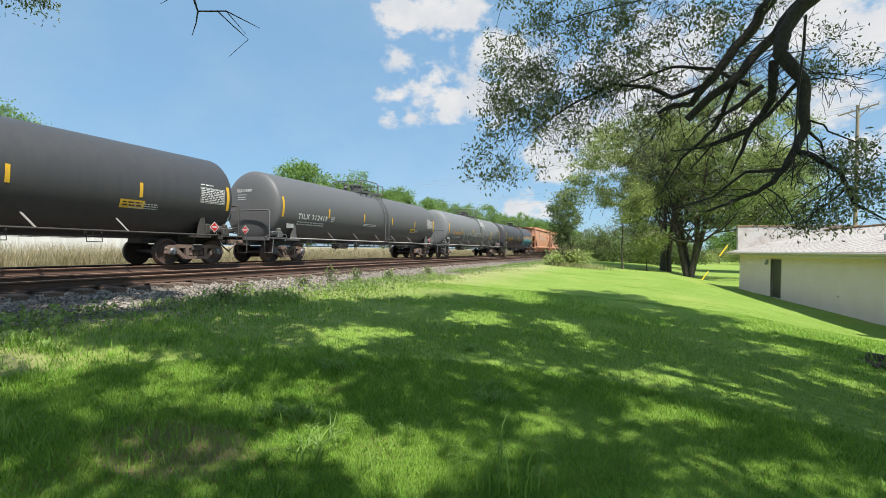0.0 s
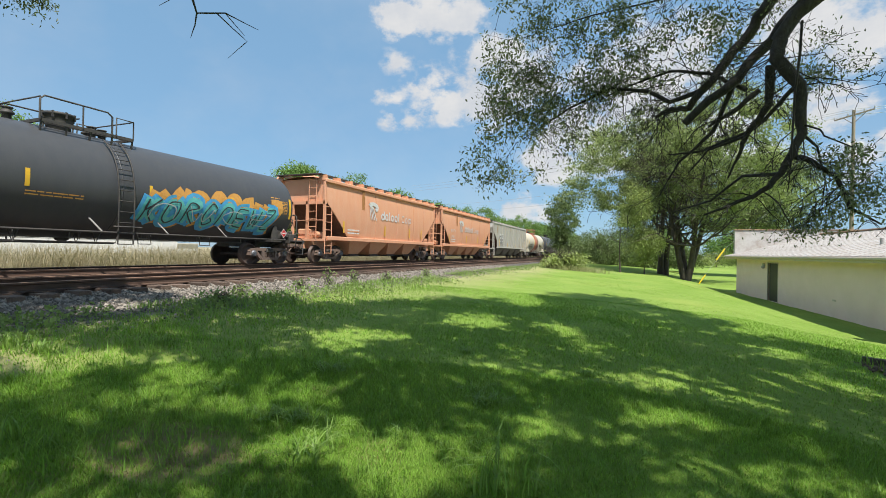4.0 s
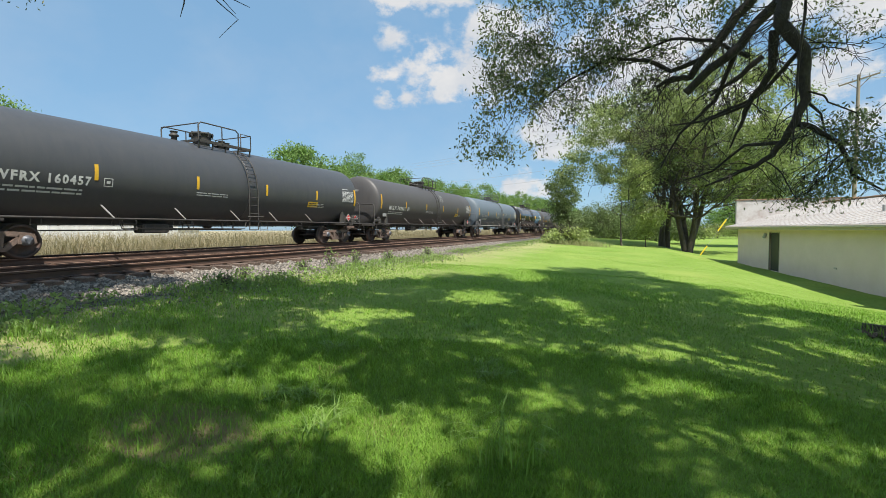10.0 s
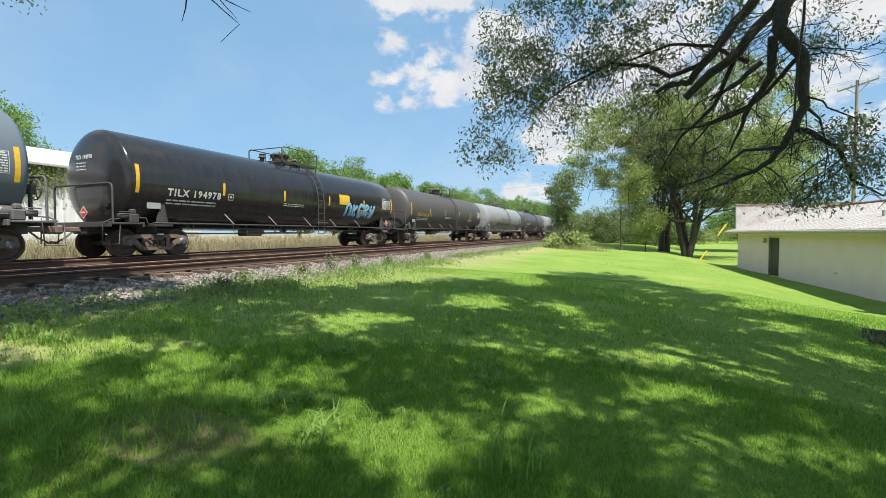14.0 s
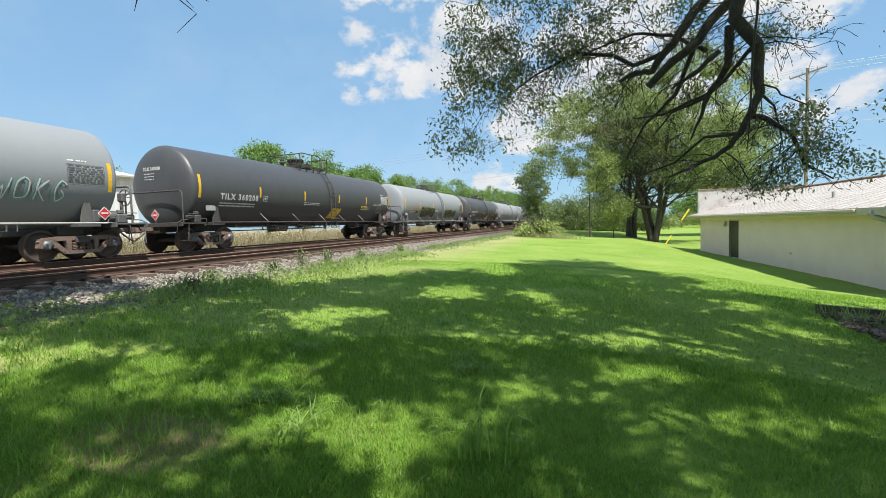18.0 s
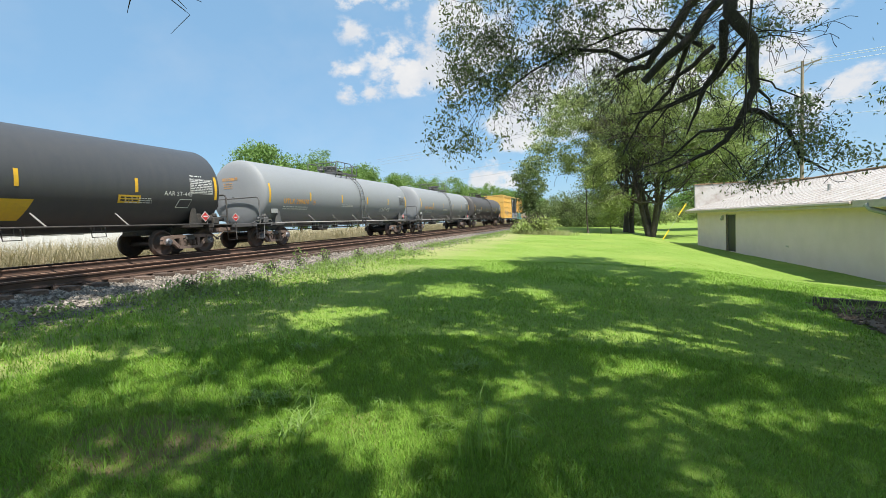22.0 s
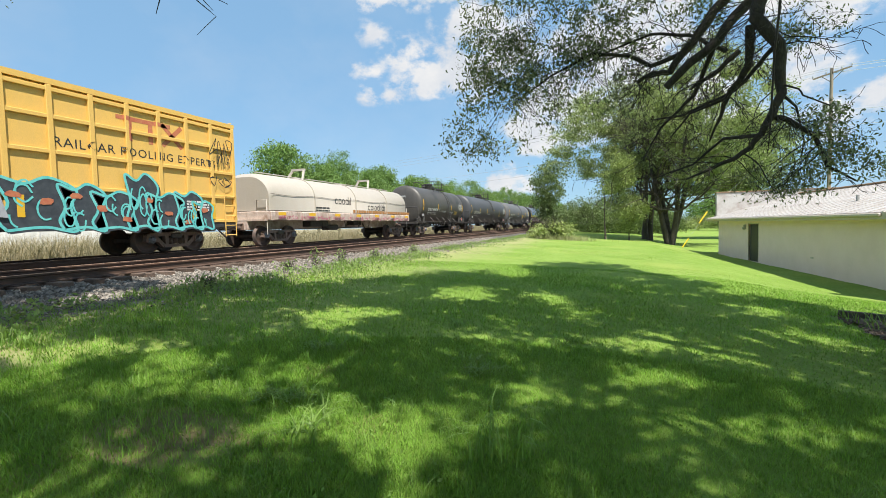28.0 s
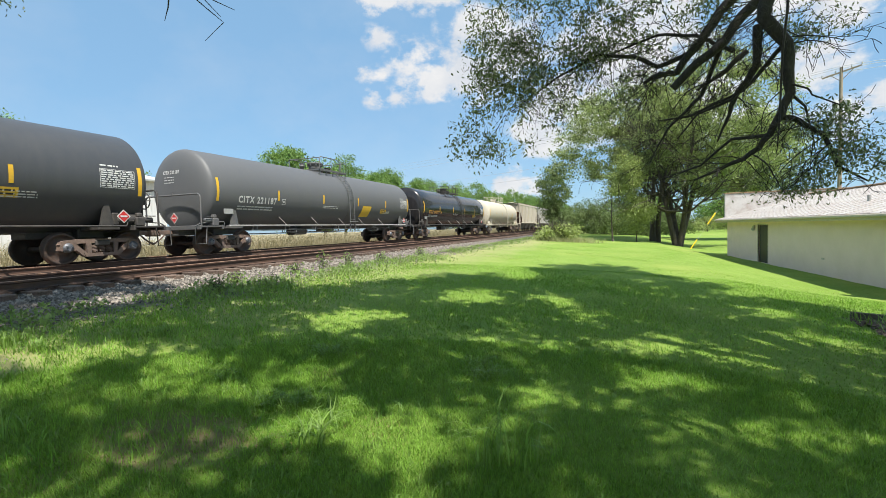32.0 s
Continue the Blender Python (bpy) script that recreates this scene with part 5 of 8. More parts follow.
    for y, z, a, tall, n in ((-6.95, 3.86, 0.34, 1.5, 15), (-3.4, 3.86, 0.42, 1.15, 18), (-0.6, 3.86, 0.42, 1.1, 16), (-2.2, 3.86, 0.2, 0.7, 6), (2.4, 3.86, 0.25, 0.8, 7), (4.6, 3.86, 0.2, 0.9, 6)):
        q = Mesh()
        for k in range(n):
            u, wd = rnd.gauss(0, a * 0.5), rnd.uniform(0.015, 0.06)
            top, low = -rnd.uniform(0, 0.25), -tall * rnd.uniform(0.3, 1.0) * math.exp(-(u / a) ** 2)
            q.add([(u - wd * 0.4, top, k * 0.0004), (u + wd * 0.4, top, k * 0.0004), (u + wd, (top + low) * 0.5, k * 0.0004), (u + 0.006, low, k * 0.0004), (u - wd, (top + low) * 0.5, k * 0.0004)], [(0, 1, 2, 3, 4)])
        part("rust_stain", flat(q, 1.52, y, z, 0.004), RUST_RUN, c, "orange-brown rust runs on the side sheet")
    part("data_panel", Mesh().box(0.85, -L(6) / 2 + 0.68, 3.5, 1.4, -L(6) / 2 + 0.70, 3.95), WHITE_INK, c)
    for y, rows in ((-6.2, ("IA", "82")), (-5.3, ("IS", "96"))):
        d = part("data_panel", flat(patch(0.66, 0.92, 1), 1.52, y, 1.95, 0.056), WHITE_INK, c, "white panel with black marks")
        for j, tx in enumerate(rows):
            part("reporting_mark", flat(letters(tx, 0.38, 1.3, 0.006), 1.52, y + 0.08, 2.46 - 0.42 * j, 0.062), BLACK_INK, d)
    part("small_writing", flat(bars(2, 1.3, 0.05, 0.08, 61), 1.52, -5.9, 1.70, 0.056), BLACK_INK, c)
    for y in (-6.35, -2.6, 1.6, 4.4, 6.3):
        part("reflective_stripe", flat(patch(0.12, 0.8 if abs(y) > 5 else 0.42, 1), 1.52, y, 1.42, 0.056), YELLOW, c)
    c = car_at(7, tank_car(L(7), P_WHITE, "cream white tank car with a rust-red middle band", "EAGX 20010", BLACK_INK, trim=P_WHITE, top=P_BAND, small_ink=BLACK_INK, dome=-0.35, gap=1.65, bonnet=False))
    part("tank_band", Mesh().lathe([(-1.85, TANK_R + 0.004), (-1.85, TANK_R + 0.008), (1.3, TANK_R + 0.008), (1.3, TANK_R + 0.004)], 48, Matrix.Translation((0, 0, TANK_FOOT + TANK_R)), closed=True), P_BAND, c, "rust-red painted band")
    for y, z in ((-2.3, 2.6), (-2.4, 2.0)):
        tag(c, L(7), patch(0.22, 0.8), DECAL_YELLOW, y, z)
    tag(c, L(7), scrawl(1.6, 0.5, 4, 0.05, 14), BLACK_INK, 1.8, 2.0)
    car_at(8, tank_car(L(8), P_BLACK2, "black tank car with white numbers", "WFRX 160457"))
    c = car_at(9, tank_car(L(9), P_BROWNBLACK, "brownish black tank car with white numbers", "MULX 702611", turned=True))
    tag(c, L(9), scrawl(0.7, 0.75, 3, 0.028, 91), GALV, 1.1, 2.75, "pale sprayed scrawl")
    c = car_at(10, tank_car(L(10), P_BLUE, "blue-grey tank car with pale scrawled spray paint", "TILX 198825", GALV))
    tag(c, L(10), piece((3, 4, 2, 1, 7, 0, 5), 4.2, 0.8, 0.05, 0.2, 22), GALV, -1.2, 2.0, "pale sprayed scrawl")
    tag(c, L(10), scrawl(6.0, 0.3, 16, 0.022, 23), GALV, -2.3, 1.72)
    c = car_at(11, tank_car(L(11), P_GLOSS, "glossy black tank car with blue and yellow spray paint", "TILX 194978"))
    tag(c, L(11), piece((2, 7, 3, 5, 6), 2.9, 0.9, 0.2, 0.1, 26), SPRAY_BLUE, 2.9, 1.75, "blue and white sprayed shapes")
    tag(c, L(11), piece((2, 7, 3, 5, 6), 2.9, 0.9, 0.06, 0.1, 26), WHITE_INK, 2.95, 1.78, lift=0.02)
    tag(c, L(11), patch(0.9, 0.5), DECAL_YELLOW, 2.4, 2.2)
    car_at(12, tank_car(L(12), P_BROWNBLACK, "dull brown-black tank car with amber marks", "UTLX 640118", ORANGE_INK))
    c = car_at(13, tank_car(L(13), P_LIGHT, "light grey tank car with pale olive spray lettering", "UTLX 209331", ORANGE_INK, dome=0.35, gap=1.64, turned=True))
    order = (0, 1, 2, 6, 7, 1, 4, 5)
    tag(c, L(13), piece(order, 4.3, 0.95, 0.42, 0.05, 31), BLACK_INK, -2.45, 1.72, "pale olive sprayed shapes edged in black")
    tag(c, L(13), piece(order, 4.3, 0.95, 0.33, 0.05, 31), SPRAY_OLIVE, -2.47, 1.70, lift=0.024)
    tag(c, L(13), piece(order, 4.3, 0.95, 0.035, 0.05, 33), BLACK_INK, -2.44, 1.76, lift=0.036)
    tag(c, L(13), piece((5, 0, 3), 1.0, 0.7, 0.09, 0.1, 35), SPRAY_FADED, -4.2, 1.78, "faded green sprayed shapes")
    tag(c, L(13), scrawl(1.3, 0.28, 5, 0.035, 36), WHITE_INK, 3.0, 1.95)
    tag(c, L(13), piece((6, 4, 7, 3), 1.7, 0.8, 0.13, 0.15, 37), SPRAY_PALE_TEAL, 4.75, 1.78, "teal and white sprayed shapes")
    tag(c, L(13), piece((6, 4, 7, 3), 1.7, 0.8, 0.03, 0.15, 37), WHITE_INK, 4.78, 1.80, lift=0.024)
    for k, num in ((14, "TILX 360208"), (16, "TILX 360188")):
        c = car_at(k, tank_car(L(k), P_BLACK2, "black tank car with yellow slanted panels", num, turned=k == 16))
        q = slanted(0.95, 0.66)
        tag(c, L(k), q, DECAL_YELLOW, 0.8, 1.48, "slanted yellow panel")
        h = part("side_writing", curved(letters("AAR ST-445", 0.21, 1.05), TANK_R, TANK_FOOT + TANK_R, L(k) / 2 - 3.6, 2.05), WHITE_INK, c)
        part("writing_frame", curved(ribbon([(0, 0), (0.5, 0), (0.62, 0.3), (0.12, 0.3), (0, 0)], 0.025), TANK_R, TANK_FOOT + TANK_R, L(k) / 2 - 3.1, 1.66), WHITE_INK, h)
    c = car_at(15, tank_car(L(15), P_LIGHT, "light grey tank car with black rounded spray lettering", "UTLX 210328", ORANGE_INK, gap=1.5))
    for y, w, h, order, s in ((-4.35, 3.2, 0.78, (3, 1, 1, 2, 3, 4), 51), (1.9, 3.2, 0.66, (3, 0, 5, 1, 7, 4), 52)):
        tag(c, L(15), piece(order, w, h, 0.44, 0.08, s), SPRAY_LIME, y, 1.68, "black rounded sprayed shapes edged in lime")
        tag(c, L(15), piece(order, w, h, 0.37, 0.08, s), SPRAY_BLACK, y, 1.68, lift=0.020)
        tag(c, L(15), piece(order, w * 0.98, h * 0.9, 0.022, 0.08, s + 5), SPRAY_LIME, y + 0.05, 1.72, lift=0.032)
    q = ribbon(spline([(0, 0), (0.16, 0.2), (0.42, 0.2), (0.56, 0.06)]), 0.15)
    tag(c, L(15), q, SPRAY_BLACK, -5.6, 1.85)
    tag(c, L(15), ribbon(spline([(-0.04, -0.08), (0.0, 0.10), (0.15, 0.29), (0.45, 0.29), (0.62, 0.09)]), 0.025), SPRAY_LIME, -5.6, 1.85)
    c = car_at(17, tank_car(L(17), P_LIGHT, "long light grey tank car with amber numbers", "UTLX 209670", ORANGE_INK, gap=1.5, brake_first=True))
    tag(c, L(17), scrawl(1.5, 0.3, 5, 0.04, 44), WHITE_INK, 3.4, 1.9)
    car_at(18, tank_car(L(18), P_LIGHT, "light grey tank car with amber numbers", "NATX 310184", ORANGE_INK, gap=1.64, turned=True))
    c = car_at(19, tank_car(L(19), P_BROWNBLACK, "brown-black tank car with faint scrawl", "TILX 360309"))
    tag(c, L(19), scrawl(3.2, 0.7, 6, 0.03, 47), GALV, 1.6, 1.85)
    car_at(20, box_car(L(20)))
    car_at(21, coil_car(L(21)))
    c = car_at(22, tank_car(L(22), P_SOOTY, "short sooty brown-grey tank car with dark patches", "UTLX 600674", r=1.53, stripes=6, gap=1.75))
    for y, z, w, h in ((-2.2, 2.9, 0.7, 0.8), (1.5, 2.75, 0.75, 0.95), (3.1, 2.7, 0.9, 1.0), (0.5, 1.5, 1.5, 0.6)):
        tag(c, L(22), patch(w, h, 8), P_SOOT, y, z, "worn dark patch", r=1.53)
    car_at(23, tank_car(L(23), P_BLACK2, "satin black tank car with bold white numbers", "CTCX 732445", size=0.44))
    c = car_at(24, tank_car(L(24), P_DARK, "dark grey tank car with white numbers", "CITX 221187", size=0.38))
    q = slanted(0.95, 0.66)
    tag(c, L(24), q, DECAL_YELLOW, 1.9, 1.75, "slanted yellow panel")
    car_at(25, tank_car(L(25), P_GLOSS, "glossy black tank car with amber numbers", "UTLX 680271", ORANGE_INK))
    car_at(26, tank_car(L(26), P_WHITE, "white tank car with pale railings", "", trim=P_WHITE, top=P_WHITE))
    car_at(27, hopper_car(L(27), P_BEIGE, "beige covered hopper car", "", 3, False, 4.12, 1.52, ribs=12))
    car_at(28, hopper_car(L(28), P_HOPGREY, "grey covered hopper car", "", 3, False, 4.12, 1.52, ribs=12))
    car_at(29, tank_car(L(29), P_GREY, "grey tank car far down the train", ""))


def run(t):
    """How far the train has come at t seconds."""
    return 13.265 * t - 0.5 * 0.01368 * t * t


def motions():
    for car, y in CARS:
        walk(car, [(t, pose(TRAIN_X, y - run(t), RAIL_Z)) for t in range(0, 33)])
    # one turn for all wheelsets that share a place in their truck
    for side in (0.89, -0.89):
        alike = [w for w, y in WHEELSETS if y == side]
        walk(alike[0], [(k / 30, pose(0, side, WHEEL_R) @ Matrix.Rotation(run(k / 30) / WHEEL_R, 4, "X")) for k in range(0, 961)])
        keys = alike[0].animation_data
        for w in alike[1:]:
            w.rotation_mode = "QUATERNION"
            w.animation_data_create()
            w.animation_data.action = keys.action
            w.animation_data.action_slot = keys.action_slot


# ---- ground ----
def lawn_z(x, y):
    """Height of the ground: falls gently from the track bed to the buildings."""
    if x < -18.5:
        return 0.30
    if x < -8.2:
        return 0.34
    if x < -7.4:
        return 0.34 + (x + 8.2) / 0.8 * 0.13
    z = max(-0.58, -0.063 * x)
    # the bank steepens down to the long wall
    bank = min(1.0, max(0.0, (y - 11.0) / 5.0)) * min(1.0, max(0.0, (x - 3.0) / 3.3))
    return z + bank * (-0.765 - z)


def ground_material():
    m = bpy.data.materials.new("ground_cover")
    m.use_nodes = True
    nt = m.node_tree
    N, L = nt.nodes, nt.links
    b = N["Principled BSDF"]
    b.inputs["Roughness"].default_value, b.inputs["Specular IOR Level"].default_value = 0.9, 0.15
    tc = N.new("ShaderNodeTexCoord")
    sep = N.new("ShaderNodeSeparateXYZ")
    L.new(tc.outputs["Object"], sep.inputs[0])

    def noise_at(scale, detail=6, rough=0.6):
        n = N.new("ShaderNodeTexNoise")
        n.inputs["Scale"].default_value, n.inputs["Detail"].default_value, n.inputs["Roughness"].default_value = scale, detail, rough
        L.new(tc.outputs["Object"], n.inputs["Vector"])
        return n.outputs["Fac"]

    def rng(src, a, b2, lo=0.0, hi=1.0):
        r = N.new("ShaderNodeMapRange")
        r.inputs["From Min"].default_value, r.inputs["From Max"].default_value = a, b2
        r.inputs["To Min"].default_value, r.inputs["To Max"].default_value = lo, hi
        L.new(src, r.inputs["Value"])
        return r.outputs["Result"]

    def mixc(f, a, b2):
        x = N.new("ShaderNodeMix")
        x.data_type = "RGBA"
        if hasattr(f, "links"):
            L.new(f, x.inputs["Factor"])
        for s, v in (("A", a), ("B", b2)):
            if isinstance(v, tuple):
                x.inputs[s].default_value = (*v, 1)
            else:
                L.new(v, x.inputs[s])
        return x.outputs["Result"]

    def math2(op, a, b2):
        x = N.new("ShaderNodeMath")
        x.operation = op
        for k, v in enumerate((a, b2)):
            if isinstance(v, float):
                x.inputs[k].default_value = v
            else:
                L.new(v, x.inputs[k])
        return x.outputs[0]

    grass = mixc(rng(noise_at(0.55), 0.35, 0.65), (0.185, 0.29, 0.052), (0.245, 0.34, 0.078))
    grass = mixc(rng(noise_at(9.0, 8, 0.7), 0.42, 0.72), grass, (0.14, 0.225, 0.026))
    grass = mixc(rng(noise_at(3.0), 0.64, 0.78, 0, 0.5), grass, (0.24, 0.24, 0.06))
    grass = mixc(rng(noise_at(0.16, 5), 0.50, 0.66, 0, 0.55), grass, (0.30, 0.345, 0.085))
    verge = math2("ADD", sep.outputs["X"], rng(noise_at(0.45, 7, 0.7), 0.25, 0.75, -1.6, 1.6))
    grass = mixc(rng(verge, -3.9, -6.4, 0, 0.8), grass, (0.335, 0.315, 0.15))
    dry = mixc(rng(noise_at(0.9, 8), 0.4, 0.62), (0.40, 0.335, 0.23), (0.33, 0.30, 0.18))
    stone = mixc(rng(noise_at(14.0, 10, 0.75), 0.4, 0.6), (0.10, 0.092, 0.075), (0.19, 0.17, 0.14))
    # bare strip beside the track, dry field beyond it
    edge = math2("ADD", sep.outputs["X"], rng(noise_at(0.8, 8, 0.7), 0.25, 0.75, -1.3, 1.3))
    col = mixc(rng(edge, -7.3, -6.6), stone, grass)
    col = mixc(rng(edge, -18.6, -18.0), dry, col)
    # worn patch in the lawn
    px = math2("SUBTRACT", sep.outputs["X"], -2.75)
    py = math2("SUBTRACT", sep.outputs["Y"], 2.08)
    d = math2("ADD", math2("MULTIPLY", px, px), math2("MULTIPLY", py, math2("MULTIPLY", py, 2.0)))
    d = math2("ADD", d, rng(noise_at(5.0, 8, 0.7), 0.3, 0.7, -0.5, 0.5))
    col = mixc(rng(d, 0.40, 0.0, 0, 0.9), col, (0.27, 0.215, 0.12))
    L.new(col, b.inputs["Base Color"])
    bu = N.new("ShaderNodeBump")
    bu.inputs["Strength"].default_value, bu.inputs["Distance"].default_value = 0.6, 0.05
    L.new(noise_at(22.0, 8, 0.7), bu.inputs["Height"])
    L.new(bu.outputs["Normal"], b.inputs["Normal"])
    return m


def build_ground():
    xs = sorted(set([-3000, -600, -200, -80, -40, -24] + list(np.arange(-20, -8, 1.0)) + [-8.2, -7.8, -7.4] + list(np.arange(-7, 14, 0.5)) + [18, 25, 40, 80, 200, 600, 3000]))
    ys = sorted(set([-3000, -600, -150, -40, -15] + list(np.arange(-6, 36, 0.5)) + list(np.arange(36, 80, 4)) + [100, 150, 300, 700, 3000]))
    q = Mesh()
    v = []
    for y in ys:
        for x in xs:
            z = lawn_z(x, y)
            if -7 < x < 14 and -6 <= y < 36:
                z += 0.03 * noise.noise((x * 0.4, y * 0.4, 0)) + 0.012 * noise.noise((x * 1.3, y * 1.3, 5))
            v.append((x, y, z))
    n = len(xs)
    q.add(v, [(j * n + i, j * n + i + 1, (j + 1) * n + i + 1, (j + 1) * n + i) for j in range(len(ys) - 1) for i in range(n - 1)], True)
    solid("ground", q, ground_material(), "mown lawn falling from a railway bed, dry field beyond", "ground", kind="structure")


# ---- track ----
BALLAST = material("ballast", (0.06, 0.052, 0.046), 0.9, 0.0, (0.12, 0.105, 0.09), 16.0, 0.5, 10, 0.3, 70, 0.8, 30)
STONE = material("ballast_stone", (0.15, 0.132, 0.112), 0.9, 0.0, (0.235, 0.205, 0.17), 3.0, 0.5, grain=0.2, random_amount=0.65, island=True)
STONE_DARK = material("greasy_stone", (0.075, 0.062, 0.052), 0.85, 0.0, (0.12, 0.10, 0.085), 3.0, 0.5, grain=0.2, random_amount=0.5, island=True)
TIE = material("tie_timber", (0.10, 0.068, 0.05), 0.9, 0.0, (0.17, 0.12, 0.092), 5.0, 0.5, 8, 0.25, 50, 0.5, 30, (1, 8, 8), random_amount=0.35)
# rail sides darkened for shade and heads lightened for sun, over rust and wear
RAIL = material("rail_rust", (0.10, 0.055, 0.036), 0.75, 0.0, (0.055, 0.036, 0.028), 5.0, 0.5, grain=0.2, stretch=(1, 0.1, 1))
RAIL_TOP = material("rail_head", (0.50, 0.31, 0.21), 0.5, 0.1, (0.38, 0.22, 0.15), 3.0, 0.55, stretch=(1, 0.05, 1))


def build_track():
    y0, y1 = -60.0, 420.0
    bed = Mesh()
    sec = [(-18.4, 0.28), (-17.2, 0.575), (-9.55, 0.575), (-8.9, 0.49), (-7.75, 0.36)]
    ys = list(np.arange(y0, 60, 2.0)) + list(np.arange(60, y1 + 1, 20.0))
    v = [(x + (0.12 * noise.noise((x, y * 0.7, 3)) if x > -9 else 0), y, z + 0.02 * noise.noise((x, y * 0.9, 0))) for y in ys for x, z in sec]
    bed.add(v, [(j * 5 + i, j * 5 + i + 1, j * 5 + i + 6, j * 5 + i + 5) for j in range(len(ys) - 1) for i in range(4)], True)
    solid("ballast_bed", bed, BALLAST, "grey crushed-stone bed under two tracks", "railway ballast", kind="structure")
    for name, cx in (("main_track", TRAIN_X), ("side_track", NEAR_X)):
        tr = thing(name, None, "steel rails on dark timber sleepers in grey ballast", "railway track", kind="structure")
        for s in (1, -1):
            x = cx + s * (GAUGE / 2 + 0.035)
            prof = [(-0.075, -0.17), (0.075, -0.17), (0.075, -0.155), (0.012, -0.135), (0.010, -0.05), (0.037, -0.035), (0.037, -0.006), (-0.037, -0.006), (-0.037, -0.035), (-0.010, -0.05), (-0.012, -0.135), (-0.075, -0.155)]
            q = Mesh()
            n = len(prof)
            q.add([(x + a, y, RAIL_Z + b) for y in (y0, y1) for a, b in prof], [(k, (k + 1) % n, n + (k + 1) % n, n + k) for k in range(n)])
            r = part("rail", q, RAIL, tr, "rust-brown rail")
            part("rail_head", Mesh().box(x - 0.034, y0, RAIL_Z - 0.006, x + 0.034, y1, RAIL_Z), RAIL_TOP, r, "worn running surface, lightened for the sun on it")
        rnd = random.Random(5 if cx == NEAR_X else 6)
        far = Mesh()
        tie = Mesh().box(-1.3, -0.11, -0.17, 1.3, 0.11, 0.0, chamfer=0.012).data("tie", TIE)
        plate = Mesh().box(-0.17, -0.09, 0, 0.17, 0.09, 0.018).data("tie_plate", RAIL)
        k, y = 0, -2.0
        while y < 330:
            m = pose(cx + rnd.uniform(-0.05, 0.05), y + rnd.uniform(-0.03, 0.03), RAIL_Z - 0.172 + rnd.uniform(-0.012, 0.004), rnd.uniform(-1, 1), 0, rnd.uniform(-1.2, 1.2))
            if k < (120 if cx == NEAR_X else 60):
                t = part("tie", tie, None, tr, m=m)
                if cx == NEAR_X and k < 60:
                    part("tie_plate", plate, None, t, m=pose(GAUGE / 2 + 0.035, 0, 0.002))
            else:
                far.box(-1.3, -0.11, -0.17, 1.3, 0.11, 0.0, m)
            y += 0.52
            k += 1
        ob = part("ties", far, TIE, tr)
        ob["kind"] = "stuff"


def stones(name, n, place, size, mat, label, seed):
    """Many loose stones in one mesh: squashed octahedra with jitter."""
    rs = np.random.RandomState(seed)
    base = np.array([(1, 0, 0), (-1, 0, 0), (0, 1, 0), (0, -1, 0), (0, 0, 1), (0, 0, -1)], float)
    f = np.array([(0, 2, 4), (2, 1, 4), (1, 3, 4), (3, 0, 4), (2, 0, 5), (1, 2, 5), (3, 1, 5), (0, 3, 5)])
    c = place(rs, n)
    s = rs.uniform(*size, (n, 1, 1))
    v = base[None] * s * rs.uniform(0.6, 1.25, (n, 6, 1)) + rs.normal(0, 0.18, (n, 6, 3)) * s
    a = rs.uniform(0, 6.28, n)
    ca, sa = np.cos(a)[:, None], np.sin(a)[:, None]
    v = np.stack([v[..., 0] * ca - v[..., 1] * sa, v[..., 0] * sa + v[..., 1] * ca, v[..., 2] * 0.75], -1) + c[:, None]
    faces = (f[None] + 6 * np.arange(n)[:, None, None]).reshape(-1, 3)
    return tagged(new(name, fast_mesh(name, v.reshape(-1, 3), faces, mat)), label, "ballast stones", kind="stuff")


def build_stones():
    def shoulder(rs, n):
        y = 1.0 + 34 * rs.uniform(0, 1, n) ** 1.5
        x = rs.uniform(-9.6, -7.4, n)
        z = np.interp(x, [-9.9, -9.5, -8.9, -7.75, -7.4], [0.58, 0.575, 0.495, 0.385, 0.43])
        return np.stack([x, y, z + 0.005], 1)
    stones("ballast_stones", 26000, shoulder, (0.02, 0.052), STONE, "grey and tan crushed ballast stones", 1)

    def strewn(rs, n):
        y = 1.5 + 26 * rs.uniform(0, 1, n) ** 1.3
        x = -7.5 + np.abs(rs.normal(0, 0.55, n))
        return np.stack([x, y, -0.063 * x + 0.008], 1)
    stones("strewn_gravel", 3000, strewn, (0.012, 0.035), STONE, "gravel strewn from the track into the grass", 2)

    def between(rs, n):
        y = 2.0 + 40 * rs.uniform(0, 1, n) ** 1.4
        x = rs.uniform(-14, -9.8, n)
        return np.stack([x, y, np.full(n, 0.58)], 1)
    stones("track_stones", 8000, between, (0.02, 0.045), STONE_DARK, "crushed stones between the rails", 3)


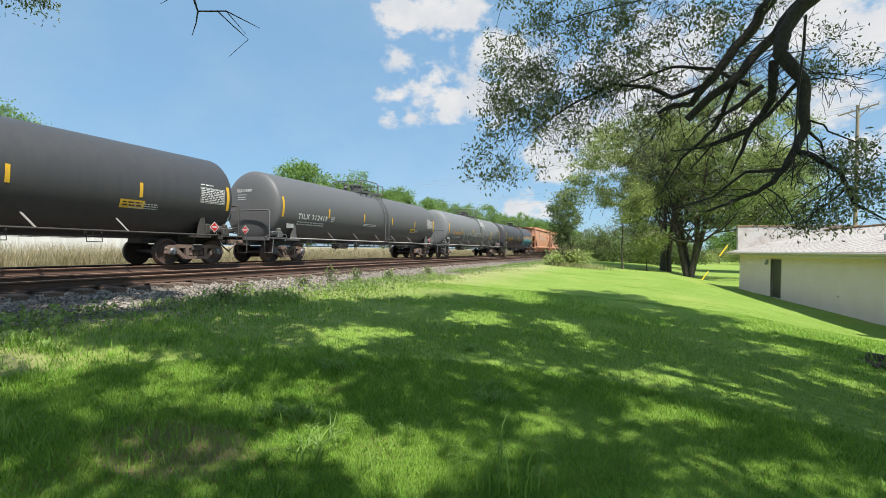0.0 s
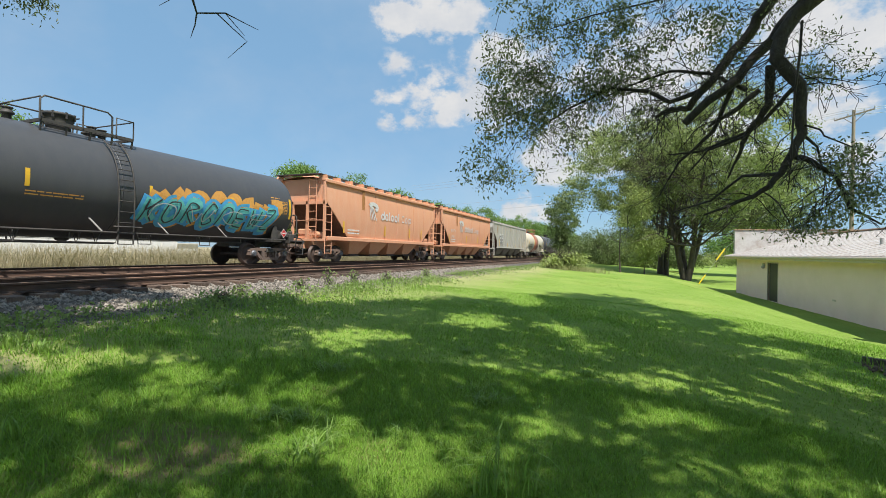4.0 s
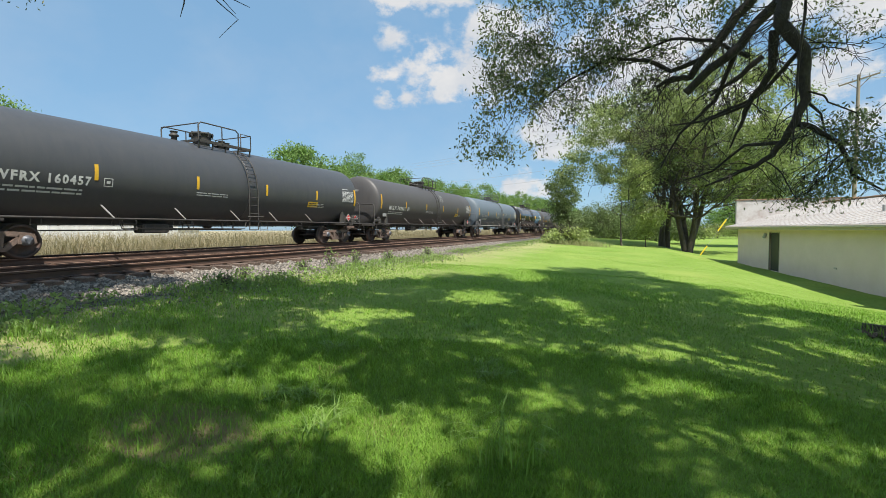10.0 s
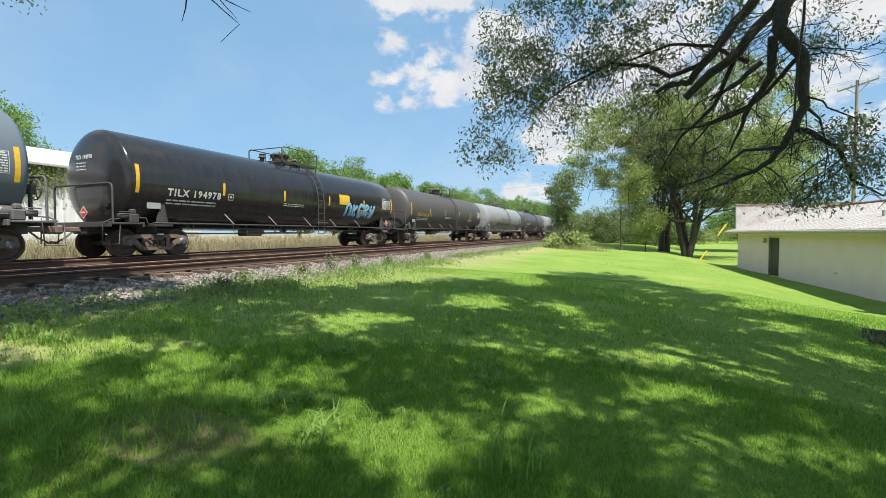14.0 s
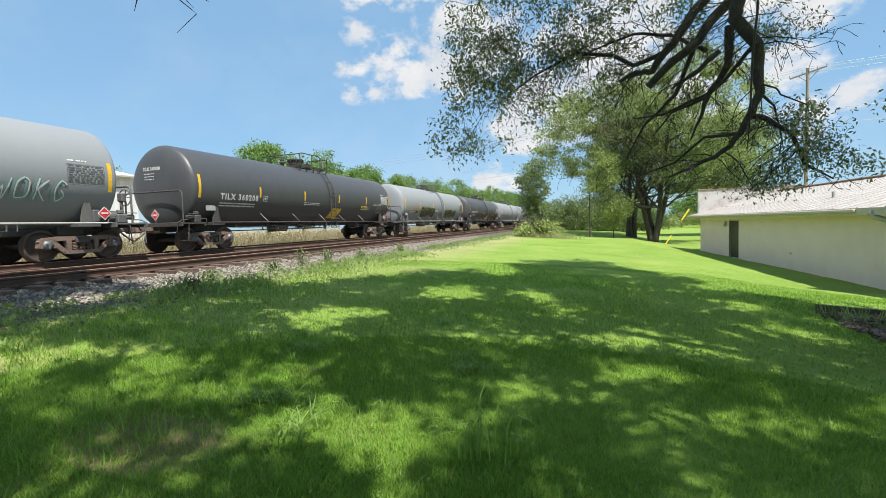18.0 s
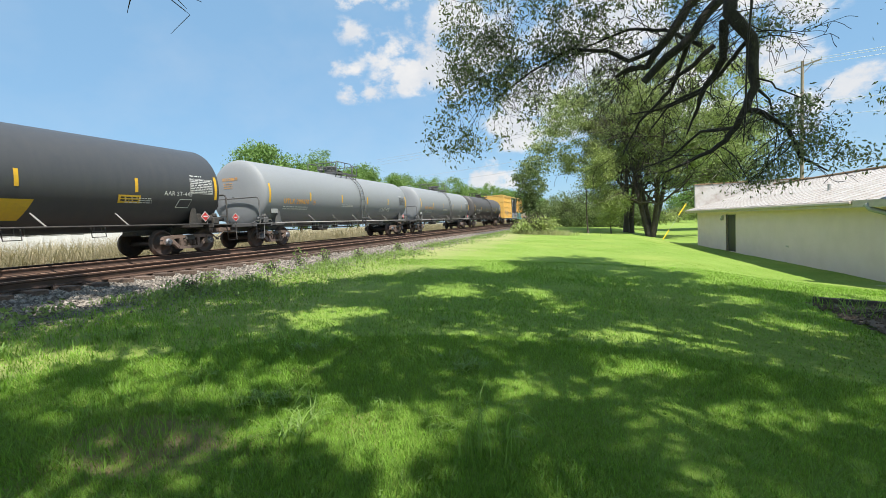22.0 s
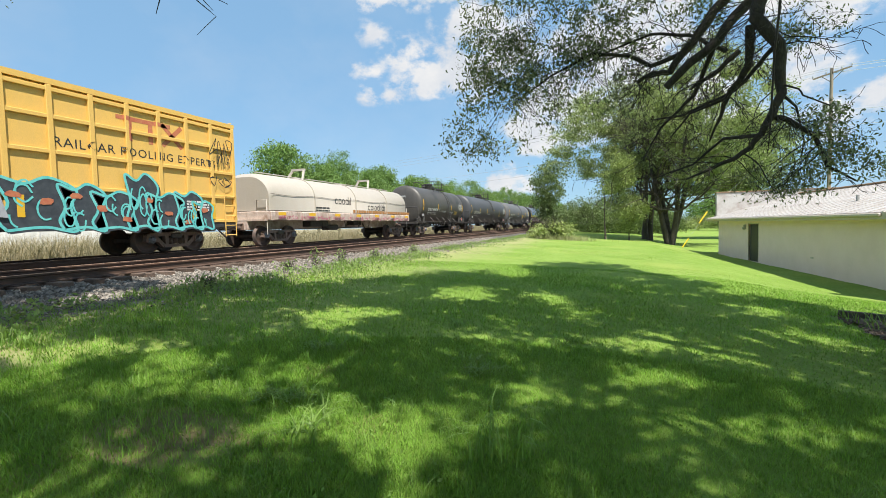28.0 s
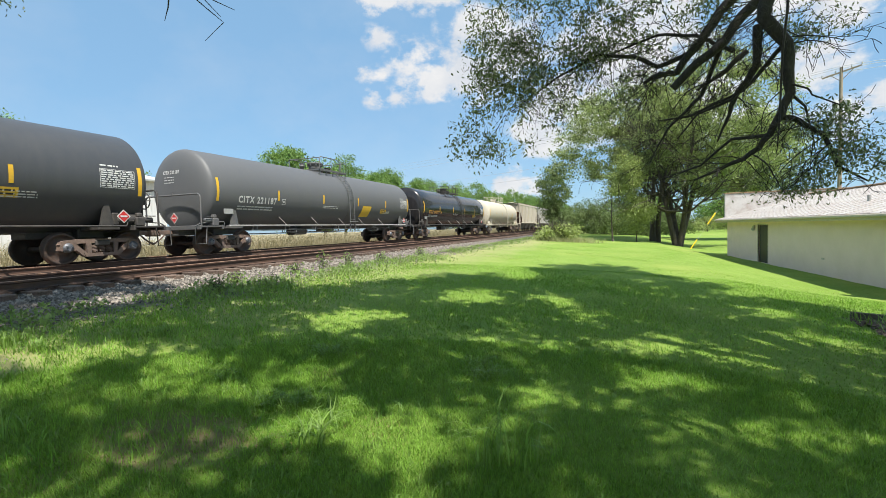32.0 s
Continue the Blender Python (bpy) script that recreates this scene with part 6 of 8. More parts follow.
# ---- grass and leaves ----
def blades(name, xy, h, w, mat, label, seed, lean=0.45, zf=None):
    """Grass: each blade a bent strip of two faces."""
    rs = np.random.RandomState(seed)
    n = len(xy)
    z = np.array([lawn_z(x, y) for x, y in xy]) if zf is None else zf
    a = rs.uniform(0, 2 * math.pi, n)
    hh = h * rs.uniform(0.5, 1.25, n)
    ww = w * rs.uniform(0.7, 1.3, n)
    le = hh * lean * rs.uniform(0.2, 1.6, n)
    d = np.stack([np.cos(a), np.sin(a), 0 * a], 1)
    s = np.stack([-np.sin(a), np.cos(a), 0 * a], 1) * (ww / 2)[:, None]
    p0 = np.stack([xy[:, 0], xy[:, 1], z - 0.01], 1)
    p1 = p0 + d * (le * 0.35)[:, None] + np.stack([0 * a, 0 * a, hh * 0.6], 1)
    p2 = p0 + d * le[:, None] + np.stack([0 * a, 0 * a, hh], 1)
    v = np.stack([p0 - s, p0 + s, p1 + s * 0.8, p1 - s * 0.8, p2], 1).reshape(-1, 3)
    k = 5 * np.arange(n)[:, None]
    f = np.concatenate([k + np.array([[0, 1, 2]]), k + np.array([[0, 2, 3]]), k + np.array([[3, 2, 4]])])
    return tagged(new(name, fast_mesh(name, v, f, mat)), label, "grass", kind="stuff")


GRASS = material("grass_blade", (0.165, 0.31, 0.04), 0.5, 0.0, (0.22, 0.36, 0.06), 0.8, 0.5, 6, random_amount=0.42, island=True, translucent=0.38, spec=0.25)
GRASS_LONG = material("grass_long", (0.16, 0.275, 0.055), 0.45, 0.0, (0.23, 0.34, 0.085), 1.5, 0.5, 6, random_amount=0.3, island=True, translucent=0.35, spec=0.3)
WEED = material("weed_leaf", (0.18, 0.265, 0.085), 0.6, 0.0, (0.23, 0.30, 0.11), 1.2, 0.5, 4, random_amount=0.35, island=True, translucent=0.3, spec=0.25)
GRASS_PALE = material("grass_pale", (0.30, 0.32, 0.15), 0.7, 0.0, (0.36, 0.34, 0.2), 1.5, 0.5, 6, random_amount=0.25, island=True, translucent=0.3, spec=0.2)
THATCH = material("thatch", (0.30, 0.235, 0.115), 0.85, 0.0, (0.22, 0.18, 0.085), 3.0, 0.5, 6, random_amount=0.35, island=True, spec=0.15)
GRASS_DRY = material("grass_dry", (0.37, 0.315, 0.215), 0.8, 0.0, (0.28, 0.26, 0.16), 1.5, 0.5, 6, random_amount=0.2, island=True, translucent=0.2, spec=0.2)


def lawn_points(n, r0, r1, seed, pw=1.0):
    """Scattered points of the lawn between two distances, over the bearings that come into view."""
    rs = np.random.RandomState(seed)
    r = r0 + (r1 - r0) * rs.uniform(0, 1, n) ** pw
    a = np.radians(rs.uniform(-70, 36, n))
    p = np.stack([r * np.sin(a), r * np.cos(a)], 1)
    edge = -7.2 + 0.8 * np.array([noise.noise((x * 0.9, y * 0.9, 7)) for x, y in p]) + 0.3 * rs.normal(0, 1, n)
    keep = (p[:, 0] > edge) & ~((p[:, 0] > 6.5) & (p[:, 1] > 14.5)) & ~((p[:, 0] > 3.5) & (p[:, 1] < 9.65 - 0.2 * (p[:, 0] - 3.7)) & (p[:, 1] > 6.8 - 0.2 * (p[:, 0] - 3.7)))
    bare = (p[:, 0] + 2.75) ** 2 + 2 * (p[:, 1] - 2.08) ** 2 < 0.30
    keep &= ~(bare & (rs.uniform(0, 1, n) < 0.75))
    return p[keep]


def arching(name, x, y, n, h, spread, seed):
    """A clump of long grass: blades that rise from one foot and arch over, each a strip of five faces."""
    rs = np.random.RandomState(seed)
    z = lawn_z(x, y)
    v, f = [], []
    for k in range(n):
        a = rs.uniform(0, 2 * math.pi)
        reach = h * spread * rs.uniform(0.4, 1.5)
        top = h * rs.uniform(0.7, 1.3)
        x0, y0 = x + rs.normal(0, 0.05 + 0.10 * spread * h), y + rs.normal(0, 0.05 + 0.10 * spread * h)
        w = rs.uniform(0.004, 0.0075)
        turn = rs.normal(0, 0.25)
        m = len(v)
        for i in range(6):
            t = i / 5
            b = a + turn * t
            r = reach * t ** 1.7
            p = (x0 + math.cos(b) * r, y0 + math.sin(b) * r, z - 0.01 + top * (1.7 * t - 0.95 * t ** 2.3))
            q = w * (1 - t) ** 0.6 + 0.0004
            v += [(p[0] - math.sin(b) * q, p[1] + math.cos(b) * q, p[2]), (p[0] + math.sin(b) * q, p[1] - math.cos(b) * q, p[2])]
        f += [(m + 2 * i, m + 2 * i + 1, m + 2 * i + 3, m + 2 * i + 2) for i in range(5)]
    return tagged(new(name, fast_mesh(name, v, f, GRASS_LONG)), "clump of long arching coarse grass", "grass tuft", "tufts in the lawn", "stuff")


def build_grass():
    blades("lawn_grass", lawn_points(300000, 1.3, 5.5, 11, 0.85), 0.052, 0.0042, GRASS, "short green lawn grass", 21, 0.75)
    blades("lawn_grass_mid", lawn_points(190000, 5.5, 15.0, 12, 0.8), 0.042, 0.009, GRASS, "short green lawn grass", 22, 0.7)
    blades("lawn_grass_far", lawn_points(70000, 15.0, 32.0, 13, 0.8), 0.02, 0.016, GRASS, "short green lawn grass", 23, 0.7)
    rs = np.random.RandomState(55)
    p = lawn_points(1500, 1.4, 9.0, 14, 0.9)
    c = np.repeat(p, 5, 0) + rs.normal(0, 0.03, (len(p) * 5, 2))
    blades("lawn_coarse_blades", c, 0.095, 0.0055, GRASS_LONG, "scattered longer blades in the lawn", 24, 0.9)
    # left of the view the lawn runs rank
    rs = np.random.RandomState(5)
    c = np.stack([rs.uniform(-7.0, -2.6, 9000), rs.uniform(1.2, 4.6, 9000)], 1)
    keep = np.array([noise.noise((a * 1.1, b * 1.1, 21)) > -0.05 for a, b in c])
    blades("rank_grass", c[keep], 0.11, 0.006, GRASS, "rank unmown grass near the track", 26, 0.9)
    thatch = np.stack([rs.normal(-2.75, 0.42, 2600), rs.normal(2.08, 0.26, 2600)], 1)
    blades("dead_thatch", thatch, 0.03, 0.005, THATCH, "flattened dead grass in the worn patch", 39, 2.5)
    for k, (x, y) in enumerate(((-2.62, 4.27), (-2.57, 3.53), (-1.55, 2.83), (-1.64, 2.67), (-2.10, 2.20), (-2.96, 1.43), (-3.03, 1.59))):
        c = np.stack([rs.normal(x, 0.12, 320), rs.normal(y, 0.09, 320)], 1)
        blades("dead_thatch", c, 0.028, 0.005, THATCH, "small patch of dead grass in the lawn", 80 + k, 2.2)
    # taller tufts
    for k, (x, y, n, h, wide) in enumerate(((-0.65, 2.67, 20, 0.40, 0.85), (-0.75, 2.59, 9, 0.30, 0.50), (-1.90, 2.38, 34, 0.20, 1.10), (-1.93, 2.59, 20, 0.16, 1.20), (-2.92, 4.05, 60, 0.13, 1.20), (-2.35, 2.83, 60, 0.13, 1.10), (-2.56, 2.76, 50, 0.12, 1.00), (-1.17, 4.09, 60, 0.12, 1.30), (-1.37, 4.37, 30, 0.10, 1.10), (-2.00, 5.85, 40, 0.09, 1.00), (-0.41, 5.76, 34, 0.09, 1.00), (-3.32, 3.02, 30, 0.12, 1.00), (-3.67, 1.62, 16, 0.22, 0.60), (-6.04, 2.75, 60, 0.20, 0.80), (-5.61, 2.79, 50, 0.16, 0.80), (-5.34, 3.48, 40, 0.15, 0.80), (-5.12, 3.73, 40, 0.14, 0.80), (0.01, 5.32, 8, 0.16, 0.40), (-1.60, 3.01, 9, 0.10, 1.20))):
        arching("grass_tuft", x, y, n, h, wide, 400 + k)
    # low plantain rosettes and clover in the short grass
    p = lawn_points(130, 1.5, 7.0, 61, 0.9)
    c = np.repeat(p, 7, 0) + rs.normal(0, 0.035, (len(p) * 7, 2))
    z = np.array([lawn_z(a, b) for a, b in c]) + 0.025 + 0.02 * rs.uniform(0, 1, len(c))
    tagged(new("lawn_weeds", leaf_mesh("lawn_weeds", np.stack([c[:, 0], c[:, 1], z], 1), 0.032, GRASS_LONG, 78, -0.1, 0.55)), "flat broad-leaved weeds in the short grass", "weeds", kind="stuff")
    # weeds along the ballast
    n = 13000
    y = 1.0 + 44 * rs.uniform(0, 1, n) ** 1.7
    x = -7.0 + rs.normal(0, 0.55, n) + 0.3 * np.sin(y * 0.9) - 0.02 * np.maximum(0, y - 20)
    keep = np.array([noise.noise((a * 0.5, b * 0.55, 2)) > -0.12 for a, b in zip(x, y)])
    blades("trackside_weeds", np.stack([x, y], 1)[keep], 0.15, 0.011, GRASS_LONG, "ragged weeds along the ballast", 31, 0.6)
    n = 8000
    y = 1.0 + 40 * rs.uniform(0, 1, n) ** 1.6
    x = -6.9 + rs.normal(0, 0.6, n) + 0.3 * np.sin(y * 0.9)
    keep = np.array([noise.noise((a * 0.7, b * 0.7, 12)) > 0.06 for a, b in zip(x, y)]) & (x > -8.0)
    x, y = x[keep], y[keep]
    z = np.array([lawn_z(a, b) for a, b in zip(x, y)]) + 0.01 + 0.16 * rs.uniform(0, 1, len(x)) ** 2
    tagged(new("broadleaf_weeds", leaf_mesh("broadleaf_weeds", np.stack([x, y, z], 1), 0.085, WEED, 77, -0.2, 0.5)), "low broad-leaved weeds by the ballast", "weeds", kind="stuff")
    # a few upright weeds on the ballast's edge
    for k, (wx, wy, wh) in enumerate(((-7.75, 10.6, 0.6), (-7.6, 11.6, 0.55), (-7.7, 9.4, 0.35), (-7.5, 13.5, 0.4), (-7.9, 7.6, 0.3), (-7.4, 16.5, 0.4), (-6.9, 6.2, 0.35))):
        tree("tall_weed", (wx, wy, 0.40), wh, 0.006, (0.2, 0.2, 0.03, wh), WEED, 110, 0.085, 300 + k, "upright leafy weed at the edge of the ballast", stems=3, clump=0.06, depth=3, category="weed", sides=4, group="weeds on the ballast", rmin=0.002)
    n = 110000
    y = 2 + 118 * rs.uniform(0, 1, n)
    x = -18.7 - 6.0 * rs.uniform(0, 1, n) ** 1.3
    blades("dry_grass", np.stack([x, y], 1), 1.12, 0.014, GRASS_DRY, "tall dry grass beyond the tracks", 33, 0.5)


def leaf_mesh(name, c, size, mat, seed, droop=0.5, aspect=0.42, fold=0.25):
    """Leaves: small folded kites at points c."""
    rs = np.random.RandomState(seed)
    n = len(c)
    d = rs.normal(0, 1, (n, 3))
    d[:, 2] -= droop * 1.2
    d /= np.linalg.norm(d, axis=1)[:, None]
    s = np.cross(d, rs.normal(0, 1, (n, 3)))
    s /= np.linalg.norm(s, axis=1)[:, None] + 1e-9
    up = np.cross(d, s)
    L = (size * rs.uniform(0.65, 1.3, n))[:, None]
    mid = c + d * L * 0.45
    v = np.stack([c, mid + s * L * aspect / 2 + up * L * fold * 0.3, c + d * L, mid - s * L * aspect / 2 + up * L * fold * 0.3], 1).reshape(-1, 3)
    k = 4 * np.arange(n)[:, None]
    f = np.concatenate([k + np.array([[0, 1, 2]]), k + np.array([[0, 2, 3]])])
    return fast_mesh(name, v, f, mat)


BARK = material("bark", (0.055, 0.044, 0.036), 0.95, 0.0, (0.10, 0.082, 0.066), 6.0, 0.5, 8, 0.3, 40, 0.9, 18, (1, 1, 0.35))
BARK_DARK = material("bark_dark", (0.032, 0.027, 0.024), 0.95, 0.0, (0.06, 0.052, 0.045), 8.0, 0.5, 8, 0.3, 40, 0.9, 25, (1, 1, 0.4))
LEAF = material("leaf_green", (0.225, 0.275, 0.13), 0.45, 0.0, (0.29, 0.335, 0.17), 0.35, 0.5, 4, random_amount=0.45, island=True, translucent=0.5, spec=0.35)
LEAF_NEAR = material("leaf_near", (0.15, 0.178, 0.095), 0.42, 0.0, (0.20, 0.225, 0.13), 0.6, 0.5, 4, random_amount=0.35, island=True, translucent=0.42, spec=0.4)
LEAF_CROWN = material("leaf_crown", (0.12, 0.17, 0.06), 0.5, 0.0, (0.15, 0.20, 0.075), 0.6, 0.5, 4, random_amount=0.3, island=True, translucent=0.25, spec=0.3)
LEAF_BRIGHT = material("leaf_bright", (0.255, 0.315, 0.105), 0.5, 0.0, (0.32, 0.37, 0.15), 0.5, 0.5, 4, random_amount=0.35, island=True, translucent=0.35, spec=0.3)
LEAF_FAR = material("leaf_far", (0.145, 0.245, 0.07), 0.6, 0.0, (0.19, 0.29, 0.095), 0.12, 0.5, 4, random_amount=0.4, island=True, translucent=0.3, spec=0.2)


def grow(rnd, p, d, length, r, depth, limbs, tips, spread=0.6, lift=0.15, kids=3, shrink=0.68, bend=0.18):
    """Grows a limb and its branches; gathers limb paths and twig points."""
    pts, rs, q = [p.copy()], [r], p.copy()
    n = 5
    for k in range(n):
        d = (d + Vector((rnd.gauss(0, bend), rnd.gauss(0, bend), rnd.gauss(0, bend) + lift * 0.3))).normalized()
        q = q + d * (length / n)
        pts.append(q.copy())
        rs.append(r * (1 - 0.55 * (k + 1) / n))
        if depth <= 1:
            tips.append((q.copy(), d.copy(), length / n))
    limbs.append((pts, rs))
    if depth == 0:
        return
    for k in range(kids):
        i = rnd.randint(2, n)
        a = Vector((rnd.gauss(0, 1), rnd.gauss(0, 1), rnd.gauss(0, 0.6)))
        e = (d * (1 - spread) + (a - d * a.dot(d)).normalized() * spread + Vector((0, 0, lift))).normalized()
        grow(rnd, pts[i], e, length * shrink * rnd.uniform(0.8, 1.15), rs[i] * 0.62, depth - 1, limbs, tips, spread, lift, kids, shrink, bend)


def tree(name, base, height, trunk_r, crown, leaf, n_leaf, leaf_size, seed, label, bark=None, stems=1, clump=0.9, depth=3, category="tree", sides=6, lean=0.0, group="", rmin=0.012, rough=0.32, spread=0.11, foot=0.8, shift=(0.0, 0.0), inner=0.5, flat=0.7):
    """A tree: tapered trunk with limbs, and a crown of leaves in clumps round its twigs, kept inside an uneven crown (rx, ry, z0, z1)."""
    rnd = random.Random(seed)
    rs = np.random.RandomState(seed)
    ob = thing(name, pose(*base), label, category, group)
    limbs, tips = [], []
    rx, ry, z0, z1 = crown
    for s in range(stems):
        a = 6.28 * s / stems + rnd.random()
        d = Vector((math.cos(a) * (spread if stems > 1 else 0.05) + lean, math.sin(a) * (spread if stems > 1 else 0.05), 1)).normalized()
        p = Vector((math.cos(a), math.sin(a), 0)) * (trunk_r * foot if stems > 1 else 0)
        pts, rad, q = [p - Vector((0, 0, 0.15))], [trunk_r * 1.35], p.copy()
        n = 7
        for k in range(n):
            d = (d + Vector((rnd.gauss(0, 0.06), rnd.gauss(0, 0.06), 0.05))).normalized()
            q = q + d * (height * 0.62 / n)
            pts.append(q.copy())
            rad.append(trunk_r * (1 - 0.7 * (k + 1) / n))
            if q.z > z0 * 0.6 and k > 0:
                for j in range(3):
                    b = rnd.uniform(0, 6.28)
                    reach = (rx + ry) * 0.5 * rnd.uniform(0.45, 0.75)
                    grow(rnd, q.copy(), Vector((math.cos(b), math.sin(b), rnd.uniform(0.1, 0.8))).normalized(), reach, rad[-1] * 0.5, depth - 2, limbs, tips, 0.6, 0.12)
        limbs.append((pts, rad))
    wood = Mesh()
    for pts, rad in limbs:
        wood.tube(pts, [max(rmin, r) for r in rad], sides, False)
    part("trunk", wood, bark or BARK, ob)
    # leaf clumps round the twigs, and filling the crown's outer shell
    c = np.array([p for p, d, l in tips]) if tips else np.zeros((1, 3))
    m = max(40, int(n_leaf / (90 if n_leaf < 30000 else 170)))
    u = rs.normal(0, 1, (m, 3))
    u /= np.linalg.norm(u, axis=1)[:, None]
    u *= rs.uniform(0.55, 1.0, (m, 1)) ** 0.6
    lump = np.array([1 + rough * noise.noise((a * 2.1 + seed, b * 2.1, e * 2.1)) for a, b, e in u])
    shell = np.stack([u[:, 0] * rx * lump + shift[0], u[:, 1] * ry * lump + shift[1], (z0 + z1) / 2 + u[:, 2] * (z1 - z0) / 2 * lump], 1)
    c = c[((c[:, 0] - shift[0]) / rx) ** 2 + ((c[:, 1] - shift[1]) / ry) ** 2 + ((c[:, 2] - (z0 + z1) / 2) / ((z1 - z0) / 2)) ** 2 < 1.1] if len(c) > 20 else c
    k = np.concatenate([c[rs.randint(0, len(c), int(m * inner))], shell]) if len(tips) else shell
    pick = rs.randint(0, len(k), n_leaf)
    off = rs.normal(0, 1, (n_leaf, 3)) * clump * np.array([1, 1, flat]) * rs.uniform(0.5, 1.2, (len(k), 1))[pick]
    pts = k[pick] + off
    pts = pts[pts[:, 2] > z0 * 0.75]
    part("crown", leaf_mesh("crown", pts, leaf_size, leaf, seed + 1), None, ob)
    return ob


# ---- trees and far things ----
def build_trees():
    tree("shade_tree", (3.15, 46.5, -0.30), 16.5, 0.26, (7.0, 5.5, 4.6, 17.4), LEAF, 54000, 0.27, 41, "tall leafy shade tree with two stems on the lawn", stems=2, spread=0.05, clump=0.50, depth=4, shift=(-2.3, 6.5), inner=0.9, flat=0.55, rough=0.5)
    tree("shade_tree", (4.75, 43.5, -0.50), 16.0, 0.25, (6.0, 5.0, 4.4, 16.6), LEAF, 42000, 0.25, 42, "leafy shade tree with a forked trunk on the lawn", stems=4, spread=0.34, foot=0.3, clump=0.46, depth=4, shift=(2.4, 0.0), inner=0.9, flat=0.55, rough=0.5)
    tree("shade_tree", (14.6, 62.0, -0.7), 15, 0.30, (4.6, 4.5, 3.6, 15.0), LEAF, 26000, 0.32, 43, "leafy tree behind the low building", stems=2, clump=0.6, depth=4, inner=0.8)
    tree("young_tree", (-0.46, 41.5, 0.02), 7.2, 0.08, (1.15, 1.0, 3.9, 7.39), LEAF_BRIGHT, 6500, 0.19, 44, "slim light-green young tree on the lawn", clump=0.32, depth=3, shift=(1.15, -0.3), rough=0.6)
    tree("young_tree", (1.44, 42.0, -0.10), 4.8, 0.05, (1.35, 1.1, 0.9, 5.0), LEAF_BRIGHT, 6500, 0.19, 46, "light-green sapling beside the shade trees", clump=0.34, depth=3, rough=0.6)
    tree("young_tree", (-8.3, 66.0, 0.2), 10, 0.15, (2.1, 2.1, 1.4, 10.6), LEAF_CROWN, 9000, 0.32, 45, "narrow dark green tree near the track", clump=0.5, depth=3, rough=0.8)
    for k, (x, y, h, w) in enumerate(((-3.2, 66, 4.2, 3.2), (0.8, 68, 3.6, 3.0), (-8.8, 84, 5.0, 3.4), (3.6, 70, 3.4, 3.0), (-5.4, 90, 6.5, 4.5), (7.0, 74, 3.0, 3.0), (0, 96, 7, 5))):
        tree("shrub", (x, y, -0.3), h, 0.07, (w, w * 0.8, 0.1, h), LEAF_CROWN, 9000, 0.26, 60 + k, "dense dark green shrub under the trees", stems=3, clump=0.5, depth=3, category="shrub", sides=4, group="shrubs under the trees")
    tree("bush", (-4.4, 36.6, 0.25), 1.5, 0.035, (1.45, 1.1, 0.05, 1.35), LEAF_BRIGHT, 3600, 0.27, 71, "light green broad-leaved bush at the lawn's edge", stems=6, clump=0.26, depth=3, category="bush", sides=4, rough=1.1, spread=0.5)
    rs = np.random.RandomState(17)
    blades("bush_grass", np.stack([rs.normal(-3.6, 1.1, 1800), rs.normal(36.2, 0.8, 1800)], 1), 0.42, 0.014, GRASS_PALE, "pale seeding grass round the bush", 18, 0.5)
    # line of trees beyond the dry field
    rnd = random.Random(12)
    spots = [(-71, 30, 19), (-74, 50, 12.6), (-64, 12, 16), (-46, 55.2, 14.8), (-44, 61, 12.5), (-47, 71.5, 15), (-44, 79, 13), (-47, 88, 15.5), (-44, 97, 13), (-46, 105, 14.5), (-44, 116, 14), (-46, 130, 15)]
    spots += [(-44 + 0.06 * (y - 145) + rnd.uniform(-2, 2), y, rnd.uniform(14, 18)) for y in range(145, 340, 15)]
    for k, (x, y, h) in enumerate(spots):
        tree("field_tree", (x, y, 0.3), h, 0.3, (h * 0.29, h * 0.29, h * 0.12, h * 0.97), LEAF_FAR, 22000, 0.40, 80 + k, "round green tree beyond the dry field", clump=0.62, depth=3, sides=4, group="trees beyond the field")
    for k in range(9):
        x, y = 30 + k * 11 + rnd.uniform(-3, 3), 150 + rnd.uniform(-15, 25)
        h = rnd.uniform(6, 11)
        tree("field_tree", (x - 20, y, -0.5), h, 0.2, (h * 0.5, h * 0.45, 0.5, h), LEAF_FAR, 5000, 0.55, 120 + k, "green tree at the far edge of the field", clump=0.9, depth=3, sides=4, group="trees at the field's end")


# ---- the tree overhead ----
def spray(rnd, rs, tree_ob, p, O, length, leaves, size, down=0.5):
    """A hanging spray: a twig with side twigs, and its leaves."""
    d = Vector((rnd.gauss(-0.4, 0.6), rnd.gauss(0.0, 0.6), rnd.gauss(-down, 0.35))).normalized()
    lst, tips = [], []
    start = Vector(p) - O - d * length * 0.5 + Vector((0, 0, 0.15))
    grow(rnd, start, d, length, 0.005 if length > 0.5 else 0.0028, 2, lst, tips, 0.55, -0.10, 4, 0.6, 0.2)
    q = Mesh()
    for p2, r2 in lst:
        q.tube(p2, [max(0.0013, r) for r in r2], 4, False)
    tw = part("twig", q, BARK_DARK, tree_ob)
    c = np.array([t[0] for t in tips])
    n = leaves
    pts = c[rs.randint(0, len(c), n)] + rs.normal(0, 0.085, (n, 3))
    part("foliage", leaf_mesh("foliage", pts, size, LEAF_NEAR, rnd.randint(0, 9999), 0.7, 0.40), None, tw)


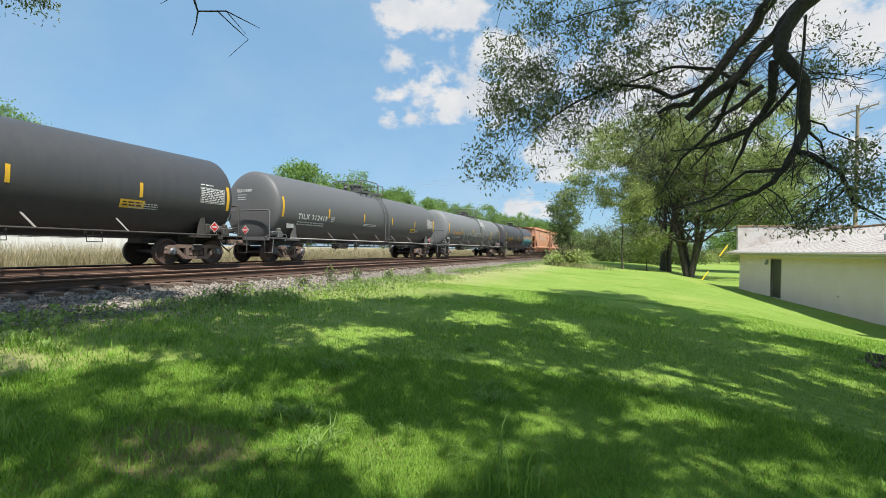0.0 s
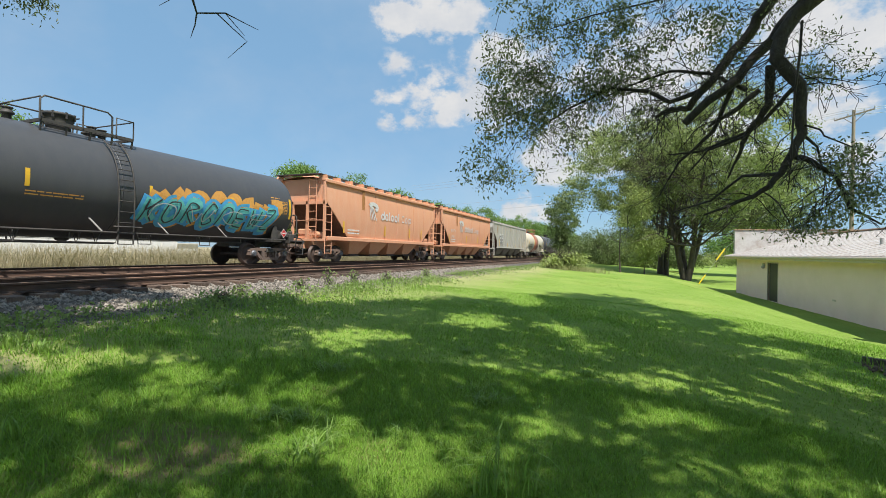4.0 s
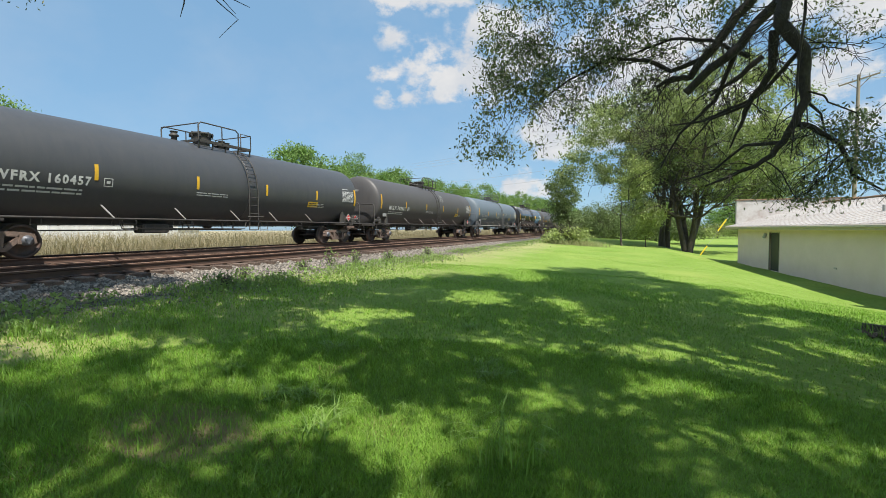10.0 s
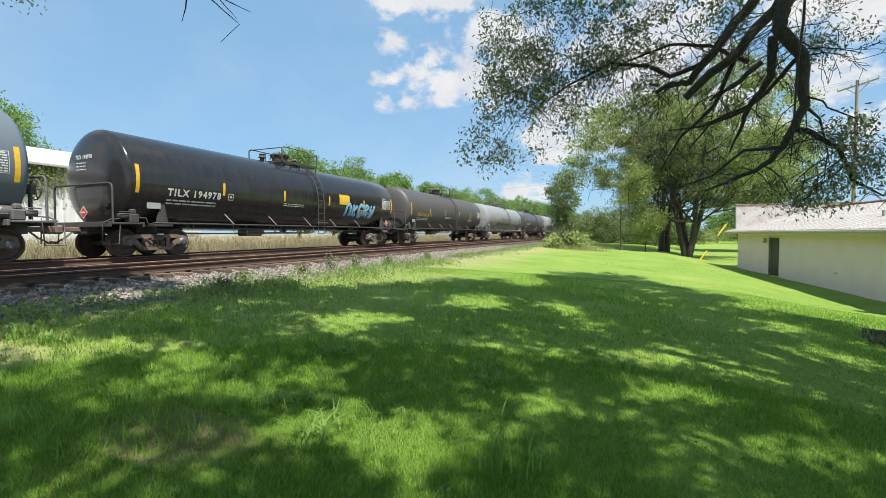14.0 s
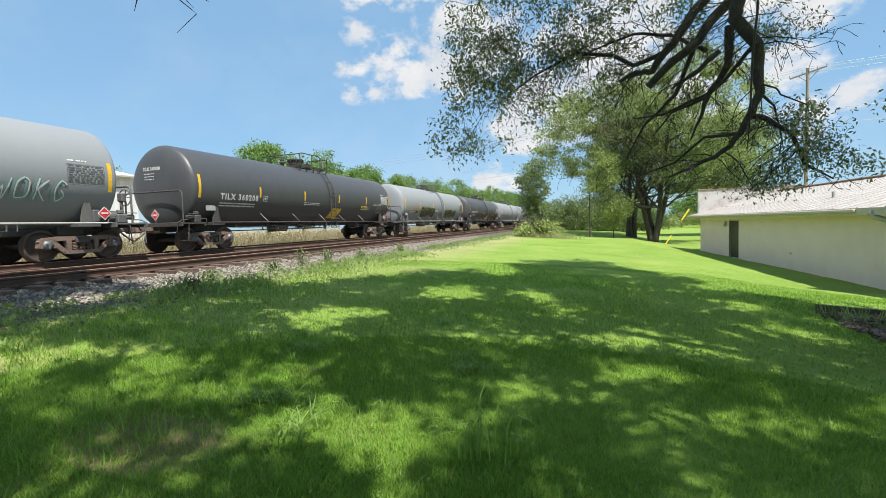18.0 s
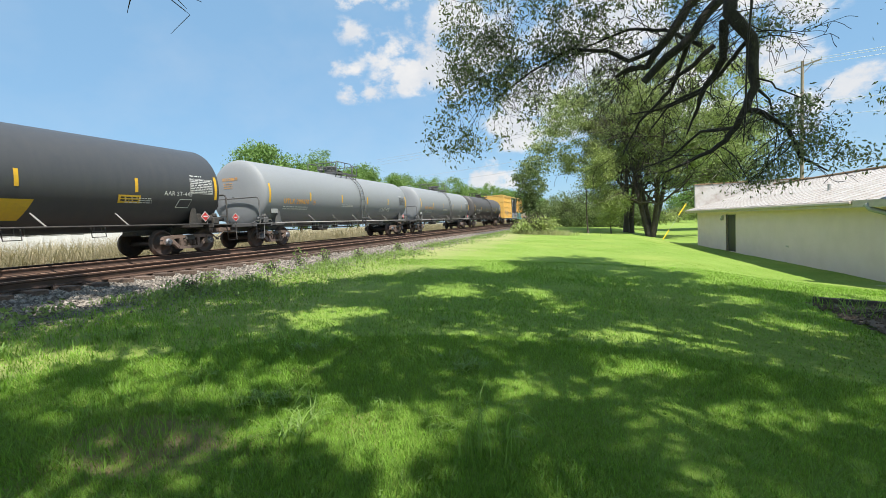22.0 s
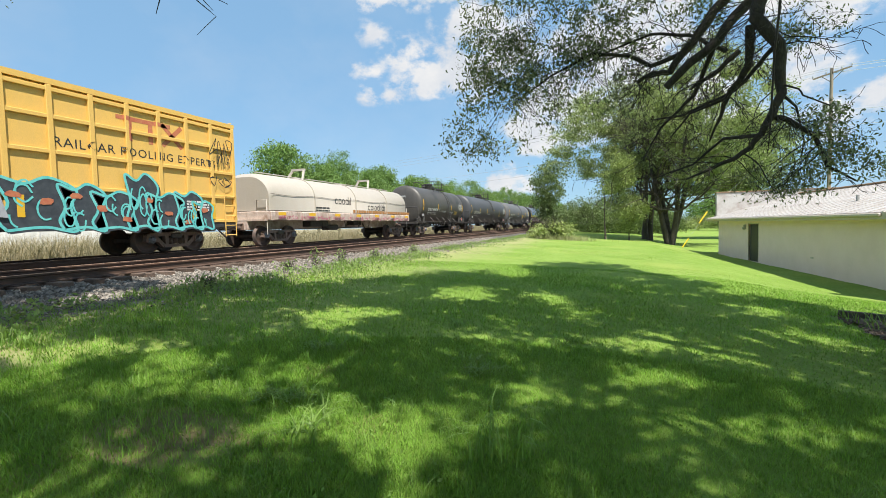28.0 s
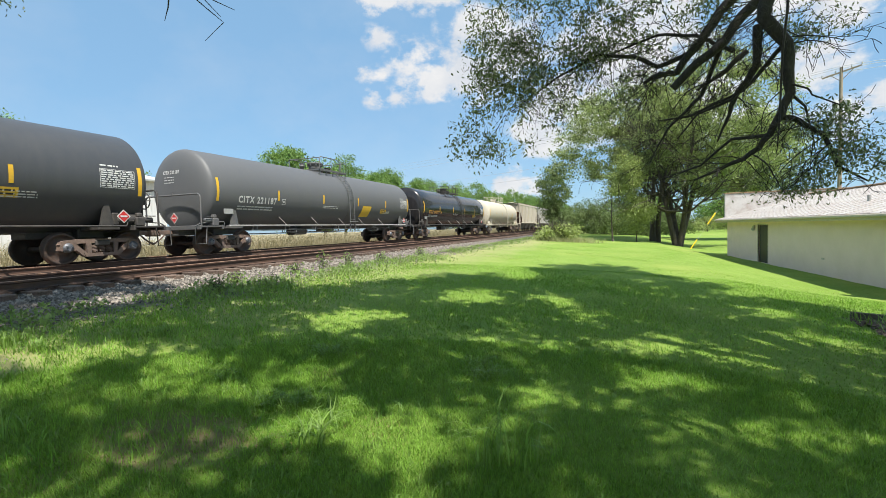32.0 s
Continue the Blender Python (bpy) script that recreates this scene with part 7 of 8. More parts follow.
# gaps of the crown, by the spots of sun that they let fall: place, half width, half depth
GAPS = [(-3.85, 5.69, 0.40, 0.76), (-2.81, 8.53, 0.49, 0.78), (-2.79, 12.84, 0.50, 1.33), (-3.68, 3.48, 0.06, 0.10), (-3.10, 3.17, 0.07, 0.21), (-3.48, 2.91, 0.09, 0.14), (-4.95, 3.23, 0.52, 0.24), (-4.24, 3.07, 0.17, 0.09), (-3.86, 2.48, 0.06, 0.07), (-3.70, 2.09, 0.07, 0.06), (-2.08, 2.97, 0.06, 0.11), (-2.60, 4.21, 0.06, 0.16), (-1.39, 2.77, 0.07, 0.27), (-1.28, 2.41, 0.13, 0.12), (-3.04, 1.44, 0.21, 0.18), (-4.63, 2.11, 0.06, 0.06), (-6.10, 2.92, 0.34, 0.41), (-0.67, 5.71, 0.13, 0.22)]
GAPS += [(-0.54, 7.55, 0.10, 0.26), (0.32, 6.07, 0.16, 0.40), (-0.24, 3.85, 0.06, 0.08), (2.09, 6.96, 0.19, 0.28), (1.56, 4.97, 0.09, 0.16), (1.21, 6.10, 0.16, 0.30), (0.64, 3.73, 0.14, 0.10), (2.81, 7.26, 0.16, 0.30), (0.51, 4.66, 0.06, 0.09), (2.58, 12.05, 0.29, 0.53), (-1.12, 9.00, 0.23, 0.30), (-2.68, 3.46, 0.06, 0.06), (-2.19, 2.17, 0.06, 0.06), (-3.05, 1.82, 0.06, 0.06), (-1.63, 5.44, 0.06, 0.11), (-0.85, 3.86, 0.06, 0.06), (0.06, 4.77, 0.06, 0.06), (2.53, 9.49, 0.24, 0.41)]
GAPS += [(-8.22, 5.18, 0.30, 0.30), (-8.42, 5.75, 0.25, 0.25), (-9.83, 10.27, 0.40, 0.40)]
GAPS += [(-1.31, 2.51, 0.26, 0.34)]


def build_overhead():
    base = (7.5, -1.0, -0.45)
    ob = thing("overhanging_tree", pose(*base), "old dark-barked tree whose crooked limbs hang over the lawn", "tree")
    O = Vector(base)
    limbs = [
        ([(7.5, -1.0, -0.6), (7.4, -0.6, 2.0), (7.0, 0.6, 4.5), (5.9, 2.6, 6.6)], (0.42, 0.36, 0.30, 0.24)),
        ([(5.9, 2.6, 6.6), (3.9, 5.4, 6.4), (2.7, 6.9, 5.5), (2.22, 7.4, 5.03), (1.84, 7.46, 4.52), (1.42, 7.5, 4.05), (0.78, 7.67, 3.5)], (0.2, 0.16, 0.13, 0.10, 0.092, 0.082, 0.07)),
        ([(3.9, 5.4, 6.4), (2.6, 6.8, 5.3), (1.76, 6.88, 4.28), (1.7, 6.75, 3.98), (1.92, 6.74, 3.64), (1.97, 6.75, 3.02), (1.78, 6.79, 2.55), (1.51, 6.89, 2.29), (0.98, 7.1, 2.07)], (0.13, 0.115, 0.105, 0.10, 0.09, 0.068, 0.05, 0.036, 0.015)),
        ([(5.9, 2.6, 6.6), (3.4, 6.6, 6.4), (1.99, 7.95, 5.46), (1.7, 8.0, 4.94), (1.29, 8.15, 4.41), (0.9, 8.3, 3.89)], (0.16, 0.13, 0.105, 0.095, 0.085, 0.065)),
        ([(1.11, 8.2, 4.18), (0.64, 8.35, 4.05), (0.29, 8.45, 4.32), (-0.27, 8.5, 4.45), (-1.02, 8.5, 4.16), (-1.83, 8.4, 3.64)], (0.05, 0.045, 0.04, 0.034, 0.022, 0.008)),
        ([(0.94, 8.3, 3.92), (0.64, 8.3, 3.92), (0.41, 8.3, 3.81)], (0.06, 0.05, 0.035)),
        ([(1.72, 7.1, 4.02), (1.72, 7.15, 3.51), (1.5, 7.25, 3.18), (1.43, 7.3, 2.94), (1.31, 7.4, 2.61)], (0.075, 0.06, 0.045, 0.03, 0.012)),
        ([(1.51, 7.25, 3.17), (1.07, 7.4, 3.03), (0.82, 7.5, 2.72)], (0.028, 0.02, 0.008)),
        ([(1.91, 6.6, 4.35), (1.89, 6.6, 3.94), (1.84, 6.58, 3.46), (1.81, 6.55, 2.72), (1.78, 6.55, 2.32)], (0.018, 0.018, 0.016, 0.014, 0.006)),
        ([(1.97, 6.7, 3.12), (2.13, 6.7, 3.05), (2.17, 6.7, 2.97), (2.45, 6.75, 2.83), (2.48, 6.75, 2.74)], (0.016, 0.014, 0.012, 0.010, 0.004)),
        ([(1.72, 7.6, 3.88), (1.4, 7.7, 3.61), (1.14, 7.9, 3.49)], (0.05, 0.04, 0.02)),
        ([(1.83, 6.77, 2.78), (2.05, 6.78, 2.70), (2.34, 6.8, 2.49), (2.43, 6.73, 2.11), (2.73, 6.74, 1.91)], (0.046, 0.040, 0.034, 0.026, 0.010)),
        ([(1.66, 8.1, 4.05), (1.18, 8.3, 4.45), (0.64, 8.5, 4.63), (0.04, 8.6, 4.5), (-0.46, 8.6, 4.32)], (0.04, 0.036, 0.028, 0.018, 0.008)),
        ([(2.6, 7.4, 6.0), (1.46, 8.17, 5.78), (0.55, 8.66, 5.96), (-0.67, 8.81, 5.96), (-1.92, 8.73, 5.71)], (0.034, 0.030, 0.022, 0.014, 0.007)),
        ([(1.42, 7.5, 4.05), (1.2, 7.9, 3.4), (0.75, 8.1, 3.0), (0.5, 8.2, 2.5)], (0.045, 0.035, 0.022, 0.01)),
        ([(1.92, 6.74, 3.64), (1.6, 7.3, 3.25), (1.0, 7.6, 3.05), (0.55, 7.7, 3.05)], (0.04, 0.03, 0.02, 0.01)),
        ([(1.78, 6.79, 2.55), (1.45, 7.2, 2.6), (1.1, 7.4, 2.3), (0.6, 7.7, 2.15)], (0.032, 0.025, 0.018, 0.008)),
        ([(1.97, 6.75, 3.02), (2.2, 7.0, 2.9), (2.35, 7.2, 2.5), (2.35, 7.3, 2.2)], (0.025, 0.018, 0.012, 0.006)),
        ([(5.9, 2.6, 6.6), (3.0, 3.2, 8.6), (0.5, 3.6, 9.0), (-2.5, 4.0, 8.0), (-4.6, 3.9, 6.0), (-5.02, 3.88, 4.76)], (0.15, 0.12, 0.09, 0.06, 0.035, 0.022)),
        ([(5.9, 2.6, 6.6), (5.2, 4.4, 9.0), (3.9, 6.6, 10.6), (2.4, 9.0, 11.0)], (0.18, 0.14, 0.1, 0.05)),
        ([(7.0, 0.6, 4.5), (8.3, 3.0, 7.0), (8.6, 6.5, 8.6), (7.6, 9.4, 9.0)], (0.16, 0.12, 0.08, 0.03)),
        ([(-5.02, 3.88, 4.76), (-4.98, 4.01, 4.4), (-4.74, 4.22, 4.46), (-4.42, 4.46, 4.3)], (0.022, 0.016, 0.011, 0.004)),
        ([(-4.98, 4.01, 4.4), (-5.0, 4.0, 4.25), (-5.04, 3.98, 4.09)], (0.013, 0.009, 0.004)),
        ([(-4.84, 4.17, 4.46), (-4.7, 4.3, 4.3), (-4.55, 4.4, 4.15), (-4.78, 4.31, 3.93)], (0.010, 0.008, 0.006, 0.003)),
        ([(-4.74, 4.22, 4.46), (-4.62, 4.3, 4.3), (-4.55, 4.36, 4.2)], (0.008, 0.006, 0.003)),
        ([(-5.0, 3.95, 4.6), (-5.15, 3.8, 4.5), (-5.3, 3.75, 4.42)], (0.010, 0.007, 0.003)),
    ]
    rnd, rs = random.Random(3), np.random.RandomState(3)
    for pts, rad in limbs:
        P = [Vector(p) - O for p in pts]
        rad = [r * (0.8 if pts[0][2] > 0 else 1) for r in rad]
        fine, fr = [], []
        n = 4 if rad[0] > 0.03 else 2
        for i in range(len(P) - 1):
            for t in np.linspace(0, 1, n, endpoint=False):
                j = Vector((rnd.gauss(0, 1), rnd.gauss(0, 1), rnd.gauss(0, 1))) * rad[i] * 0.22
                fine.append(P[i].lerp(P[i + 1], t) + (j if i + t > 0 else Vector()))
                fr.append(rad[i] + (rad[i + 1] - rad[i]) * t)
        fine.append(P[-1])
        fr.append(rad[-1])
        lb = part("limb", Mesh().tube(fine, fr, 9 if rad[0] > 0.05 else 6, True), BARK_DARK, ob)
        if rad[0] < 0.13 and rad[0] > 0.024 and pts[-1][0] > -4:
            # bare forking twigs of the limb
            q = Mesh()
            for i in range(2, len(fine)):
                for _ in range(4):
                    if rnd.random() < (0.62 if fine[i].z + O.z > 3.6 else 0.78):
                        continue
                    lst = []
                    d = Vector((rnd.gauss(-0.3, 0.7), rnd.gauss(0.1, 0.7), rnd.gauss(-0.35, 0.5))).normalized()
                    grow(rnd, fine[i], d, rnd.uniform(0.3, 0.8), min(0.009, fr[i] * 0.35), 2, lst, [], 0.5, -0.16, 3, 0.6, 0.14)
                    for p2, r2 in lst:
                        if min(v.z for v in p2) + O.z > 1.75:
                            q.tube(p2, [max(0.003, r) for r in r2], 4, False)
            part("twig", q, BARK_DARK, lb)
    # sprays of leaves: middle, spread, number, leaves on each
    for c, sp, k, n in SPRAYS:
        for _ in range(k):
            p = [c[i] + rnd.uniform(-1, 1) * sp[i] for i in range(3)]
            near = c[1] < 7.6
            spray(rnd, rs, ob, p, O, rnd.uniform(0.3, 0.5) if near else rnd.uniform(0.5, 0.8), int(n * (2.0 if near else 1.05)), 0.052 if near else 0.078)
    # the rest of the crown, unseen high over the lawn: clumps with gaps of light between them
    az, el = radians(SUN_AZ), radians(SUN_EL)
    sx, sy = math.sin(az) / math.tan(el), math.cos(az) / math.tan(el)
    k = []
    for X in np.arange(-11.4, 7.5, 0.40):
        for Y in np.arange(-1.0, 18.0, 0.40):
            X2, Y2 = X + rs.normal(0, 0.12), Y + rs.normal(0, 0.12)
            far = float(np.interp(X2, [-11.0, -6.2, -5.7, -4.6, -3.5, -2.0, -0.5, 0.3, 1.4, 2.7, 4.2, 5.0], [6.6, 7.6, 8.6, 10.6, 12.4, 15.8, 17.2, 17.0, 15.0, 12.8, 10.4, 9.4]))
            far += rs.normal(0, 0.45) + 0.9 * noise.noise((X2 * 0.5, 4, 2))
            if Y2 > far or X2 > 6.2 - 0.05 * Y2:
                continue
            thin = noise.noise((X2 * 0.55, Y2 * 0.55, 9))
            open_sky = rs.uniform() < 0.11 * max(0.0, min(1.0, (thin + 0.05) * 3))
            for gx, gy, ra, rb in GAPS:
                n = math.hypot(gx, gy)
                a = ((X2 - gx) * gy - (Y2 - gy) * gx) / n
                b = ((X2 - gx) * gx + (Y2 - gy) * gy) / n
                if (a / (ra + 0.20)) ** 2 + (b / (rb + 0.20)) ** 2 < 1.0 + 0.6 * noise.noise((X2 * 2.2, Y2 * 2.2, 3)):
                    open_sky = True
            if open_sky:
                continue
            h = rs.uniform(8.5, 12.0)
            while h < 2.9 + 0.64 * math.hypot(X2 + sx * h, max(0.0, Y2 + sy * h)) and h < 20:
                h += 0.4
            # each clump stands on the sun's ray to the lawn spot it is to shade
            k.append((X2 + sx * h, Y2 + sy * h, h))
    k = np.array(k) - np.array(O)
    n = len(k) * 100
    pts = k[rs.randint(0, len(k), n)] + rs.normal(0, 0.18, (n, 3))
    part("crown", leaf_mesh("crown", pts, 0.18, LEAF_CROWN, 6, 0.4, 0.65), None, ob)
    return ob


# middle of the spray's place, half spread, number of sprays, leaves a spray
SPRAYS = [
    ((-2.25, 8.2, 3.44), (0.38, 0.5, 0.24), 4, 150),
    ((-2.0, 8.3, 4.09), (0.39, 0.5, 0.42), 7, 190),
    ((-1.88, 8.5, 5.01), (0.43, 0.5, 0.43), 6, 180),
    ((-2.18, 8.7, 5.96), (0.33, 0.5, 0.44), 4, 150),
    ((-1.32, 8.5, 3.87), (0.40, 0.5, 0.43), 6, 180),
    ((-1.43, 8.4, 3.22), (0.28, 0.5, 0.18), 3, 90),
    ((-1.21, 8.6, 4.71), (0.44, 0.5, 0.44), 7, 180),
    ((-1.34, 8.8, 5.65), (0.45, 0.5, 0.52), 6, 170),
    ((-0.6, 8.7, 4.22), (0.37, 0.5, 0.37), 4, 150),
    ((-0.49, 8.8, 4.95), (0.45, 0.5, 0.45), 5, 160),
    ((-0.51, 8.9, 5.78), (0.53, 0.5, 0.45), 6, 170),
    ((0.3, 8.9, 4.82), (0.45, 0.5, 0.38), 4, 140),
    ((0.41, 9.0, 5.61), (0.53, 0.5, 0.46), 6, 150),
    ((1.15, 9.0, 5.29), (0.46, 0.5, 0.46), 5, 140),
    ((1.24, 8.9, 5.76), (0.53, 0.5, 0.19), 4, 140),
    ((1.74, 8.6, 5.46), (0.36, 0.5, 0.29), 2, 110),
    ((0.06, 8.8, 4.05), (0.37, 0.5, 0.30), 2, 110),
    ((0.67, 8.8, 4.47), (0.37, 0.5, 0.26), 2, 100),
    ((2.28, 7.1, 3.89), (0.15, 0.5, 0.36), 3, 80),
    ((2.3, 7.2, 4.52), (0.21, 0.5, 0.30), 3, 80),
    ((2.59, 7.0, 3.7), (0.09, 0.5, 0.05), 1, 40),
    ((2.5, 7.0, 2.15), (0.36, 0.5, 0.33), 8, 90),
    ((2.17, 7.3, 2.11), (0.37, 0.5, 0.19), 3, 70),
    ((2.72, 6.9, 2.35), (0.23, 0.5, 0.35), 5, 90),
    ((2.18, 7.2, 2.5), (0.24, 0.5, 0.30), 3, 60),
    ((1.91, 7.4, 1.91), (0.31, 0.5, 0.16), 2, 60),
    ((-7.05, 3.05, 4.62), (0.16, 0.4, 0.10), 4, 120),
    ((3.75, 6.21, 3.78), (0.12, 0.3, 0.18), 2, 90),
    ((3.38, 6.22, 2.83), (0.06, 0.5, 0.25), 1, 60),
    ((2.59, 6.38, 2.20), (0.34, 0.5, 0.17), 3, 70),
]


# ---- the low building ----
PLASTER = material("cream_plaster", (0.80, 0.635, 0.585), 0.88, 0.0, (0.73, 0.575, 0.51), 1.2, 0.55, 8, 0.06, 90, 0.2, 60)
ROOF = material("whitewashed_roof", (0.47, 0.45, 0.43), 0.7, 0.0, (0.30, 0.24, 0.21), 2.2, 0.60, 9, 0.12, 50, 0.4, 14, (1, 1, 1))
TRIM = material("cream_trim", (0.52, 0.44, 0.38), 0.7, 0.0, (0.42, 0.38, 0.3), 4.0, 0.6)
RUSTY = material("rusty_pipe", (0.20, 0.115, 0.065), 0.8, 0.0, (0.32, 0.22, 0.13), 6.0, 0.5, grain=0.2)
DOOR_M = material("dark_door", (0.018, 0.018, 0.02), 0.5, 0.0, (0.028, 0.028, 0.03), 5.0, 0.5)
BIN_M = material("bin_plastic", (0.018, 0.024, 0.035), 0.45, 0.0, (0.03, 0.036, 0.045), 4.0, 0.5)
DIRT = material("planter_soil", (0.10, 0.075, 0.055), 0.95, 0.0, (0.17, 0.13, 0.09), 8.0, 0.5, 8, 0.3, 50, 0.8, 25)
WEATHERED = material("weathered_timber", (0.13, 0.105, 0.085), 0.9, 0.0, (0.07, 0.06, 0.05), 5.0, 0.5, 8, 0.2, 60, 0.5, 30, (1, 1, 6))
CONCRETE = material("concrete", (0.42, 0.40, 0.36), 0.9, 0.0, (0.32, 0.3, 0.27), 4.0, 0.5, 8, 0.1, 60, 0.3)


def build_building():
    A, B = Vector((7.91, 15.36, -0.755)), Vector((6.6, 34.12, -0.755))
    d = (B - A)
    length = d.length
    ang = math.degrees(math.atan2(d.y, d.x)) - 90
    # local: y along the wall from the near corner, x into the building
    b = thing("low_building", pose(A.x, A.y, A.z, 0, 0, ang), "low cream-plastered building with a whitewashed metal roof", "building")
    h, t = 2.29, 0.2
    dy0, dy1, dh = 12.05, 13.42, 1.98
    w = part("wall", Mesh().box(0, 0, -0.3, t, dy0, h).box(0, dy1, -0.3, t, length, h).box(0, dy0, dh, t, dy1, h).box(0, dy0, -0.3, t, dy1, 0.0), PLASTER, b, "cream plastered side wall")
    part("wall", Mesh().box(t, length - t, -0.3, 9, length, h), PLASTER, b)
    part("wall", Mesh().box(t, 0, -0.3, 9, t, h), PLASTER, b)
    dr = part("door", Mesh().box(0.08, dy0 + 0.02, 0.0, 0.13, dy1 - 0.02, dh - 0.02, chamfer=0.005), DOOR_M, b, "dark steel door")
    part("door_handle", Mesh().lathe([(0, 0.03), (0.05, 0.03), (0.06, 0.015)], 10, Matrix.Translation((0.08, dy0 + 0.12, 1.0)) @ Matrix.Rotation(math.pi / 2, 4, "Z")), GALV, dr)
    part("door_frame", Mesh().box(-0.012, dy0 - 0.05, 0, 0.08, dy0, dh + 0.05).box(-0.012, dy1, 0, 0.08, dy1 + 0.05, dh + 0.05).box(-0.012, dy0, dh, 0.08, dy1, dh + 0.05), TRIM, dr)
    part("door_step", Mesh().box(-0.35, dy0 - 0.1, -0.12, 0.0, dy1 + 0.1, -0.03, chamfer=0.01), CONCRETE, b)
    part("wall_lamp", Mesh().box(-0.12, dy1 + 0.35, 1.75, 0.0, dy1 + 0.5, 1.95, chamfer=0.03).lathe([(0, 0.07), (0.12, 0.09)], 10, Matrix.Translation((-0.08, dy1 + 0.36, 1.75))), GALV, b, "small grey wall lamp")
    # roof, eaves, gutter
    oh = 0.55
    pitch = 0.27
    z0 = h + 0.02
    deep = 4.6
    q = Mesh()
    q.add([(-oh, -0.35, z0), (-oh, length + 0.35, z0), (deep, length + 0.35, z0 + (deep + oh) * pitch), (deep, -0.35, z0 + (deep + oh) * pitch),
           (-oh, -0.35, z0 + 0.05), (-oh, length + 0.35, z0 + 0.05), (deep, length + 0.35, z0 + 0.05 + (deep + oh) * pitch), (deep, -0.35, z0 + 0.05 + (deep + oh) * pitch)],
          [(0, 1, 2, 3), (4, 7, 6, 5), (0, 4, 5, 1), (1, 5, 6, 2), (2, 6, 7, 3), (3, 7, 4, 0)])
    rf = part("roof", q, ROOF, b, "whitewashed ribbed metal roof")
    q = Mesh()
    q.add([(deep, -0.35, z0 + (deep + oh) * pitch), (deep, length + 0.35, z0 + (deep + oh) * pitch), (9.4, length + 0.35, z0), (9.4, -0.35, z0)], [(0, 1, 2, 3)])
    part("roof_back", q, ROOF, b)
    for y in np.arange(0.0, length + 0.3, 0.62):
        part("roof_rib", stored("roof_rib", lambda: Mesh().beam((-oh, 0, z0 + 0.055), (deep, 0, z0 + 0.055 + (deep + oh) * pitch), 0.05, 0.04), ROOF), None, rf, m=pose(0, y, 0))
    part("ridge_cap", Mesh().box(deep - 0.2, -0.35, z0 + (deep + oh) * pitch + 0.03, deep + 0.2, length + 0.35, z0 + (deep + oh) * pitch + 0.12, chamfer=0.03), RUSTY, rf, "rusty ridge cap")
    part("fascia", Mesh().box(-oh - 0.03, -0.35, z0 - 0.16, -oh + 0.01, length + 0.35, z0 + 0.04), TRIM, b)
    part("soffit", Mesh().box(-oh, -0.35, z0 - 0.16, 0.0, length + 0.35, z0 - 0.13), TRIM, b)
    part("gutter", Mesh().box(-oh - 0.13, 1.2, z0 - 0.08, -oh - 0.032, length + 0.3, z0 + 0.03, chamfer=0.03), TRIM, b)
    part("downspout", Mesh().tube([(-oh - 0.05, 0.55, z0 - 0.08), (-oh + 0.02, 0.45, z0 - 0.22), (-0.30, 0.22, z0 - 0.34), (-0.10, 0.10, z0 - 0.52), (-0.08, 0.08, z0 - 0.75)], 0.075, 10), GALV, b, "grey sheet-metal elbow below the gutter")
    part("downspout", Mesh().box(-0.16, 0.0, -0.3, 0.0, 0.17, z0 - 0.72, chamfer=0.02), RUSTY, b, "rust-stained square downspout")
    for z in (0.55, 1.3):
        part("pipe_strap", Mesh().box(-0.175, -0.012, z, 0.0, 0.182, z + 0.05), GALV, b)
    part("small_vent", Mesh().box(-0.02, 6.4, 0.62, 0.0, 6.6, 0.69), TRIM, b)
    for y in (2.6, 6.0):
        part("roof_vent", Mesh().tube([(1.2, y, z0 + 0.25), (1.2, y, z0 + 0.75)], 0.06, 8), GALV, rf)
    # whitewashed fire wall that stands over the roof's far end, capped in rusty sheet
    fw = part("fire_wall", Mesh().box(-0.12, length + 0.02, h - 0.1, 6.4, length + 0.26, h + 1.70, chamfer=0.01), ROOF, b, "whitewashed fire wall over the roof's end")
    part("wall_cap", Mesh().box(-0.16, length - 0.03, h + 1.70, 6.45, length + 0.31, h + 1.77, chamfer=0.01), RUSTY, fw, "rust-red sheet capping")
    # taller block with the same plaster, in front of the low wing's end
    a = thing("annex_building", pose(A.x, A.y, A.z, 0, 0, ang), "taller cream block with a corner pilaster beside the low wing", "building")
    part("wall", Mesh().box(-0.05, -4.5, -0.3, 6, -0.9, 4.1), PLASTER, a)
    part("pilaster", Mesh().box(-0.18, -1.35, -0.3, 0.25, -0.85, 4.25, chamfer=0.02), PLASTER, a)
    part("coping", Mesh().box(-0.26, -1.45, 4.25, 0.32, -0.75, 4.33, chamfer=0.02), BLACKGEAR, a)
    part("roof", Mesh().box(-0.05, -4.5, 4.1, 6, -0.9, 4.2), ROOF, a)
    # bin and planting bed by the corner
    n = thing("dumpster", pose(4.38, 6.0, -0.31), "dark blue-black steel dumpster with a flat lid", "dumpster")
    part("body", Mesh().prism([(-0.58, 0.06), (0.58, 0.06), (0.60, 1.14), (-0.60, 1.14)], -0.86, 0.86), BIN_M, n)
    part("lid", Mesh().box(-0.90, -0.64, 1.14, 0.90, 0.64, 1.21, chamfer=0.02), BIN_M, n)
    for y in (-0.3, 0.3):
        part("side_rib", Mesh().box(-0.90, y - 0.04, 0.1, -0.85, y + 0.04, 1.12, chamfer=0.01), BIN_M, n)
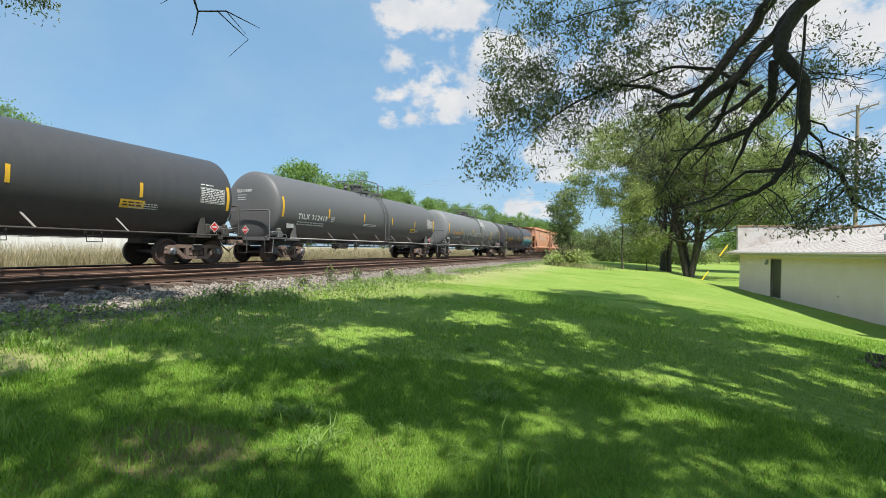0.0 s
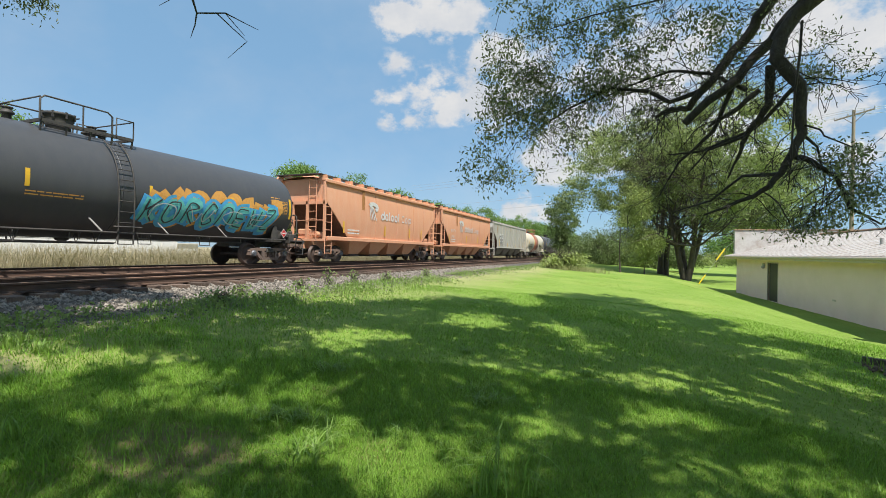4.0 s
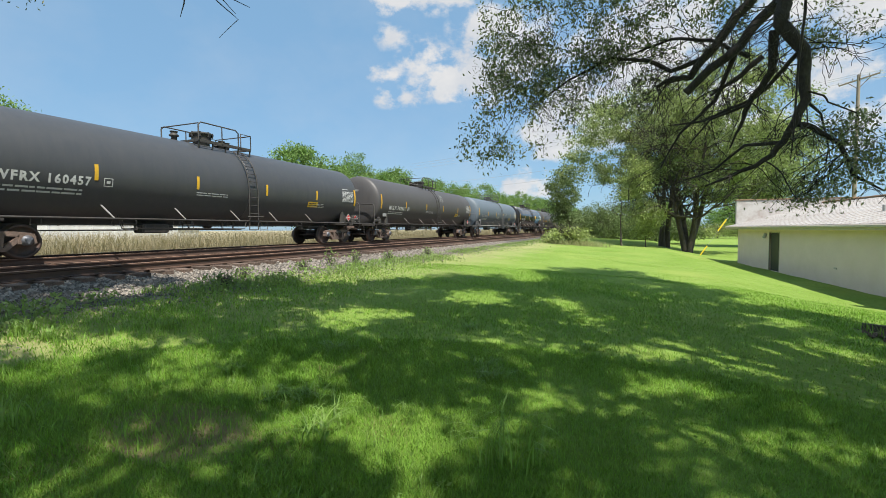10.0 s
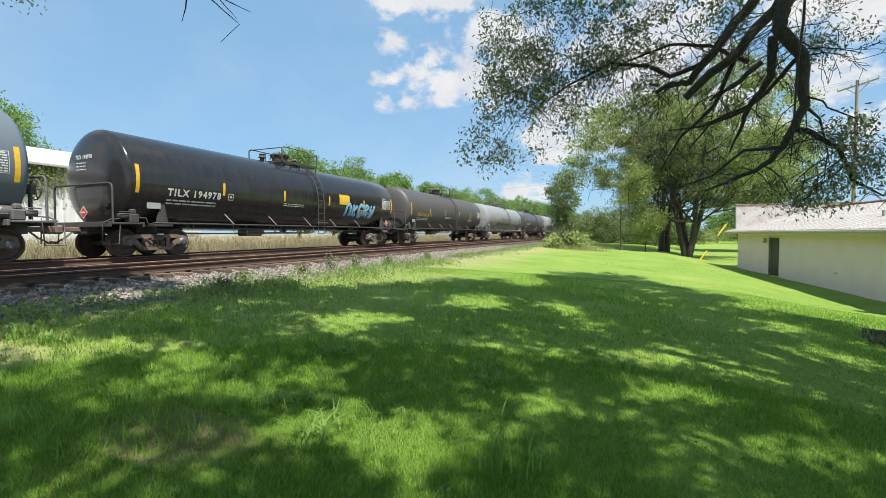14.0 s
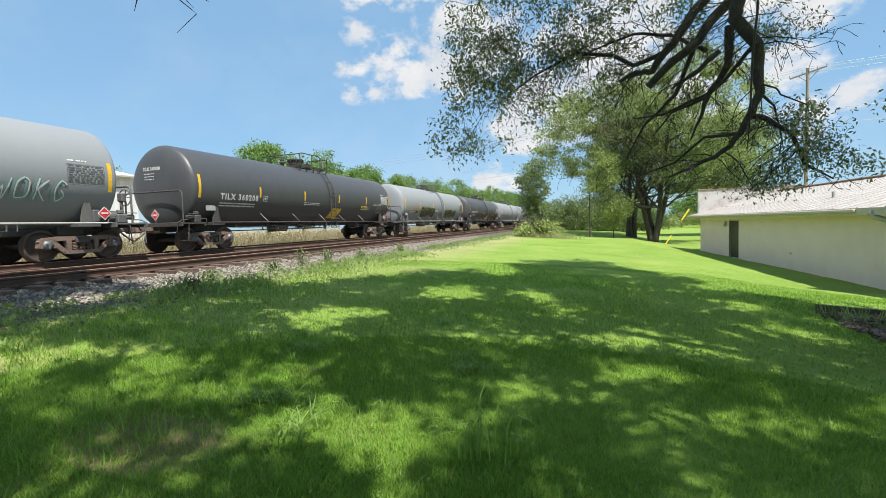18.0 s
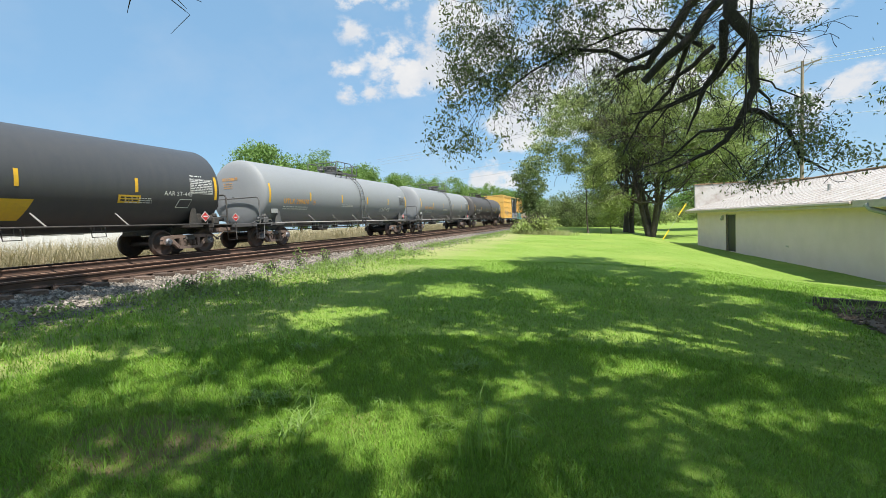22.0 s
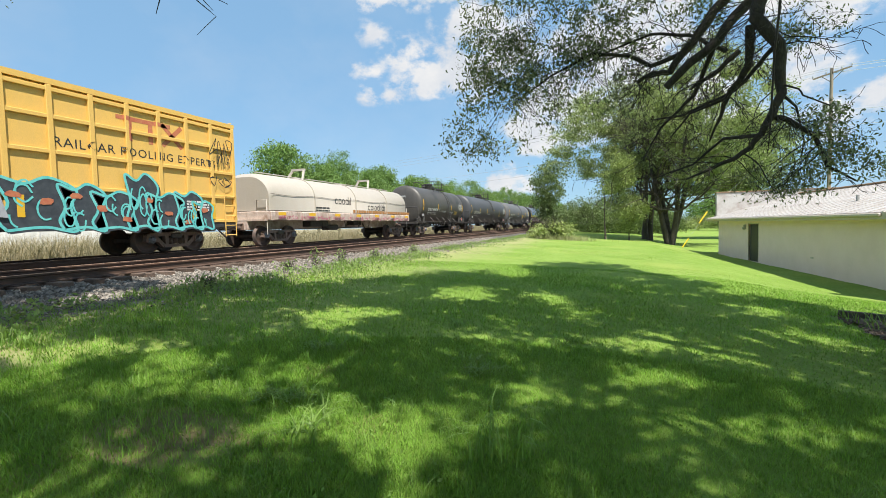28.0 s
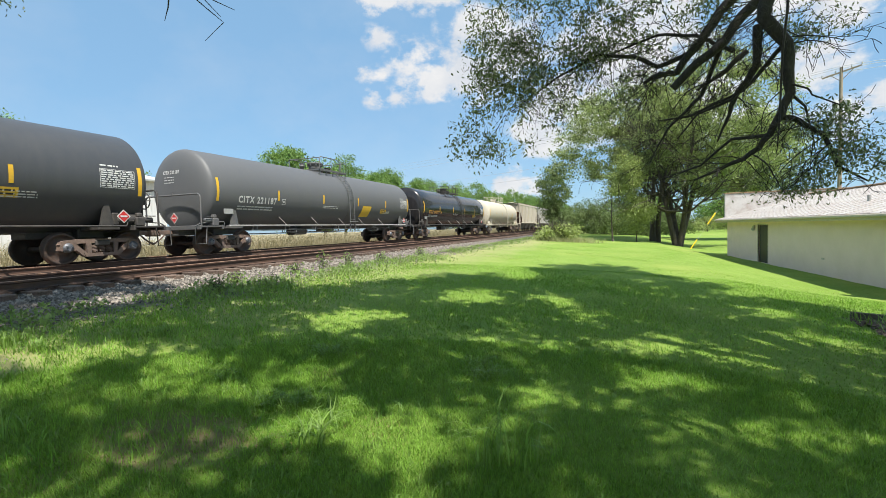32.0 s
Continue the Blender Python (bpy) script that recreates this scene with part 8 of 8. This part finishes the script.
    for x in (-0.7, 0.7):
        for y in (-0.45, 0.45):
            part("foot", Mesh().box(x - 0.06, y - 0.06, 0.0, x + 0.06, y + 0.06, 0.08), BLACKGEAR, n)
    part("sticker", Mesh().box(-0.872, 0.44, 1.0, -0.855, 0.50, 1.06), WHITE_INK, n)
    BED = [(3.9, 9.55), (6.9, 9.0), (6.9, 6.0), (4.5, 6.6)]
    BED += [(3.85 - 0.28 * math.sin(math.pi * a) + 0.09 * math.sin(19 * a) + 0.05 * math.sin(43 * a), 6.75 + 2.7 * a) for a in np.linspace(0, 1, 19)]
    e = thing("planting_bed", None, "bare soil bed with cut branches, edged with weathered timber", "planting bed")
    part("soil", Mesh().add([(x, y, lawn_z(x, y) + 0.022) for x, y in BED], [tuple(range(len(BED)))]), DIRT, e)
    part("edging", Mesh().beam((3.7, 9.72, -0.20), (6.9, 9.05, -0.37), 0.07, 0.15, 0.01), WEATHERED, e)
    rnd = random.Random(77)
    for k in range(44):
        x, y, a = rnd.uniform(3.7, 5.6), rnd.uniform(6.9, 8.6), rnd.uniform(-0.7, 0.7)
        l = rnd.uniform(0.25, 0.7)
        part("branch", Mesh().tube([(x, y, -0.063 * x + 0.05), (x + l * 0.5, y + a * l * 0.5, -0.063 * x + rnd.uniform(0.06, 0.16)), (x + l, y + a * l, -0.063 * (x + l) + 0.05)], rnd.uniform(0.006, 0.014), 5), WEATHERED, e)
    def bed(rs, k):
        x = rs.uniform(3.5, 6.0, k)
        return np.stack([x, rs.uniform(6.9, 9.5, k), -0.063 * x + 0.03], 1)
    stones("bed_litter", 900, bed, (0.015, 0.05), DIRT, "clods and litter in the bed", 8)
    rs = np.random.RandomState(6)
    x = rs.uniform(3.6, 5.4, 260)
    blades("bed_weeds", np.stack([x, rs.uniform(8.2, 9.5, 260)], 1), 0.22, 0.012, GRASS_LONG, "weeds in the bed", 9, 0.8)
    s = thing("path_slab", pose(6.6, 14.6, -0.70, 0, 0, 4), "pale concrete slab by the wall", "slab")
    part("slab", Mesh().box(-0.9, -0.2, -0.08, 0.7, 0.2, 0.025, chamfer=0.02), CONCRETE, s)


# ---- pole and wires ----
POLE = material("pole_timber", (0.33, 0.275, 0.225), 0.9, 0.0, (0.24, 0.19, 0.15), 5.0, 0.5, 8, 0.2, 40, 0.4, 20, (1, 1, 0.2))
WIRE = material("aluminium_wire", (0.55, 0.56, 0.57), 0.5, 0.4)
TRANSF = material("transformer_grey", (0.42, 0.43, 0.42), 0.5, 0.0, (0.34, 0.35, 0.34), 5.0, 0.5)
YPLAST = material("yellow_plastic", (0.75, 0.55, 0.02), 0.5)
SHED_WALL = material("white_sheet_metal", (0.66, 0.67, 0.66), 0.6, 0.0, (0.55, 0.56, 0.55), 0.8, 0.5, grain=0.06, stretch=(1, 3, 0.3))
SHED_ROOF = material("pale_roof_metal", (0.62, 0.63, 0.63), 0.5, 0.0, (0.52, 0.52, 0.51), 0.6, 0.5)
ROADP = material("far_white_wall", (0.62, 0.61, 0.58), 0.7, 0.0, (0.5, 0.49, 0.46), 1.0, 0.5, stretch=(1, 6, 0.3))


def build_far():
    px, py = 21.3, 58.6
    p = thing("utility_pole", pose(px, py, -0.6), "brown timber power pole with a crossarm and transformer", "utility pole")
    part("pole", Mesh().tube([(0, 0, -0.3), (0.05, 0, 9), (0.1, 0, 17.4)], [0.2, 0.17, 0.14], 10), POLE, p)
    part("crossarm", Mesh().beam((-1.3, 0.6, 16.6), (1.5, -0.7, 17.2), 0.12, 0.14, 0.01), POLE, p)
    part("crossarm_brace", Mesh().beam((-0.7, 0.3, 16.75), (0.05, 0, 16.0), 0.04, 0.06).beam((0.9, -0.4, 17.0), (0.05, 0, 16.0), 0.04, 0.06), POLE, p)
    for k, a in enumerate((0.0, 0.35, 0.75, 1.0)):
        part("insulator", Mesh().lathe([(0, 0.04), (0.1, 0.07), (0.16, 0.06), (0.26, 0.03)], 8, Matrix.Translation((-1.3 + 2.8 * a, 0.6 - 1.3 * a, 16.68 + 0.6 * a)) @ Matrix.Rotation(math.pi / 2, 4, "X")), TRANSF, p)
    for x in (-0.45, 0.55):
        part("transformer", Mesh().lathe([(0, 0.2), (0.05, 0.27), (1.0, 0.27), (1.08, 0.2), (1.2, 0.05)], 14, Matrix.Translation((x, -0.25, 12.9)) @ Matrix.Rotation(math.pi / 2, 4, "X")), TRANSF, p, "grey transformer can")
    for k, (z, dz) in enumerate(((17.3, 0.0), (17.5, 0.4), (16.9, -0.3), (13.0, -0.2), (11.5, -0.4))):
        q = Mesh().tube([(px + 0.1 + 60 * a, py - 22 * a, z - 0.6 + 4 * 0.9 * (a * a - a) + dz * a) for a in np.linspace(0, 1, 14)], 0.022, 4, False)
        q.tube([(px - 70 * a, py + 40 * a, z - 0.6 + 4 * 0.9 * (a * a - a) + dz * a) for a in np.linspace(0, 1, 14)], 0.018, 4, False)
        solid("power_line", q, WIRE, "thin slack power line on the pole", "cable", "lines on the pole")
    g = thing("guy_marker", pose(4.40, 33.5, -0.28), "yellow guy-wire guard at the lawn", "guy wire")
    part("guard", Mesh().tube([(0, 0, 0), (0.4, 0.18, 0.6)], 0.04, 8), YPLAST, g)
    part("guard", Mesh().tube([(1.05, 0.47, 1.58), (1.55, 0.7, 2.32)], 0.04, 8), YPLAST, g)
    part("wire", Mesh().tube([(0, 0, 0), (1.55, 0.7, 2.32), (16.5, 24.5, 13.5)], 0.006, 4), GALV, g)
    # long white sheds beyond the field
    b = thing("warehouse", pose(-36, 27.6, 0.3), "white metal warehouse with a low gable roof and ivy", "warehouse")
    part("wall", Mesh().box(-24, -46, 0, 0, 0, 6.0), SHED_WALL, b, "white corrugated metal wall")
    part("roof", Mesh().add([(0.4, 0.4, 5.95), (0.4, -46.4, 5.95), (-12, -46.4, 8.9), (-12, 0.4, 8.9), (-24.4, 0.4, 5.95), (-24.4, -46.4, 5.95)], [(0, 1, 2, 3), (3, 2, 5, 4)]), SHED_ROOF, b, "pale metal roof")
    part("gable", Mesh().add([(0, 0.0, 6.0), (-24, 0.0, 6.0), (-12, 0.0, 8.85), (0, -0.1, 6.0), (-24, -0.1, 6.0), (-12, -0.1, 8.85)], [(0, 1, 2), (3, 5, 4)]), SHED_WALL, b)
    for y in np.arange(-45.5, 0, 0.9):
        part("wall_rib", stored("wall_rib", lambda: Mesh().box(0.0, -0.04, 0, 0.05, 0.04, 5.9), SHED_WALL), None, b, m=pose(0, y, 0))
    part("gutter", Mesh().box(0.35, -46.4, 5.8, 0.5, 0.4, 5.98, chamfer=0.03), TRANSF, b)
    rs = np.random.RandomState(9)
    n = 2600
    pts = np.stack([rs.uniform(0.05, 0.35, n), -10.5 + rs.normal(0, 1.1, n), 5.9 - np.abs(rs.normal(0, 0.9, n))], 1)
    part("ivy", leaf_mesh("ivy", pts, 0.22, LEAF, 14), None, b, "ivy hanging from the eave")
    s = thing("shed", pose(-62, 22, 0.4), "long low white metal shed beyond the field", "shed")
    part("wall", Mesh().box(-8, 0, 0, 0, 29, 1.5), SHED_WALL, s)
    part("roof", Mesh().prism([(-0.3, 1.5), (29.3, 1.5), (29.3, 1.65), (-0.3, 1.65)], -8.3, 0.3), SHED_ROOF, s)
    # hedge and yellowing brush at the end of the field
    for k in range(9):
        tree("hedge_bush", (4 + k * 3.4, 108 + 2 * math.sin(k * 2.0), -0.55), 3.0, 0.05, (2.6, 1.8, 0.0, 2.6 + 0.6 * math.sin(k * 1.7)), LEAF_BRIGHT, 2600, 0.32, 200 + k, "yellow-green bush in a hedge at the field's end", stems=3, clump=0.5, depth=3, category="bush", sides=4, group="hedge at the field's end")


build_ground()
build_track()
build_train()
build_building()
build_far()
build_trees()
build_overhead()
build_grass()
build_stones()
motions()
